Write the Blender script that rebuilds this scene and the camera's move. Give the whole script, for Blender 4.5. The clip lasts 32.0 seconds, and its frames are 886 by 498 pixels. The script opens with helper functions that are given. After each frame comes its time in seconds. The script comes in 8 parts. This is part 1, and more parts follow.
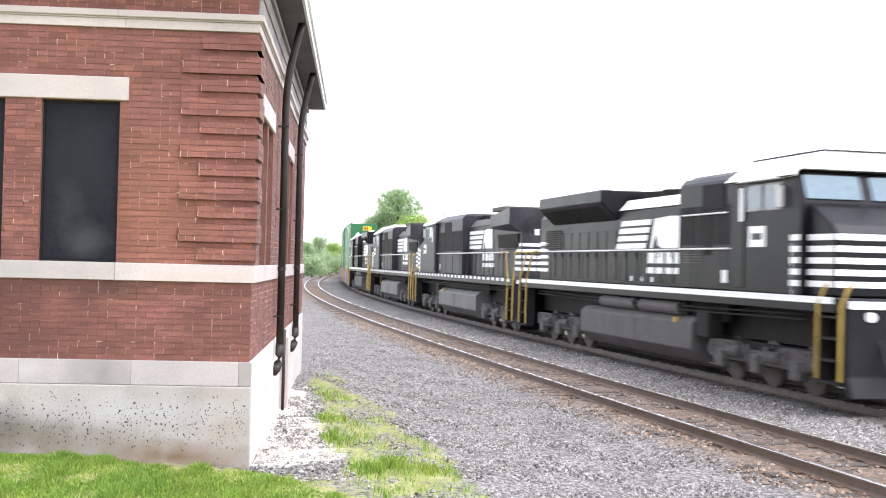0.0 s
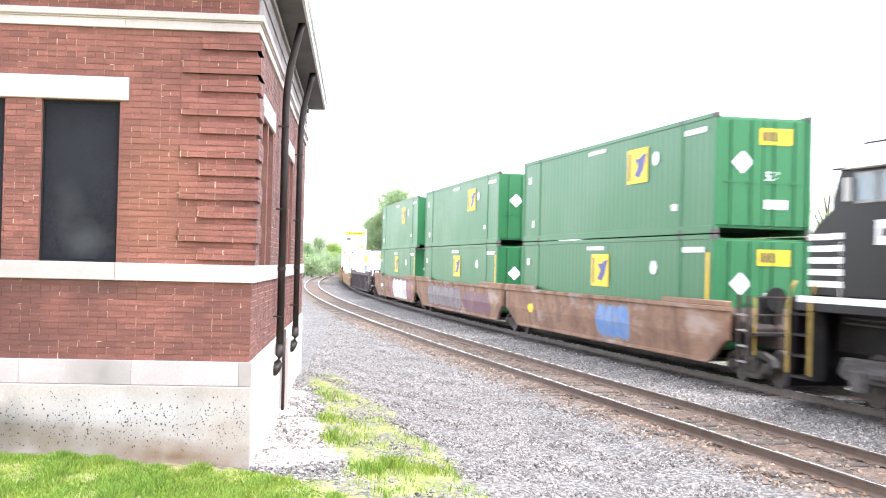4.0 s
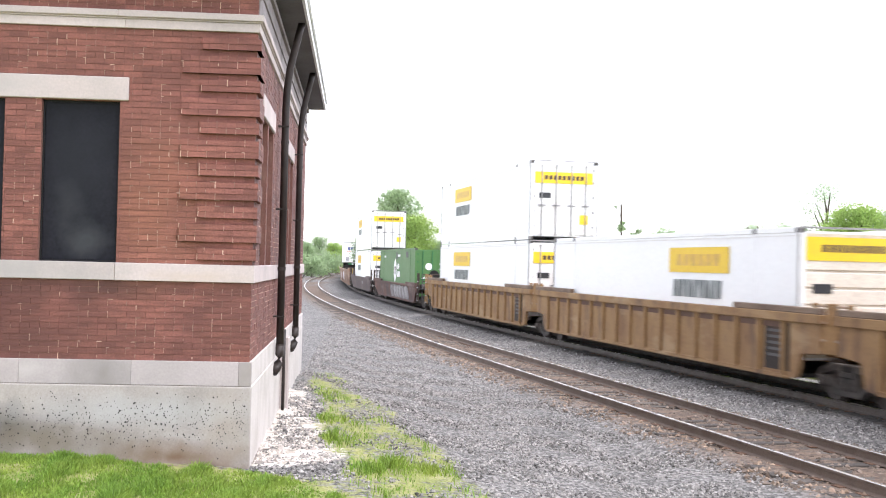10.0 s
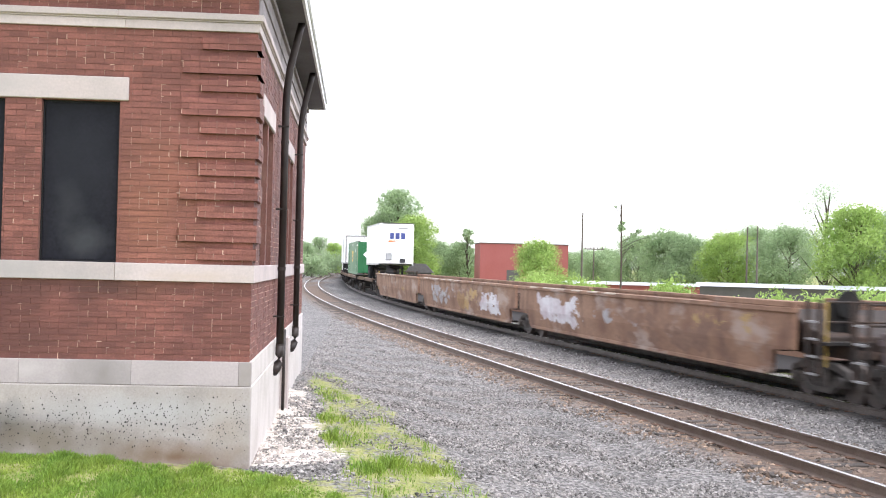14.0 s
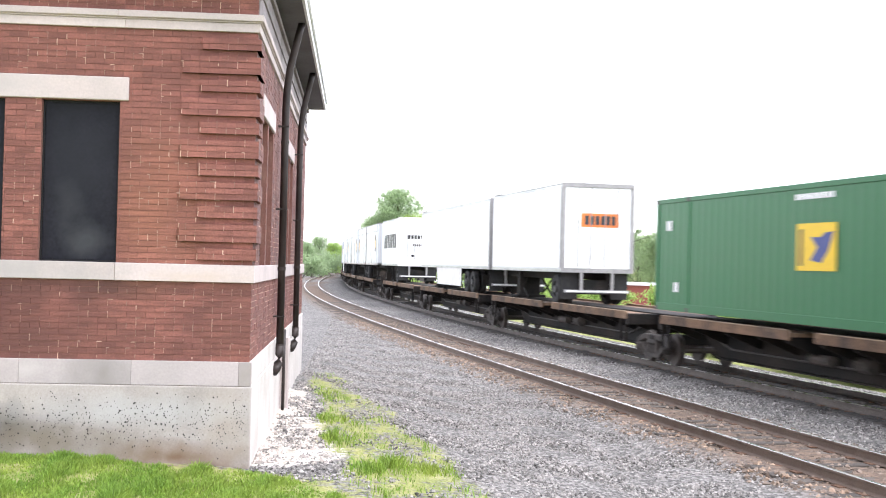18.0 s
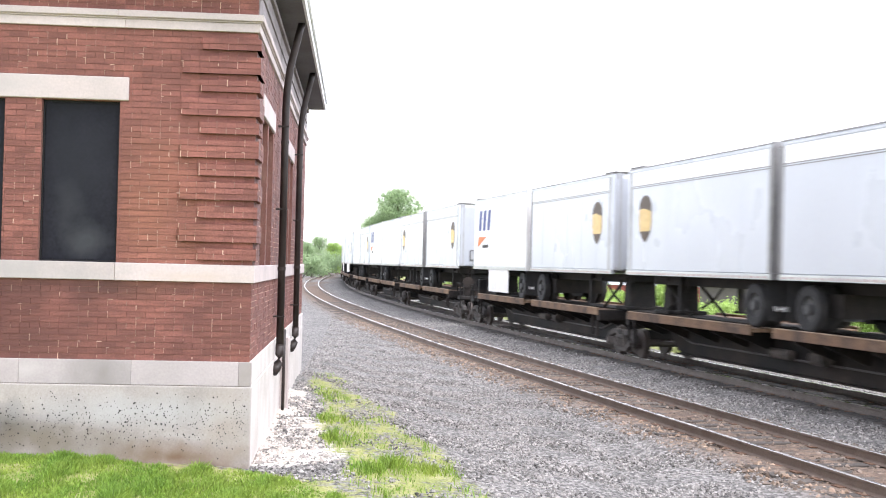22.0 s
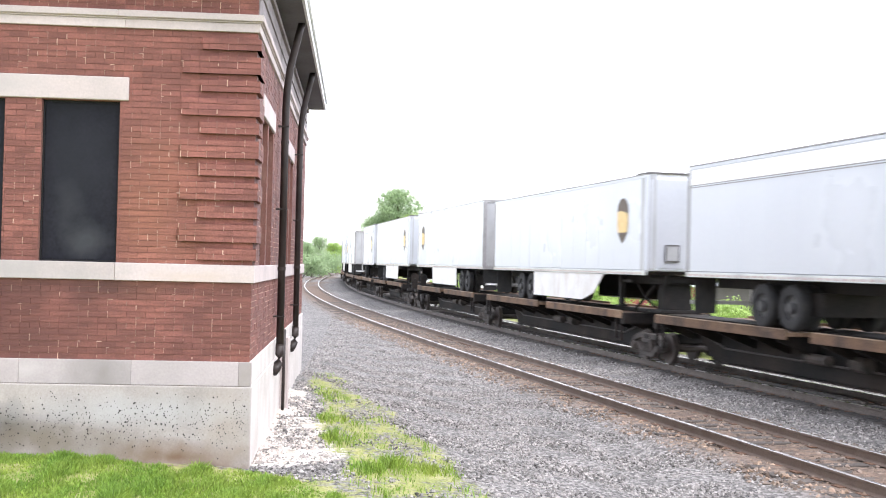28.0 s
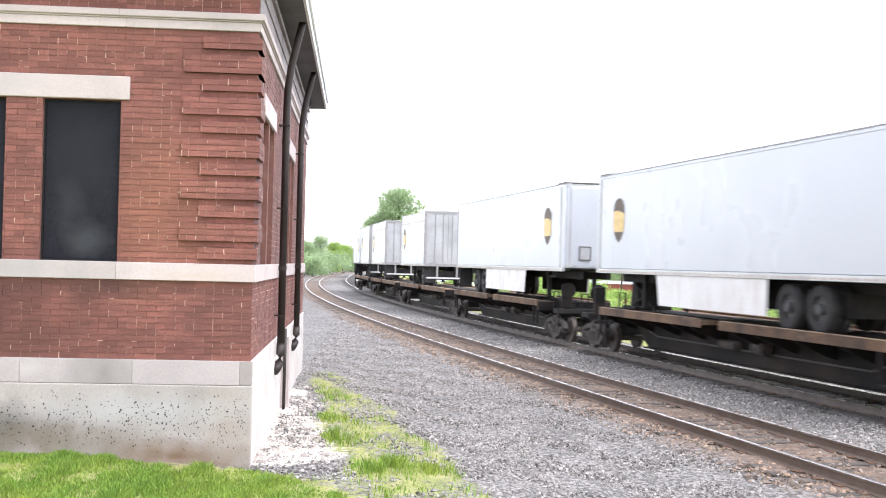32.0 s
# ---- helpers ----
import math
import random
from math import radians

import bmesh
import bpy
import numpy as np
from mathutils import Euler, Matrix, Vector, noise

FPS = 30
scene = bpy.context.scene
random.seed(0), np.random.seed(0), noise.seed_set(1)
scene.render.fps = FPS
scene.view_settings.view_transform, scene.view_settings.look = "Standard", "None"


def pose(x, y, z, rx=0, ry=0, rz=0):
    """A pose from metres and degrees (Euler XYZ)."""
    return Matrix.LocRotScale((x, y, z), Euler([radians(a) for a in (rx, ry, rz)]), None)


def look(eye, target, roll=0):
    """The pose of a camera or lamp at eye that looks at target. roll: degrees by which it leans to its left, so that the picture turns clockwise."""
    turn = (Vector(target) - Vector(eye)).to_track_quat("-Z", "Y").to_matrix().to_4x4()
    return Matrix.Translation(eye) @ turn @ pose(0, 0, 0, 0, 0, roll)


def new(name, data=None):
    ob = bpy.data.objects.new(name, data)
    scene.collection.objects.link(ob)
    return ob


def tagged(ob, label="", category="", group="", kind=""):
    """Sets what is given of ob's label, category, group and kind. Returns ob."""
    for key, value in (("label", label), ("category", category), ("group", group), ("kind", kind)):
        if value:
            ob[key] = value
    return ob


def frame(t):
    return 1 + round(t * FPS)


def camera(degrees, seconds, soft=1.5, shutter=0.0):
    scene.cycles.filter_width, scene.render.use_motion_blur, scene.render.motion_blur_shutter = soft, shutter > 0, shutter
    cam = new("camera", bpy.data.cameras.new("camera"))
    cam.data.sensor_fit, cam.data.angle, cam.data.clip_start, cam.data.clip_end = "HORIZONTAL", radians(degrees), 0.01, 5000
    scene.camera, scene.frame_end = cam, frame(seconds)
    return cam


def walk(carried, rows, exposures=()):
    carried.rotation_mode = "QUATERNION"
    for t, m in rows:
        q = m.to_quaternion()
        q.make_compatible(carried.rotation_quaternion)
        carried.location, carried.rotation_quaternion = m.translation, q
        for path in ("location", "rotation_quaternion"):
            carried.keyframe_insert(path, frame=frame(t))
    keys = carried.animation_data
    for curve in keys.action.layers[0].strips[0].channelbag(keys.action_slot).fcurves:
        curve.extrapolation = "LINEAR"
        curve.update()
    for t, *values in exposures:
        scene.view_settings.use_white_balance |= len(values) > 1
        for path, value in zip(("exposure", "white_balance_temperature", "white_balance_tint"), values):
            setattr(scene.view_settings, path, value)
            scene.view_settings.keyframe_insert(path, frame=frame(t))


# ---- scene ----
import functools

cam = camera(41.35, 32.0, soft=1.1, shutter=0.35)
EYE = (0.0, 0.0, 2.571)


def eye_pose(turn=0.0, tilt=0.0):
    a, b = radians(90 + turn), radians(0.7456 + tilt)
    aim = (EYE[0] + math.cos(a) * math.cos(b), EYE[1] + math.sin(a) * math.cos(b), EYE[2] + math.sin(b))
    return look(EYE, aim, 1.399)


walk(cam, [(0, eye_pose()), (31.1, eye_pose()), (31.5, eye_pose(0.045, -0.04)), (32.0, eye_pose(0.045, -0.04))], [
    (t, 1.72 + e, 6250, 14) for t, e in ((0, 0.2), (1, 0.41), (2, 0.62), (3, 0.7), (5.5, 0.77), (6, 0.77), (7, 0.5), (8, 0.14), (9, 0.04), (17, 0.02), (18, 0.22), (20, 0.27), (32, 0.26))])

# ---- world and sun: bright overcast ----
world = bpy.data.worlds.new("overcast_sky")
scene.world = world
world.use_nodes = True
wn = world.node_tree.nodes
sky = wn.new("ShaderNodeTexSky")
sky.sky_type, sky.sun_disc = "NISHITA", False
SUN_EL, SUN_AZ = 66.0, 115.0  # azimuth: degrees clockwise from +y
sky.sun_elevation, sky.sun_rotation = radians(SUN_EL), radians(SUN_AZ)
sky.air_density, sky.dust_density, sky.ozone_density = 1.0, 1.2, 1.0
soft_sky = wn.new("ShaderNodeHueSaturation")
soft_sky.inputs["Saturation"].default_value = 0.22
soft_sky.inputs["Value"].default_value = 1.0
world.node_tree.links.new(sky.outputs[0], soft_sky.inputs["Color"])
world.node_tree.links.new(soft_sky.outputs[0], wn["Background"].inputs["Color"])
wn["Background"].inputs["Strength"].default_value = 0.15
sun = new("sun", bpy.data.lights.new("sun", "SUN"))
sun.data.energy, sun.data.angle, sun.data.color = 1.0, radians(45), (1.0, 0.98, 0.96)
sx, sy = math.sin(radians(SUN_AZ)), math.cos(radians(SUN_AZ))
sun.matrix_world = look((sx * 60, sy * 60, 60 * math.tan(radians(SUN_EL))), (0, 0, 0))


# ---- materials ----
def mat(name, color, rough=0.6, metal=0.0, var=0.25, scale=6.0, fine=60.0, bump=0.15, dirt=None, dirt_amount=0.5, per_object=0.0,
        stretch=(1, 1, 1), island=0.0, bump_dist=0.01, spec=0.5):
    """Principled surface with two scales of colour variation, roughness variation and relief."""
    m = bpy.data.materials.new(name)
    m.use_nodes = True
    nt, nd = m.node_tree, m.node_tree.nodes
    link = nt.links.new
    b = nd["Principled BSDF"]
    b.inputs["Metallic"].default_value = metal
    b.inputs["Specular IOR Level"].default_value = spec
    tc = nd.new("ShaderNodeTexCoord")
    mp = nd.new("ShaderNodeMapping")
    mp.inputs["Scale"].default_value = stretch
    link(tc.outputs["Object"], mp.inputs["Vector"])
    big = nd.new("ShaderNodeTexNoise")
    big.inputs["Scale"].default_value, big.inputs["Detail"].default_value = scale, 6
    small = nd.new("ShaderNodeTexNoise")
    small.inputs["Scale"].default_value, small.inputs["Detail"].default_value = fine, 4
    link(mp.outputs[0], big.inputs["Vector"])
    link(mp.outputs[0], small.inputs["Vector"])
    mix1 = nd.new("ShaderNodeMix")
    mix1.data_type = "RGBA"
    d = dirt or tuple(c * 0.45 for c in color)
    mix1.inputs["A"].default_value, mix1.inputs["B"].default_value = (*color, 1), (*d, 1)
    ramp = nd.new("ShaderNodeMapRange")
    ramp.inputs["From Min"].default_value, ramp.inputs["From Max"].default_value = 0.42, 0.75
    ramp.inputs["To Max"].default_value = dirt_amount
    link(big.outputs["Fac"], ramp.inputs["Value"])
    link(ramp.outputs[0], mix1.inputs["Factor"])
    hsv = nd.new("ShaderNodeHueSaturation")
    link(mix1.outputs["Result"], hsv.inputs["Color"])
    vr = nd.new("ShaderNodeMapRange")
    vr.inputs["From Min"].default_value, vr.inputs["From Max"].default_value = 0.25, 0.75
    vr.inputs["To Min"].default_value, vr.inputs["To Max"].default_value = 1 - var, 1 + var
    link(small.outputs["Fac"], vr.inputs["Value"])
    last = vr.outputs[0]
    for amount, kind in ((per_object, "o"), (island, "i")):
        if amount:
            src = nd.new("ShaderNodeObjectInfo").outputs["Random"] if kind == "o" else nd.new("ShaderNodeNewGeometry").outputs["Random Per Island"]
            r2 = nd.new("ShaderNodeMapRange")
            r2.inputs["To Min"].default_value, r2.inputs["To Max"].default_value = 1 - amount, 1 + amount
            link(src, r2.inputs["Value"])
            mul = nd.new("ShaderNodeMath")
            mul.operation = "MULTIPLY"
            link(last, mul.inputs[0])
            link(r2.outputs[0], mul.inputs[1])
            last = mul.outputs[0]
    link(last, hsv.inputs["Value"])
    link(hsv.outputs[0], b.inputs["Base Color"])
    rr = nd.new("ShaderNodeMapRange")
    rr.inputs["To Min"].default_value, rr.inputs["To Max"].default_value = max(0.05, rough - 0.12), min(1, rough + 0.12)
    link(big.outputs["Fac"], rr.inputs["Value"])
    link(rr.outputs[0], b.inputs["Roughness"])
    if bump:
        bp = nd.new("ShaderNodeBump")
        bp.inputs["Strength"].default_value, bp.inputs["Distance"].default_value = bump, bump_dist
        link(small.outputs["Fac"], bp.inputs["Height"])
        link(bp.outputs[0], b.inputs["Normal"])
    return m


M = dict(
    brick=mat("brick_red", (0.232, 0.0885, 0.0675), 0.85, var=0.2, scale=1.1, fine=45, bump=0.4, dirt=(0.14, 0.058, 0.05), dirt_amount=0.9, per_object=0.17, island=0.2),
    mortar=mat("mortar", (0.19, 0.082, 0.063), 0.95, var=0.3, scale=4.5, fine=70, bump=0.4, dirt=(0.24, 0.13, 0.10), dirt_amount=0.9),
    mortar_red=mat("mortar_stained", (0.15, 0.06, 0.045), 0.95, var=0.3, scale=5, fine=60, bump=0.4, dirt=(0.22, 0.13, 0.10), dirt_amount=0.6),
    mortar_pale=mat("mortar_pale", (0.46, 0.325, 0.248), 0.95, var=0.3, scale=5, fine=60, bump=0.4, dirt=(0.4, 0.26, 0.19), dirt_amount=0.9, island=0.5),
    limestone=mat("limestone", (0.51, 0.435, 0.415), 0.85, var=0.08, scale=1.1, fine=40, bump=0.15, dirt=(0.29, 0.27, 0.255), dirt_amount=0.5, per_object=0.07),
    panel=mat("window_panel", (0.0095, 0.0096, 0.0145), 0.6, var=0.25, scale=1.6, fine=25, bump=0.05, dirt=(0.021, 0.0205, 0.028), dirt_amount=0.8, spec=0.16),
    frame_dark=mat("window_frame_dark", (0.011, 0.011, 0.012), 0.6, bump=0.05, spec=0.25),
    pipe=mat("downpipe_brown", (0.022, 0.016, 0.0145), 0.5, var=0.2, scale=3, fine=30, dirt=(0.06, 0.042, 0.036), spec=0.35),
    soffit=mat("soffit_painted", (0.115, 0.108, 0.11), 0.8, var=0.1, scale=1.2, fine=20, dirt=(0.06, 0.055, 0.05)),
    frieze=mat("frieze_painted", (0.27, 0.235, 0.23), 0.8, var=0.12, scale=1.5, fine=25),
    fascia=mat("fascia_white", (0.75, 0.75, 0.74), 0.6, var=0.05, bump=0.03),
    roof=mat("roof_shingle", (0.10, 0.09, 0.09), 0.9, var=0.3, scale=3, fine=40, bump=0.5),
    rail=mat("rail_steel_rusty", (0.165, 0.122, 0.095), 0.75, 0.1, var=0.25, scale=3, fine=50, dirt=(0.105, 0.068, 0.05)),
    rail_dark=mat("rail_steel_greasy", (0.135, 0.113, 0.098), 0.75, 0.1, var=0.25, scale=3, fine=50, dirt=(0.08, 0.066, 0.058)),
    rail_top=mat("rail_head_worn", (0.72, 0.69, 0.66), 0.27, 0.9, var=0.1, scale=2, fine=30, bump=0.01, dirt=(0.55, 0.48, 0.43)),
    tie=mat("tie_wood", (0.095, 0.08, 0.069), 0.95, var=0.35, scale=3, fine=40, bump=0.7, per_object=0.3, stretch=(1, 8, 1)),
    tie_plate=mat("tie_plate_rust", (0.14, 0.075, 0.045), 0.85, 0.2),
    stone=mat("ballast_stone", (0.235, 0.219, 0.205), 0.9, var=0.15, scale=2, fine=30, bump=0.3, dirt=(0.14, 0.13, 0.122), dirt_amount=0.5, island=0.7),
    stone_rust=mat("ballast_rusty", (0.185, 0.145, 0.115), 0.95, var=0.15, scale=3, fine=30, bump=0.3, dirt=(0.15, 0.10, 0.08), island=0.5),
    stone_clean=mat("ballast_clean", (0.31, 0.292, 0.274), 0.9, var=0.15, scale=2, fine=30, bump=0.3, dirt=(0.2, 0.188, 0.176), dirt_amount=0.5, island=0.65),
    stone_dark=mat("ballast_grimy_shaded", (0.075, 0.069, 0.064), 0.95, var=0.15, scale=3, fine=30, bump=0.3, dirt=(0.06, 0.05, 0.045), island=0.5),
    stone_tan=mat("ballast_tan", (0.25, 0.18, 0.13), 0.95, var=0.15, scale=3, fine=30, bump=0.3, dirt=(0.2, 0.13, 0.085), island=0.55),
    rubble=mat("rubble_white", (0.46, 0.41, 0.37), 0.9, var=0.12, island=0.45, bump=0.3),
    blade=mat("grass_blade", (0.16, 0.275, 0.034), 0.7, var=0.12, scale=2.4, fine=8, bump=0, dirt=(0.27, 0.34, 0.055), dirt_amount=1.0, island=0.35, stretch=(1, 0.3, 1)),
    leaf=mat("leaf_green", (0.33, 0.43, 0.235), 0.6, var=0.12, scale=0.35, fine=6, bump=0, dirt=(0.25, 0.35, 0.175), dirt_amount=0.8, island=0.16),
    leaf_bright=mat("leaf_bright", (0.35, 0.475, 0.135), 0.6, var=0.1, scale=0.5, fine=6, bump=0, dirt=(0.22, 0.345, 0.085), dirt_amount=0.8, island=0.2),
    bark=mat("bark", (0.085, 0.065, 0.05), 0.95, var=0.3, scale=6, fine=30, bump=0.8),
    black=mat("loco_black", (0.0065, 0.0057, 0.0085), 0.36, var=0.15, scale=1.2, fine=12, bump=0.03, dirt=(0.016, 0.0142, 0.018), dirt_amount=0.7, spec=0.18),
    black_dull=mat("underframe_black", (0.018, 0.017, 0.0165), 0.8, var=0.25, scale=2, fine=25, bump=0.2, dirt=(0.042, 0.035, 0.031), dirt_amount=0.8, spec=0.25),
    grey_dust=mat("dusty_grey", (0.095, 0.087, 0.084), 0.75, var=0.2, scale=1.4, fine=20, bump=0.1, dirt=(0.07, 0.062, 0.06)),
    grey_tank=mat("tank_grey", (0.125, 0.12, 0.122), 0.6, var=0.15, scale=1.0, fine=14, bump=0.06, dirt=(0.11, 0.10, 0.098), dirt_amount=0.7),
    white=mat("white_paint", (0.93, 0.93, 0.93), 0.45, var=0.04, scale=0.8, fine=12, bump=0.02, dirt=(0.9, 0.9, 0.89), dirt_amount=0.6),
    white_dirty=mat("white_door_paint", (0.82, 0.805, 0.79), 0.5, var=0.05, scale=1.0, fine=14, bump=0.03, dirt=(0.66, 0.635, 0.60), dirt_amount=0.6),
    silver=mat("trailer_grey", (0.61, 0.635, 0.68), 0.3, 0.0, var=0.02, scale=0.35, fine=10, bump=0.01, dirt=(0.565, 0.585, 0.625), dirt_amount=0.6),
    alloy=mat("aluminium", (0.55, 0.56, 0.58), 0.35, 0.85, var=0.06, scale=1, fine=15, bump=0.02),
    post_grey=mat("corner_post_grey", (0.42, 0.42, 0.43), 0.45, 0.2, var=0.08, scale=1, fine=15, bump=0.03),
    # silver trailers' front face: its shade put into a darker grey
    nose_grey=mat("trailer_nose_grey", (0.45, 0.465, 0.50), 0.35, 0.0, var=0.03, scale=0.6, fine=10, bump=0.01, dirt=(0.40, 0.41, 0.44), dirt_amount=0.6),
    tape_red=mat("tape_red", (0.36, 0.20, 0.20), 0.5, var=0.1, scale=2, fine=12, bump=0, dirt=(0.5, 0.46, 0.46)),
    faded_grey=mat("faded_lettering", (0.16, 0.175, 0.172), 0.6, var=0.15, scale=2, fine=10, bump=0, dirt=(0.42, 0.45, 0.44), dirt_amount=0.8),
    hub_grey=mat("hub_grey", (0.085, 0.084, 0.085), 0.6, 0.2, var=0.2, scale=3, fine=20, bump=0.05),
    steel_post=mat("door_steel", (0.32, 0.31, 0.31), 0.5, 0.3, var=0.15),
    green=mat("container_green", (0.028, 0.152, 0.058), 0.42, var=0.05, scale=0.5, fine=10, bump=0.02, dirt=(0.038, 0.172, 0.072), dirt_amount=0.7, spec=0.33),
    green_olive=mat("container_grass_green", (0.085, 0.19, 0.065), 0.5, var=0.07, scale=0.7, fine=10, bump=0.02, dirt=(0.10, 0.215, 0.08), spec=0.28),
    yellow=mat("sign_yellow", (0.86, 0.58, 0.015), 0.5, var=0.05, bump=0, dirt=(0.72, 0.45, 0.05)),
    gold=mat("handrail_gold", (0.46, 0.31, 0.07), 0.5, var=0.1, bump=0.02),
    orange=mat("sign_orange", (0.75, 0.20, 0.04), 0.5, var=0.05, bump=0),
    blue=mat("sign_blue", (0.05, 0.07, 0.26), 0.5, var=0.05, bump=0),
    ink=mat("sign_black", (0.03, 0.03, 0.035), 0.5, var=0.05, bump=0),
    brown=mat("sign_brown", (0.085, 0.05, 0.03), 0.5, var=0.05, bump=0),
    shield_gold=mat("shield_gold", (0.80, 0.56, 0.22), 0.45, var=0.05, bump=0),
    amber=mat("sign_gold", (0.72, 0.43, 0.06), 0.5, var=0.05, bump=0),
    tan=mat("well_tan", (0.31, 0.182, 0.076), 0.75, var=0.18, scale=1.1, fine=14, bump=0.1, dirt=(0.205, 0.108, 0.052), dirt_amount=0.9),
    rust=mat("well_rust_brown", (0.30, 0.175, 0.11), 0.8, var=0.18, scale=1.0, fine=10, bump=0.12, dirt=(0.165, 0.085, 0.055), dirt_amount=1.0),
    maroon=mat("well_maroon", (0.075, 0.040, 0.036), 0.75, var=0.18, scale=0.5, fine=12, bump=0.1, dirt=(0.19, 0.085, 0.06), dirt_amount=0.95),
    purple=mat("well_grey_purple", (0.095, 0.072, 0.077), 0.75, var=0.15, scale=1.2, fine=12, bump=0.1, dirt=(0.075, 0.055, 0.058), dirt_amount=0.8),
    purple_dark=mat("well_dark_purple", (0.098, 0.07, 0.069), 0.75, var=0.18, scale=0.8, fine=12, bump=0.1, dirt=(0.155, 0.108, 0.098), dirt_amount=0.8),
    graffiti=mat("graffiti_paint", (0.62, 0.60, 0.62), 0.6, var=0.15, scale=1.6, fine=9, bump=0.02, dirt=(0.36, 0.24, 0.27), dirt_amount=0.9),
    graffiti_blue=mat("graffiti_paint_blue", (0.10, 0.22, 0.48), 0.6, var=0.15, scale=2, fine=9, bump=0.02, dirt=(0.35, 0.4, 0.5)),
    wheel=mat("wheel_steel", (0.075, 0.062, 0.056), 0.6, 0.4, var=0.2, scale=3, fine=20, dirt=(0.11, 0.085, 0.07)),
    tyre=mat("tyre_rubber", (0.022, 0.022, 0.023), 0.85, var=0.2, bump=0.1, dirt=(0.06, 0.055, 0.05)),
    glass_dark=mat("cab_glass", (0.06, 0.075, 0.085), 0.12, 0.0, var=0.05, bump=0),
    glass_sky=mat("windscreen_glass", (0.10, 0.16, 0.20), 0.08, 0.0, var=0.05, bump=0, spec=0.9),
    deck=mat("deck_worn", (0.17, 0.098, 0.055), 0.85, var=0.35, scale=1.1, fine=20, bump=0.3, dirt=(0.05, 0.038, 0.034), dirt_amount=1.0, per_object=0.2),
    brick_far=mat("red_metal_wall", (0.31, 0.088, 0.08), 0.75, var=0.06, scale=0.4, fine=5, dirt=(0.27, 0.07, 0.06), bump=0.03),
    end_grime=mat("end_grime", (0.04, 0.032, 0.028), 0.85, var=0.3, scale=1.5, fine=14, bump=0.15, dirt=(0.11, 0.065, 0.045), dirt_amount=0.8, spec=0.3),
    spray_mid=mat("spray_mid", (0.36, 0.345, 0.35), 0.65, var=0.15, scale=1.6, fine=9, bump=0.02, dirt=(0.24, 0.2, 0.2), dirt_amount=0.9),
    truck_grey=mat("truck_grime", (0.055, 0.049, 0.045), 0.8, var=0.3, scale=2.5, fine=16, bump=0.25, dirt=(0.14, 0.115, 0.10), dirt_amount=0.75, spec=0.3),
    tan_dull=mat("tan_dull", (0.21, 0.145, 0.1), 0.75, var=0.4, scale=1.6, fine=30, bump=0.2, dirt=(0.1, 0.06, 0.045), dirt_amount=0.7),
    door_cream=mat("door_cream", (0.76, 0.69, 0.6), 0.55, var=0.25, scale=1.4, fine=24, bump=0.08, dirt=(0.5, 0.39, 0.3), dirt_amount=0.6),
    sill_grime=mat("sill_grime", (0.012, 0.0112, 0.011), 0.8, var=0.3, scale=0.9, fine=18, bump=0.2, dirt=(0.06, 0.045, 0.037), dirt_amount=0.75, spec=0.25),
    lip_worn=mat("worn_lip", (0.36, 0.25, 0.165), 0.6, var=0.2, scale=1.2, fine=12, bump=0.05, dirt=(0.12, 0.08, 0.06), dirt_amount=1.0),
    truck_dust=mat("truck_dust", (0.098, 0.091, 0.088), 0.8, var=0.4, scale=2.2, fine=16, bump=0.25, dirt=(0.05, 0.044, 0.041), dirt_amount=0.8, spec=0.3),
    black_worn=mat("loco_black_dusty", (0.024, 0.0225, 0.0275), 0.42, var=0.22, scale=0.8, fine=10, bump=0.03, dirt=(0.062, 0.057, 0.066), dirt_amount=0.9, spec=0.2, stretch=(1, 1, 0.5)),
    stain_gold=mat("stain_gold", (0.42, 0.27, 0.10), 0.8, var=0.2, scale=2, fine=12, bump=0.05, dirt=(0.36, 0.29, 0.22), dirt_amount=0.8),
    stain_rust=mat("stain_rust", (0.2, 0.115, 0.078), 0.85, var=0.25, scale=1.4, fine=12, bump=0.08, dirt=(0.26, 0.16, 0.11), dirt_amount=0.8),
    pocket_shade_brown=mat("pocket_shade_brown", (0.115, 0.062, 0.042), 0.85, var=0.2, scale=2, fine=12, bump=0.08, dirt=(0.12, 0.07, 0.05), dirt_amount=0.8),
    wear_highlight_cream=mat("wear_highlight_cream", (0.55, 0.46, 0.37), 0.7, var=0.15, scale=3, fine=14, bump=0.05),
    spray_pink=mat("spray_pink", (0.36, 0.17, 0.17), 0.65, var=0.15, scale=1.2, fine=9, bump=0.02, dirt=(0.24, 0.13, 0.10), dirt_amount=0.9),
    spray_white=mat("spray_white", (0.78, 0.77, 0.78), 0.6, var=0.12, scale=1.3, fine=9, bump=0.02, dirt=(0.42, 0.36, 0.38), dirt_amount=0.8),
    spray_plum=mat("spray_plum", (0.16, 0.075, 0.105), 0.6, var=0.15, scale=1.6, fine=9, bump=0.02, dirt=(0.25, 0.15, 0.16), dirt_amount=0.8),
    spray_grey=mat("spray_grey", (0.24, 0.22, 0.225), 0.65, var=0.15, scale=1.6, fine=9, bump=0.02, dirt=(0.15, 0.11, 0.11), dirt_amount=0.8),
    pole=mat("pole_wood", (0.12, 0.095, 0.08), 0.95, var=0.25, scale=3, fine=20, bump=0.4),
    grey_roof=mat("grey_metal_roof", (0.42, 0.44, 0.47), 0.45, 0.1, var=0.06, scale=0.4, fine=6, bump=0.03),
)


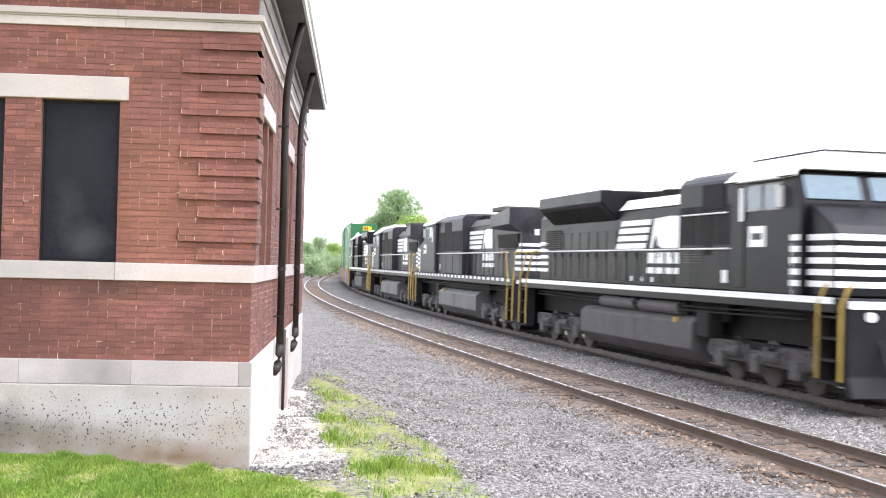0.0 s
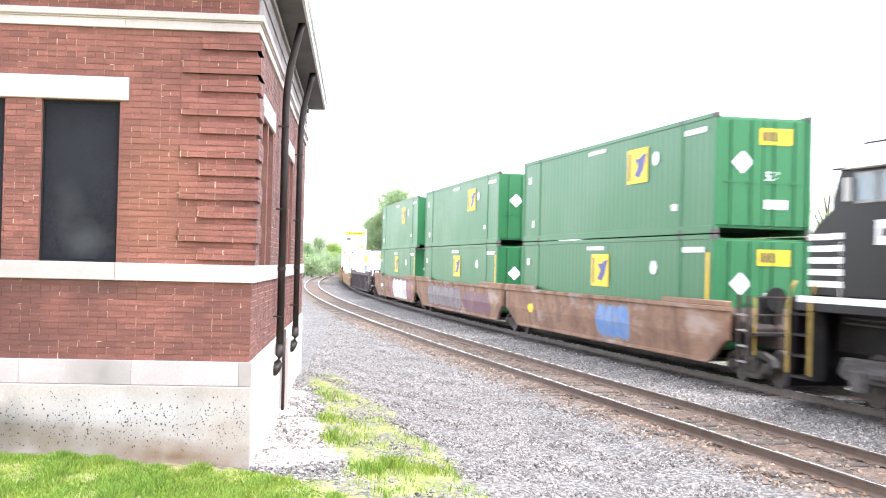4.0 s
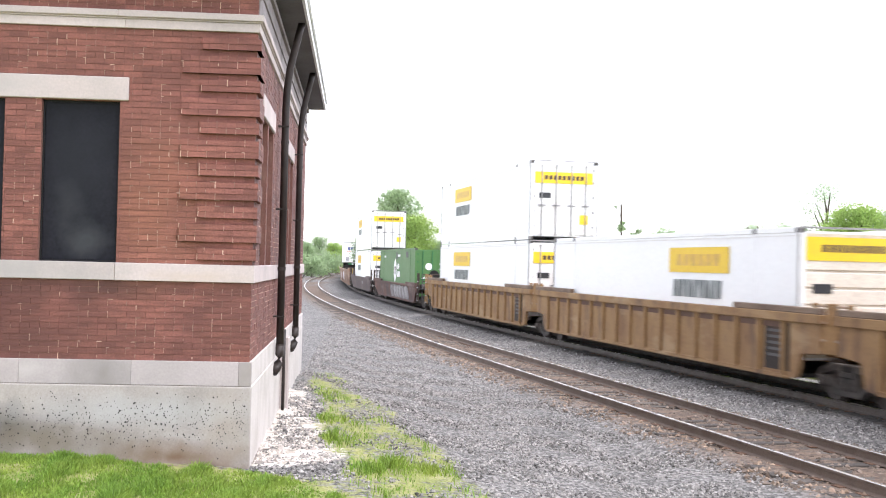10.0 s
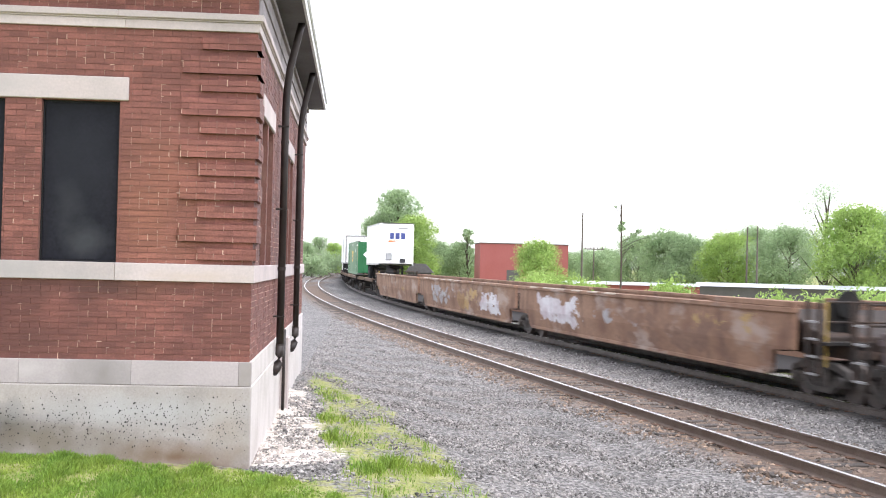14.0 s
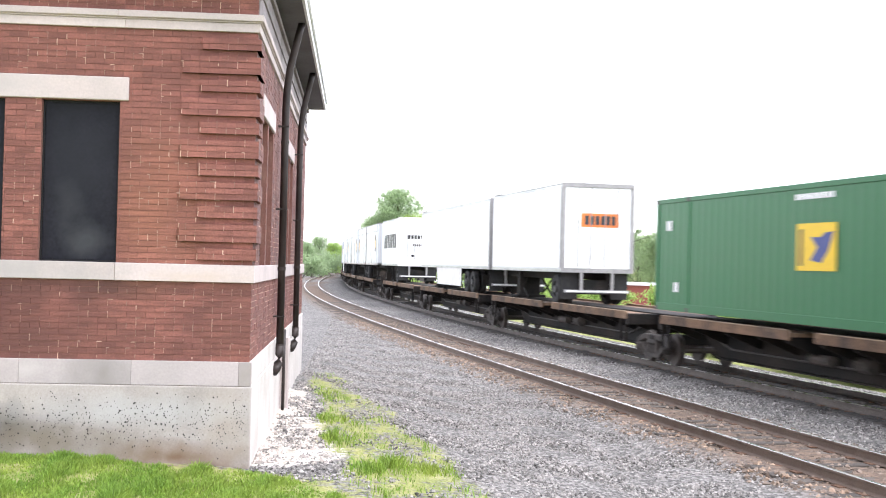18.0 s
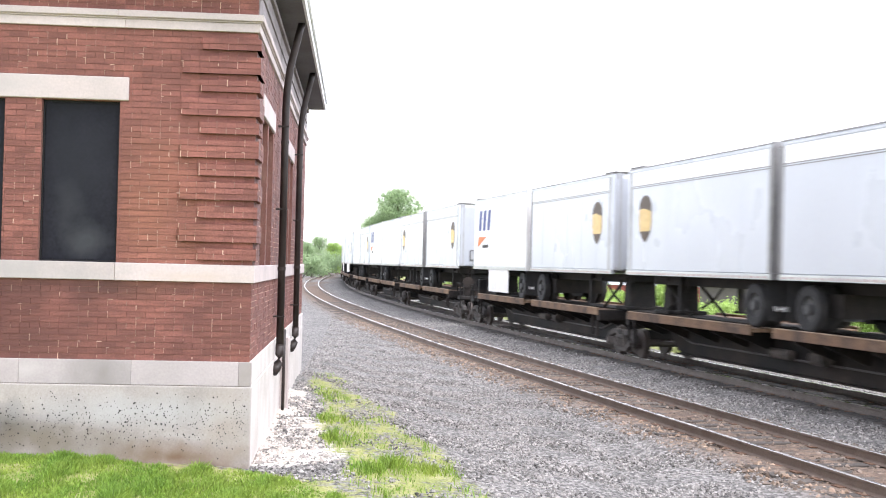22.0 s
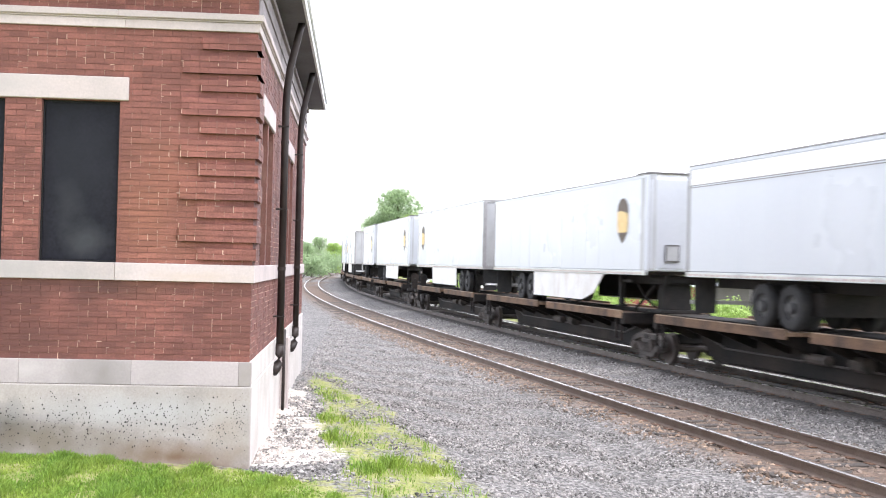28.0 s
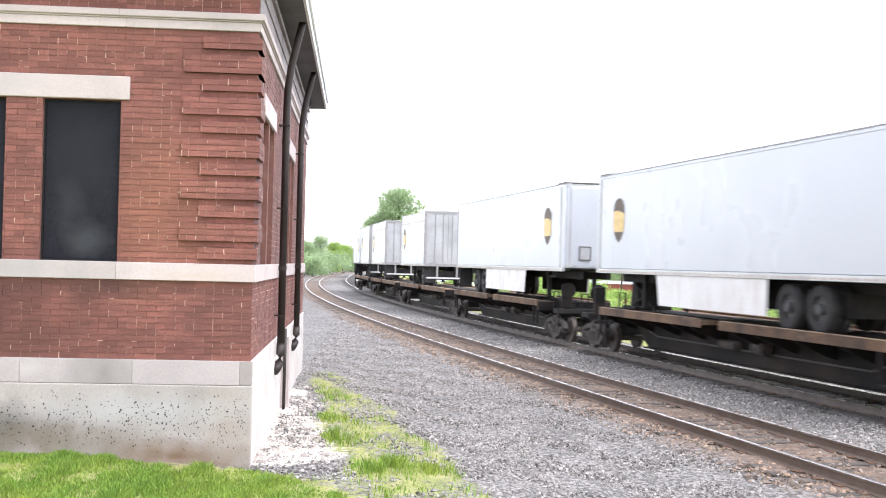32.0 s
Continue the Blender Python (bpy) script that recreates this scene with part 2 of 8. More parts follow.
def stained(m, stains, scale=3.0):
    """Lays uneven stains over a surface. stains: (centre x, centre z, half width, half height), colour, strength."""
    nt, nd = m.node_tree, m.node_tree.nodes
    link, b = nt.links.new, nd["Principled BSDF"]
    col = b.inputs["Base Color"].links[0].from_socket
    tc = nd.new("ShaderNodeTexCoord")
    n = nd.new("ShaderNodeTexNoise")
    n.inputs["Scale"].default_value, n.inputs["Detail"].default_value = scale, 6
    link(tc.outputs["Object"], n.inputs["Vector"])
    for (cx, cz, rx, rz), tint, amount in stains:
        mp = nd.new("ShaderNodeMapping")
        mp.inputs["Scale"].default_value = (1 / rx, 0.0, 1 / rz)
        mp.inputs["Location"].default_value = (-cx / rx, 0, -cz / rz)
        link(tc.outputs["Object"], mp.inputs["Vector"])
        ln = nd.new("ShaderNodeVectorMath")
        ln.operation = "LENGTH"
        link(mp.outputs[0], ln.inputs[0])
        ad = nd.new("ShaderNodeMath")
        ad.operation = "MULTIPLY_ADD"
        link(n.outputs["Fac"], ad.inputs[0])
        ad.inputs[1].default_value = 1.3
        link(ln.outputs["Value"], ad.inputs[2])
        mr = nd.new("ShaderNodeMapRange")
        mr.inputs["From Min"].default_value, mr.inputs["From Max"].default_value = 1.75, 0.75
        mr.inputs["To Max"].default_value = amount
        link(ad.outputs[0], mr.inputs["Value"])
        mx = nd.new("ShaderNodeMix")
        mx.data_type = "RGBA"
        link(mr.outputs[0], mx.inputs["Factor"])
        link(col, mx.inputs["A"])
        mx.inputs["B"].default_value = (*tint, 1)
        col = mx.outputs["Result"]
    link(col, b.inputs["Base Color"])
    return m


def streaked(m, amount=0.19, along=3.0, across=24.0):
    """Fine sideways streaks of tone, as in wire-cut brick faces."""
    nt, nd = m.node_tree, m.node_tree.nodes
    link, b = nt.links.new, nd["Principled BSDF"]
    col = b.inputs["Base Color"].links[0].from_socket
    tc = nd.new("ShaderNodeTexCoord")
    mp = nd.new("ShaderNodeMapping")
    mp.inputs["Scale"].default_value = (along, along, across)
    link(tc.outputs["Object"], mp.inputs["Vector"])
    n = nd.new("ShaderNodeTexNoise")
    n.inputs["Scale"].default_value, n.inputs["Detail"].default_value = 1.0, 6
    link(mp.outputs[0], n.inputs["Vector"])
    mr = nd.new("ShaderNodeMapRange")
    mr.inputs["From Min"].default_value, mr.inputs["From Max"].default_value = 0.3, 0.7
    mr.inputs["To Min"].default_value, mr.inputs["To Max"].default_value = 1 - amount, 1 + amount
    link(n.outputs["Fac"], mr.inputs["Value"])
    hs = nd.new("ShaderNodeHueSaturation")
    link(col, hs.inputs["Color"])
    link(mr.outputs[0], hs.inputs["Value"])
    link(hs.outputs[0], b.inputs["Base Color"])
    return m


def shaded_grimy_side(m):
    """Grey shade and grime put into the colour of the upper trackside wall."""
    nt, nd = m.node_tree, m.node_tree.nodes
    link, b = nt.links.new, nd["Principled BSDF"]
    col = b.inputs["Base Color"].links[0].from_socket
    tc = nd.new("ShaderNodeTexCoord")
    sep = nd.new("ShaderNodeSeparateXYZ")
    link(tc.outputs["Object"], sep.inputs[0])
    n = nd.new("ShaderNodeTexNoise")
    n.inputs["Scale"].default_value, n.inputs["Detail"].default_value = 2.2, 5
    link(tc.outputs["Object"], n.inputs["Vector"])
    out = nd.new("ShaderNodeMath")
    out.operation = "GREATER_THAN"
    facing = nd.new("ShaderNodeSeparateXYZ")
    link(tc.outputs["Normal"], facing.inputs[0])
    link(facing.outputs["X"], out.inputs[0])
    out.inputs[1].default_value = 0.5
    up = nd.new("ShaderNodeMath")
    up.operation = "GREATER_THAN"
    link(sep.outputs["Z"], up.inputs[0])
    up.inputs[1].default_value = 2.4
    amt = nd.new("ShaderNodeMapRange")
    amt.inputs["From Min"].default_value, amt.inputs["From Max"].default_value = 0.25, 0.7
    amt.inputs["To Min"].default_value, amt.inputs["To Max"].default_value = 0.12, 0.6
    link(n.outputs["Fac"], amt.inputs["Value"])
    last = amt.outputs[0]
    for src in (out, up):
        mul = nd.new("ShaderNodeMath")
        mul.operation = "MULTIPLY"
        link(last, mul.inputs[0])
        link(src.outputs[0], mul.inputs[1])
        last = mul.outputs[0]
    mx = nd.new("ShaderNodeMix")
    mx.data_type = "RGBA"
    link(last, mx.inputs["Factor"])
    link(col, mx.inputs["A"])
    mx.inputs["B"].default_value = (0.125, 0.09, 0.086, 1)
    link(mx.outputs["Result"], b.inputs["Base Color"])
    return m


def leafy(m, share=0.5):
    """Lets light through the leaves."""
    nt, nd = m.node_tree, m.node_tree.nodes
    link, b = nt.links.new, nd["Principled BSDF"]
    tr = nd.new("ShaderNodeBsdfTranslucent")
    link(b.inputs["Base Color"].links[0].from_socket, tr.inputs["Color"])
    mx = nd.new("ShaderNodeMixShader")
    mx.inputs[0].default_value = share
    link(b.outputs[0], mx.inputs[1])
    link(tr.outputs[0], mx.inputs[2])
    out = nd["Material Output"]
    link(mx.outputs[0], out.inputs["Surface"])
    return m


def weathered(m, pale, dark, pale_amount=0.8, dark_amount=0.8):
    """Scraped pale patches and dark runs on old car paint."""
    nt, nd = m.node_tree, m.node_tree.nodes
    link, b = nt.links.new, nd["Principled BSDF"]
    col = b.inputs["Base Color"].links[0].from_socket
    tc = nd.new("ShaderNodeTexCoord")
    for tint, amount, stretch, lo, hi in ((dark, dark_amount, (2.2, 1.0, 0.7), 0.52, 0.68), (pale, pale_amount, (0.45, 1.0, 1.3), 0.56, 0.66)):
        mp = nd.new("ShaderNodeMapping")
        mp.inputs["Scale"].default_value = stretch
        mp.inputs["Location"].default_value = (hi * 40, lo * 9, 0)
        link(tc.outputs["Object"], mp.inputs["Vector"])
        n = nd.new("ShaderNodeTexNoise")
        n.inputs["Scale"].default_value, n.inputs["Detail"].default_value, n.inputs["Roughness"].default_value = 1.0, 7, 0.62
        link(mp.outputs[0], n.inputs["Vector"])
        mr = nd.new("ShaderNodeMapRange")
        mr.inputs["From Min"].default_value, mr.inputs["From Max"].default_value = lo, hi
        mr.inputs["To Max"].default_value = amount
        link(n.outputs["Fac"], mr.inputs["Value"])
        mx = nd.new("ShaderNodeMix")
        mx.data_type = "RGBA"
        link(mr.outputs[0], mx.inputs["Factor"])
        link(col, mx.inputs["A"])
        mx.inputs["B"].default_value = (*tint, 1)
        col = mx.outputs["Result"]
    link(col, b.inputs["Base Color"])
    return m


weathered(M["rust"], (0.44, 0.36, 0.31), (0.12, 0.068, 0.05), 0.6, 0.7)
weathered(M["tan"], (0.44, 0.31, 0.175), (0.11, 0.062, 0.04), 0.5, 0.9)
weathered(M["white_dirty"], (0.86, 0.85, 0.84), (0.60, 0.52, 0.46), 0.3, 0.55)
weathered(M["maroon"], (0.24, 0.165, 0.14), (0.045, 0.028, 0.026), 0.5, 0.7)
weathered(M["purple"], (0.17, 0.135, 0.135), (0.05, 0.037, 0.04), 0.6, 0.7)
weathered(M["purple_dark"], (0.19, 0.145, 0.135), (0.04, 0.03, 0.03), 0.55, 0.7)
weathered(M["deck"], (0.30, 0.20, 0.125), (0.03, 0.025, 0.023), 0.7, 0.8)
# pale concrete: damp stains, a brown splash by the corner, cloudy weathering
M["plinth"] = stained(mat("plinth_concrete", (0.385, 0.347, 0.322), 0.9, var=0.12, scale=1.4, fine=50, bump=0.25, dirt=(0.27, 0.24, 0.215), dirt_amount=0.9), (
    ((-3.1, 0.6, 1.3, 0.36), (0.045, 0.043, 0.039), 0.97), ((-2.1, 0.5, 1.2, 0.24), (0.2, 0.165, 0.125), 0.85), ((-0.75, 0.34, 0.9, 0.2), (0.17, 0.105, 0.06), 0.95),
    ((-0.25, 0.75, 0.3, 0.5), (0.38, 0.31, 0.25), 0.5), ((-0.45, 0.14, 0.7, 0.17), (0.17, 0.1, 0.058), 0.9), ((-1.2, 0.85, 1.5, 0.2), (0.43, 0.42, 0.41), 0.8)))
# track side of plinth and water table: brighter light put into paler stone
M["plinth_lit_side"] = mat("plinth_lit_side", (0.55, 0.51, 0.485), 0.9, var=0.1, scale=1.6, fine=40, bump=0.2, dirt=(0.42, 0.385, 0.35), dirt_amount=0.8)
# brick: darker below the sill and by the corner, a warmer field between window and quoins
shaded_grimy_side(streaked(stained(M["brick"], (
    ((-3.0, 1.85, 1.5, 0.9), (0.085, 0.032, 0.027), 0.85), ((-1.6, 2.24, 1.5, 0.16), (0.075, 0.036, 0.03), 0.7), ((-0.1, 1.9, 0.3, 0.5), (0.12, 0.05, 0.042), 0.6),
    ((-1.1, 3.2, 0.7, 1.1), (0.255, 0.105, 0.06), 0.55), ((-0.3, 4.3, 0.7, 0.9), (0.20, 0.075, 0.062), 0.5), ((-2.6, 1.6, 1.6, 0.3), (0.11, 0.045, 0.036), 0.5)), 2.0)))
stained(M["panel"], (((0.5, 2.75, 0.3, 0.24), (0.048, 0.05, 0.055), 0.8), ((0.4, 3.6, 0.45, 0.7), (0.018, 0.019, 0.024), 0.8), ((0.3, 3.1, 0.2, 0.35), (0.04, 0.041, 0.046), 0.5)), 3.5)
stained(M["limestone"], (((-2.7, 4.45, 0.5, 0.2), (0.40, 0.37, 0.36), 0.6), ((-2.7, 2.4, 1.3, 0.3), (0.33, 0.31, 0.30), 0.8), ((-0.6, 2.36, 0.6, 0.08), (0.50, 0.40, 0.33), 0.6)), 4.0)
for name in ("leaf", "leaf_bright"):
    leafy(M[name])
leafy(M["blade"], 0.3)
M["limestone_low"] = mat("limestone_low", (0.425, 0.372, 0.367), 0.85, var=0.08, scale=1.0, fine=40, bump=0.15, dirt=(0.30, 0.275, 0.265), dirt_amount=0.6, per_object=0.05)
M["limestone_patch"] = stained(mat("limestone_stained", (0.40, 0.355, 0.35), 0.85, var=0.08, scale=1.2, fine=40, bump=0.15, dirt=(0.33, 0.30, 0.29), dirt_amount=0.9), (((-1.62, 1.24, 0.45, 0.35), (0.25, 0.225, 0.215), 0.95), ((-0.05, 1.25, 0.3, 0.4), (0.29, 0.255, 0.235), 0.9), ((-2.5, 1.3, 0.3, 0.1), (0.48, 0.44, 0.43), 0.7)))


# ---- mesh helpers ----
def part(name, bm, material, parent=None, label="", smooth=False):
    """Links a bmesh (or a finished mesh) as one mesh object under a thing or a part."""
    if isinstance(bm, bmesh.types.BMesh):
        me = bpy.data.meshes.new(name)
        bm.to_mesh(me)
        bm.free()
        me.materials.append(material)
        if smooth:
            me.shade_smooth()
    else:
        me = bm
    ob = new(name, me)
    if parent is not None:
        ob.parent = parent
    if label:
        ob["label"] = label
    return ob


SHARED = {}


def shared(key, make, material, smooth=False):
    """A mesh that alike parts have in common."""
    if key not in SHARED:
        bm = make()
        me = bpy.data.meshes.new(key)
        bm.to_mesh(me)
        bm.free()
        me.materials.append(material)
        if smooth:
            me.shade_smooth()
        SHARED[key] = me
    return SHARED[key]


def put(ob, x=0, y=0, z=0, rx=0, ry=0, rz=0):
    ob.matrix_local = pose(x, y, z, rx, ry, rz)
    return ob


def box(bm, x0, x1, y0, y1, z0, z1, bevel=0.0):
    vs = [bm.verts.new(c) for c in ((x0, y0, z0), (x1, y0, z0), (x1, y1, z0), (x0, y1, z0), (x0, y0, z1), (x1, y0, z1), (x1, y1, z1), (x0, y1, z1))]
    fs = [bm.faces.new([vs[i] for i in f]) for f in ((3, 2, 1, 0), (4, 5, 6, 7), (0, 1, 5, 4), (1, 2, 6, 5), (2, 3, 7, 6), (3, 0, 4, 7))]
    if bevel:
        es = list({e for f in fs for e in f.edges})
        bmesh.ops.bevel(bm, geom=es, offset=bevel, segments=1, affect="EDGES")
    return bm


def B(*a, bevel=0.0):
    return box(bmesh.new(), *a, bevel=bevel)


def prism(bm, pts, axis, a0, a1, bevel=0.0):
    """Extrudes a closed outline. axis 'x': pts are (y, z); 'y': (x, z); 'z': (x, y)."""
    def co(p, a):
        return {"x": (a, p[0], p[1]), "y": (p[0], a, p[1]), "z": (p[0], p[1], a)}[axis]
    lo = [bm.verts.new(co(p, a0)) for p in pts]
    hi = [bm.verts.new(co(p, a1)) for p in pts]
    n = len(pts)
    fs = [bm.faces.new(lo), bm.faces.new(hi[::-1])]
    for i in range(n):
        fs.append(bm.faces.new((lo[i], hi[i], hi[(i + 1) % n], lo[(i + 1) % n])))
    bmesh.ops.recalc_face_normals(bm, faces=fs)
    if bevel:
        bmesh.ops.bevel(bm, geom=list({e for f in fs for e in f.edges}), offset=bevel, segments=1, affect="EDGES")
    return bm


def cyl(bm, c, axis, r, length, seg=16, r2=None):
    """A cylinder (or cone) centred at c along an axis."""
    turn = {"x": pose(0, 0, 0, 0, 90, 0), "y": pose(0, 0, 0, -90, 0, 0), "z": Matrix.Identity(4)}[axis]
    bmesh.ops.create_cone(bm, cap_ends=True, segments=seg, radius1=r, radius2=r if r2 is None else r2, depth=length, matrix=Matrix.Translation(c) @ turn)
    return bm


def tube(bm, pts, r, seg=8):
    """A round bar along a line of points."""
    pts = [Vector(p) for p in pts]
    rings = []
    for i, p in enumerate(pts):
        d = (pts[min(i + 1, len(pts) - 1)] - pts[max(i - 1, 0)]).normalized()
        u = d.orthogonal().normalized()
        if abs(d.z) < 0.95:
            u = d.cross(Vector((0, 0, 1))).normalized()
        else:
            u = Vector((1, 0, 0)) - d * d.x
            u.normalize()
        w = d.cross(u)
        rings.append([bm.verts.new(p + (u * math.cos(a) + w * math.sin(a)) * r) for a in (2 * math.pi * k / seg for k in range(seg))])
    for a, b in zip(rings, rings[1:]):
        for k in range(seg):
            bm.faces.new((a[k], a[(k + 1) % seg], b[(k + 1) % seg], b[k]))
    bm.faces.new(rings[0][::-1])
    bm.faces.new(rings[-1])
    bmesh.ops.recalc_face_normals(bm, faces=bm.faces)
    return bm


def plate(bm, pts, axis, at, thick):
    return prism(bm, pts, axis, at, at + thick)


def empty(name):
    return new(name)


# ---- the line of the railway: heading turns with distance along it ----
KNOT_S = (-900, -80, -20, 40, 90, 140, 200, 300, 420, 1300)
KNOT_K = (0, 0, -0.000387, -0.001292, -0.001177, -0.000766, -0.000429, -0.000119, 0, 0)
LINE_S = np.arange(-900.0, 1300.0, 1.0)
_k = np.interp(LINE_S, KNOT_S, KNOT_K)
LINE_T = np.concatenate([[0], np.cumsum((_k[1:] + _k[:-1]) / 2)])
LINE_T = 1.80701 + LINE_T - LINE_T[900]
LINE_X = np.concatenate([[0], np.cumsum((np.cos(LINE_T)[1:] + np.cos(LINE_T)[:-1]) / 2)])
LINE_X = 10.0876 + LINE_X - LINE_X[900]
LINE_Y = np.concatenate([[0], np.cumsum((np.sin(LINE_T)[1:] + np.sin(LINE_T)[:-1]) / 2)])
LINE_Y = 18.9724 + LINE_Y - LINE_Y[900]
TRACK_GAP = 4.82
SPEED = 21.864


def along(s, side=0.0):
    """The point at s along the far track, side metres towards the station, and the heading away."""
    x, y, t = (float(np.interp(s, LINE_S, a)) for a in (LINE_X, LINE_Y, LINE_T))
    return x - math.sin(t) * side, y + math.cos(t) * side, t


def side_of(x, y):
    """How far points lie from the far track's centre, positive towards the station, and where along it."""
    x, y = np.atleast_1d(np.asarray(x, float)), np.atleast_1d(np.asarray(y, float))
    out, pos = np.empty(x.shape), np.empty(x.shape)
    sel = slice(600, 1400, 2)
    lx, ly, lt, ls = LINE_X[sel], LINE_Y[sel], LINE_T[sel], LINE_S[sel]
    for i in range(0, len(x), 4000):
        j = np.argmin((x[i:i + 4000, None] - lx) ** 2 + (y[i:i + 4000, None] - ly) ** 2, axis=1)
        out[i:i + 4000] = -(x[i:i + 4000] - lx[j]) * np.sin(lt[j]) + (y[i:i + 4000] - ly[j]) * np.cos(lt[j])
        pos[i:i + 4000] = ls[j]
    return out, pos


# ---- ground ----
def smooth01(a, lo, hi):
    t = np.clip((a - lo) / (hi - lo), 0, 1)
    return t * t * (3 - 2 * t)


BX, BY, BANG = -2.1585, 13.2649, 4.276  # the station's corner and turn


def to_station(x, y):
    a = radians(BANG)
    dx, dy = np.asarray(x) - BX, np.asarray(y) - BY
    return dx * math.cos(a) + dy * math.sin(a), -dx * math.sin(a) + dy * math.cos(a)


def ground_z(x, y):
    x, y = np.asarray(x, float), np.asarray(y, float)
    u, _ = side_of(x.ravel(), y.ravel())
    u = u.reshape(x.shape)
    z = -0.24 - 0.35 * smooth01(np.abs(u - 2.4), 4.6, 7.0) * (u < 2.4)
    z = z + 0.065 * (1 - smooth01(np.abs(u - TRACK_GAP), 1.2, 1.9)) + 0.072 * (1 - smooth01(np.abs(u), 1.35, 2.1))
    bank = smooth01(u, 7.5, 12.5)
    near = 1 - smooth01(y, 30, 70)
    z = z + bank * (0.12 + 0.34 * near)
    a, b = to_station(x, y)
    z = z + 0.16 * smooth01(-a, 0.2, 2.2) * smooth01(-b, -4, 1.5) * near
    return z


def lumps(x, y, f, seed=0.0):
    return np.sin(x * f + seed) * np.sin(y * f * 1.13 + 1.7 * seed) + 0.6 * np.sin(x * f * 2.3 + y * f * 1.1 + seed * 3) + 0.4 * np.sin(y * f * 3.7 - x * f * 2.1 + seed)


LUSH = ((1.35, 0.2), (1.75, 0.3), (0.75, 4.3), (0.62, 7.6), (2.25, 0.35), (1.0, 2.3))  # thick tufts in the strip by the wall


def grass_amount(x, y):
    """1 where turf grows, 0 on bare gravel."""
    u, s = side_of(np.ravel(x), np.ravel(y))
    u, s = u.reshape(np.shape(x)), s.reshape(np.shape(x))
    a, b = to_station(x, y)
    w = lumps(x, y, 0.9, 0.4) * 0.25
    edge = np.interp(a, (-10, 0, 0.54, 1.06, 1.7), (0.4, 0.35, -0.15, -1.23, -3.2))
    lawn = smooth01(edge - b + w * 0.7, -0.1, 0.45) * (1 - 0.7 * np.exp(-((a + 0.7) / 0.5) ** 4 - ((b + 0.12) / 0.15) ** 4))
    lo = np.interp(b, (-1.6, -0.9, -0.2, 0.4, 2.1, 4.9, 7.9, 13.6), (0.5, 0.55, 0.9, 1.04, 0.83, 0.59, 0.41, 0.09))
    hi = np.interp(b, (-0.5, 0.9, 3.8, 7.25, 13.0), (2.9, 2.6, 2.15, 1.9, 0.8))
    strip = smooth01(a - lo + w * 0.4, -0.12, 0.18) * (1 - smooth01(a - hi + w * 0.5, -0.25, 0.12)) * smooth01(b, -3.0, -1.2) * (1 - smooth01(b, 12.0, 14.0))
    patch = lumps(x * 1.5 + y * 0.2, y * 0.4 - x * 0.3, 2.9, 2.0) + 0.7 * lumps(x * 1.3, y * 0.45, 6.1, 4.0)
    lush = sum(np.exp(-(((a - p) / 0.34) ** 2 + ((b - q) / (0.5 + 0.1 * q)) ** 2)) for p, q in LUSH)
    strip = strip * np.clip(0.4 + 0.24 * smooth01(patch + 0.5, 0.0, 1.3) + 0.24 * np.clip(lush, 0, 1), 0, 1)
    far = smooth01(-u, 2.7, 4.2) + smooth01(u, 14, 18) * smooth01(b, 14, 20) + smooth01(-b, 4, 7)
    return np.clip(np.maximum.reduce([lawn, strip, np.clip(far, 0, 1)]), 0, 1)


def dirt_amount(x, y):
    """Pale crumbled plaster and dirt between the wall and the turf strip."""
    a, b = to_station(x, y)
    w = lumps(x, y, 2.7, 1.3) * 0.12
    hi = np.interp(b, (-0.2, 0.4, 1.2, 2.1, 4.9, 7.9, 9.0), (0.2, 0.75, 1.15, 0.9, 0.55, 0.4, 0.1))
    return smooth01(a, -0.2, 0.0) * (1 - smooth01(a - hi + w, -0.15, 0.12)) * smooth01(b + w, -0.1, 0.35) * (1 - smooth01(b, 7.0, 9.5))


def rust_amount(x, y):
    u, s = side_of(np.ravel(x), np.ravel(y))
    u = u.reshape(np.shape(x))
    a, b = to_station(x, y)
    straw = 0.9 * np.exp(-((a + 0.7) / 0.5) ** 4 - ((b + 0.12) / 0.16) ** 4)  # dead grass at the foot of the wall
    return np.clip(straw + np.exp(-((u - TRACK_GAP - 0.12) / 1.35) ** 6) + 0.2 * np.exp(-(u / 1.75) ** 4), 0, 1)


def grease_shade_amount(x, y):
    """Greasy ballast under the far track's trains, their shade put into the colour."""
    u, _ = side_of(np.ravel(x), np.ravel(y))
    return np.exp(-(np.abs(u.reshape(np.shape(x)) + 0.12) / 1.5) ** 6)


def spread(stops):
    """Grid lines: (start, end, step) runs joined."""
    out = []
    for a, b, st in stops:
        out.extend(np.arange(a, b, st))
    return np.array(sorted(set(np.round(out, 4))))


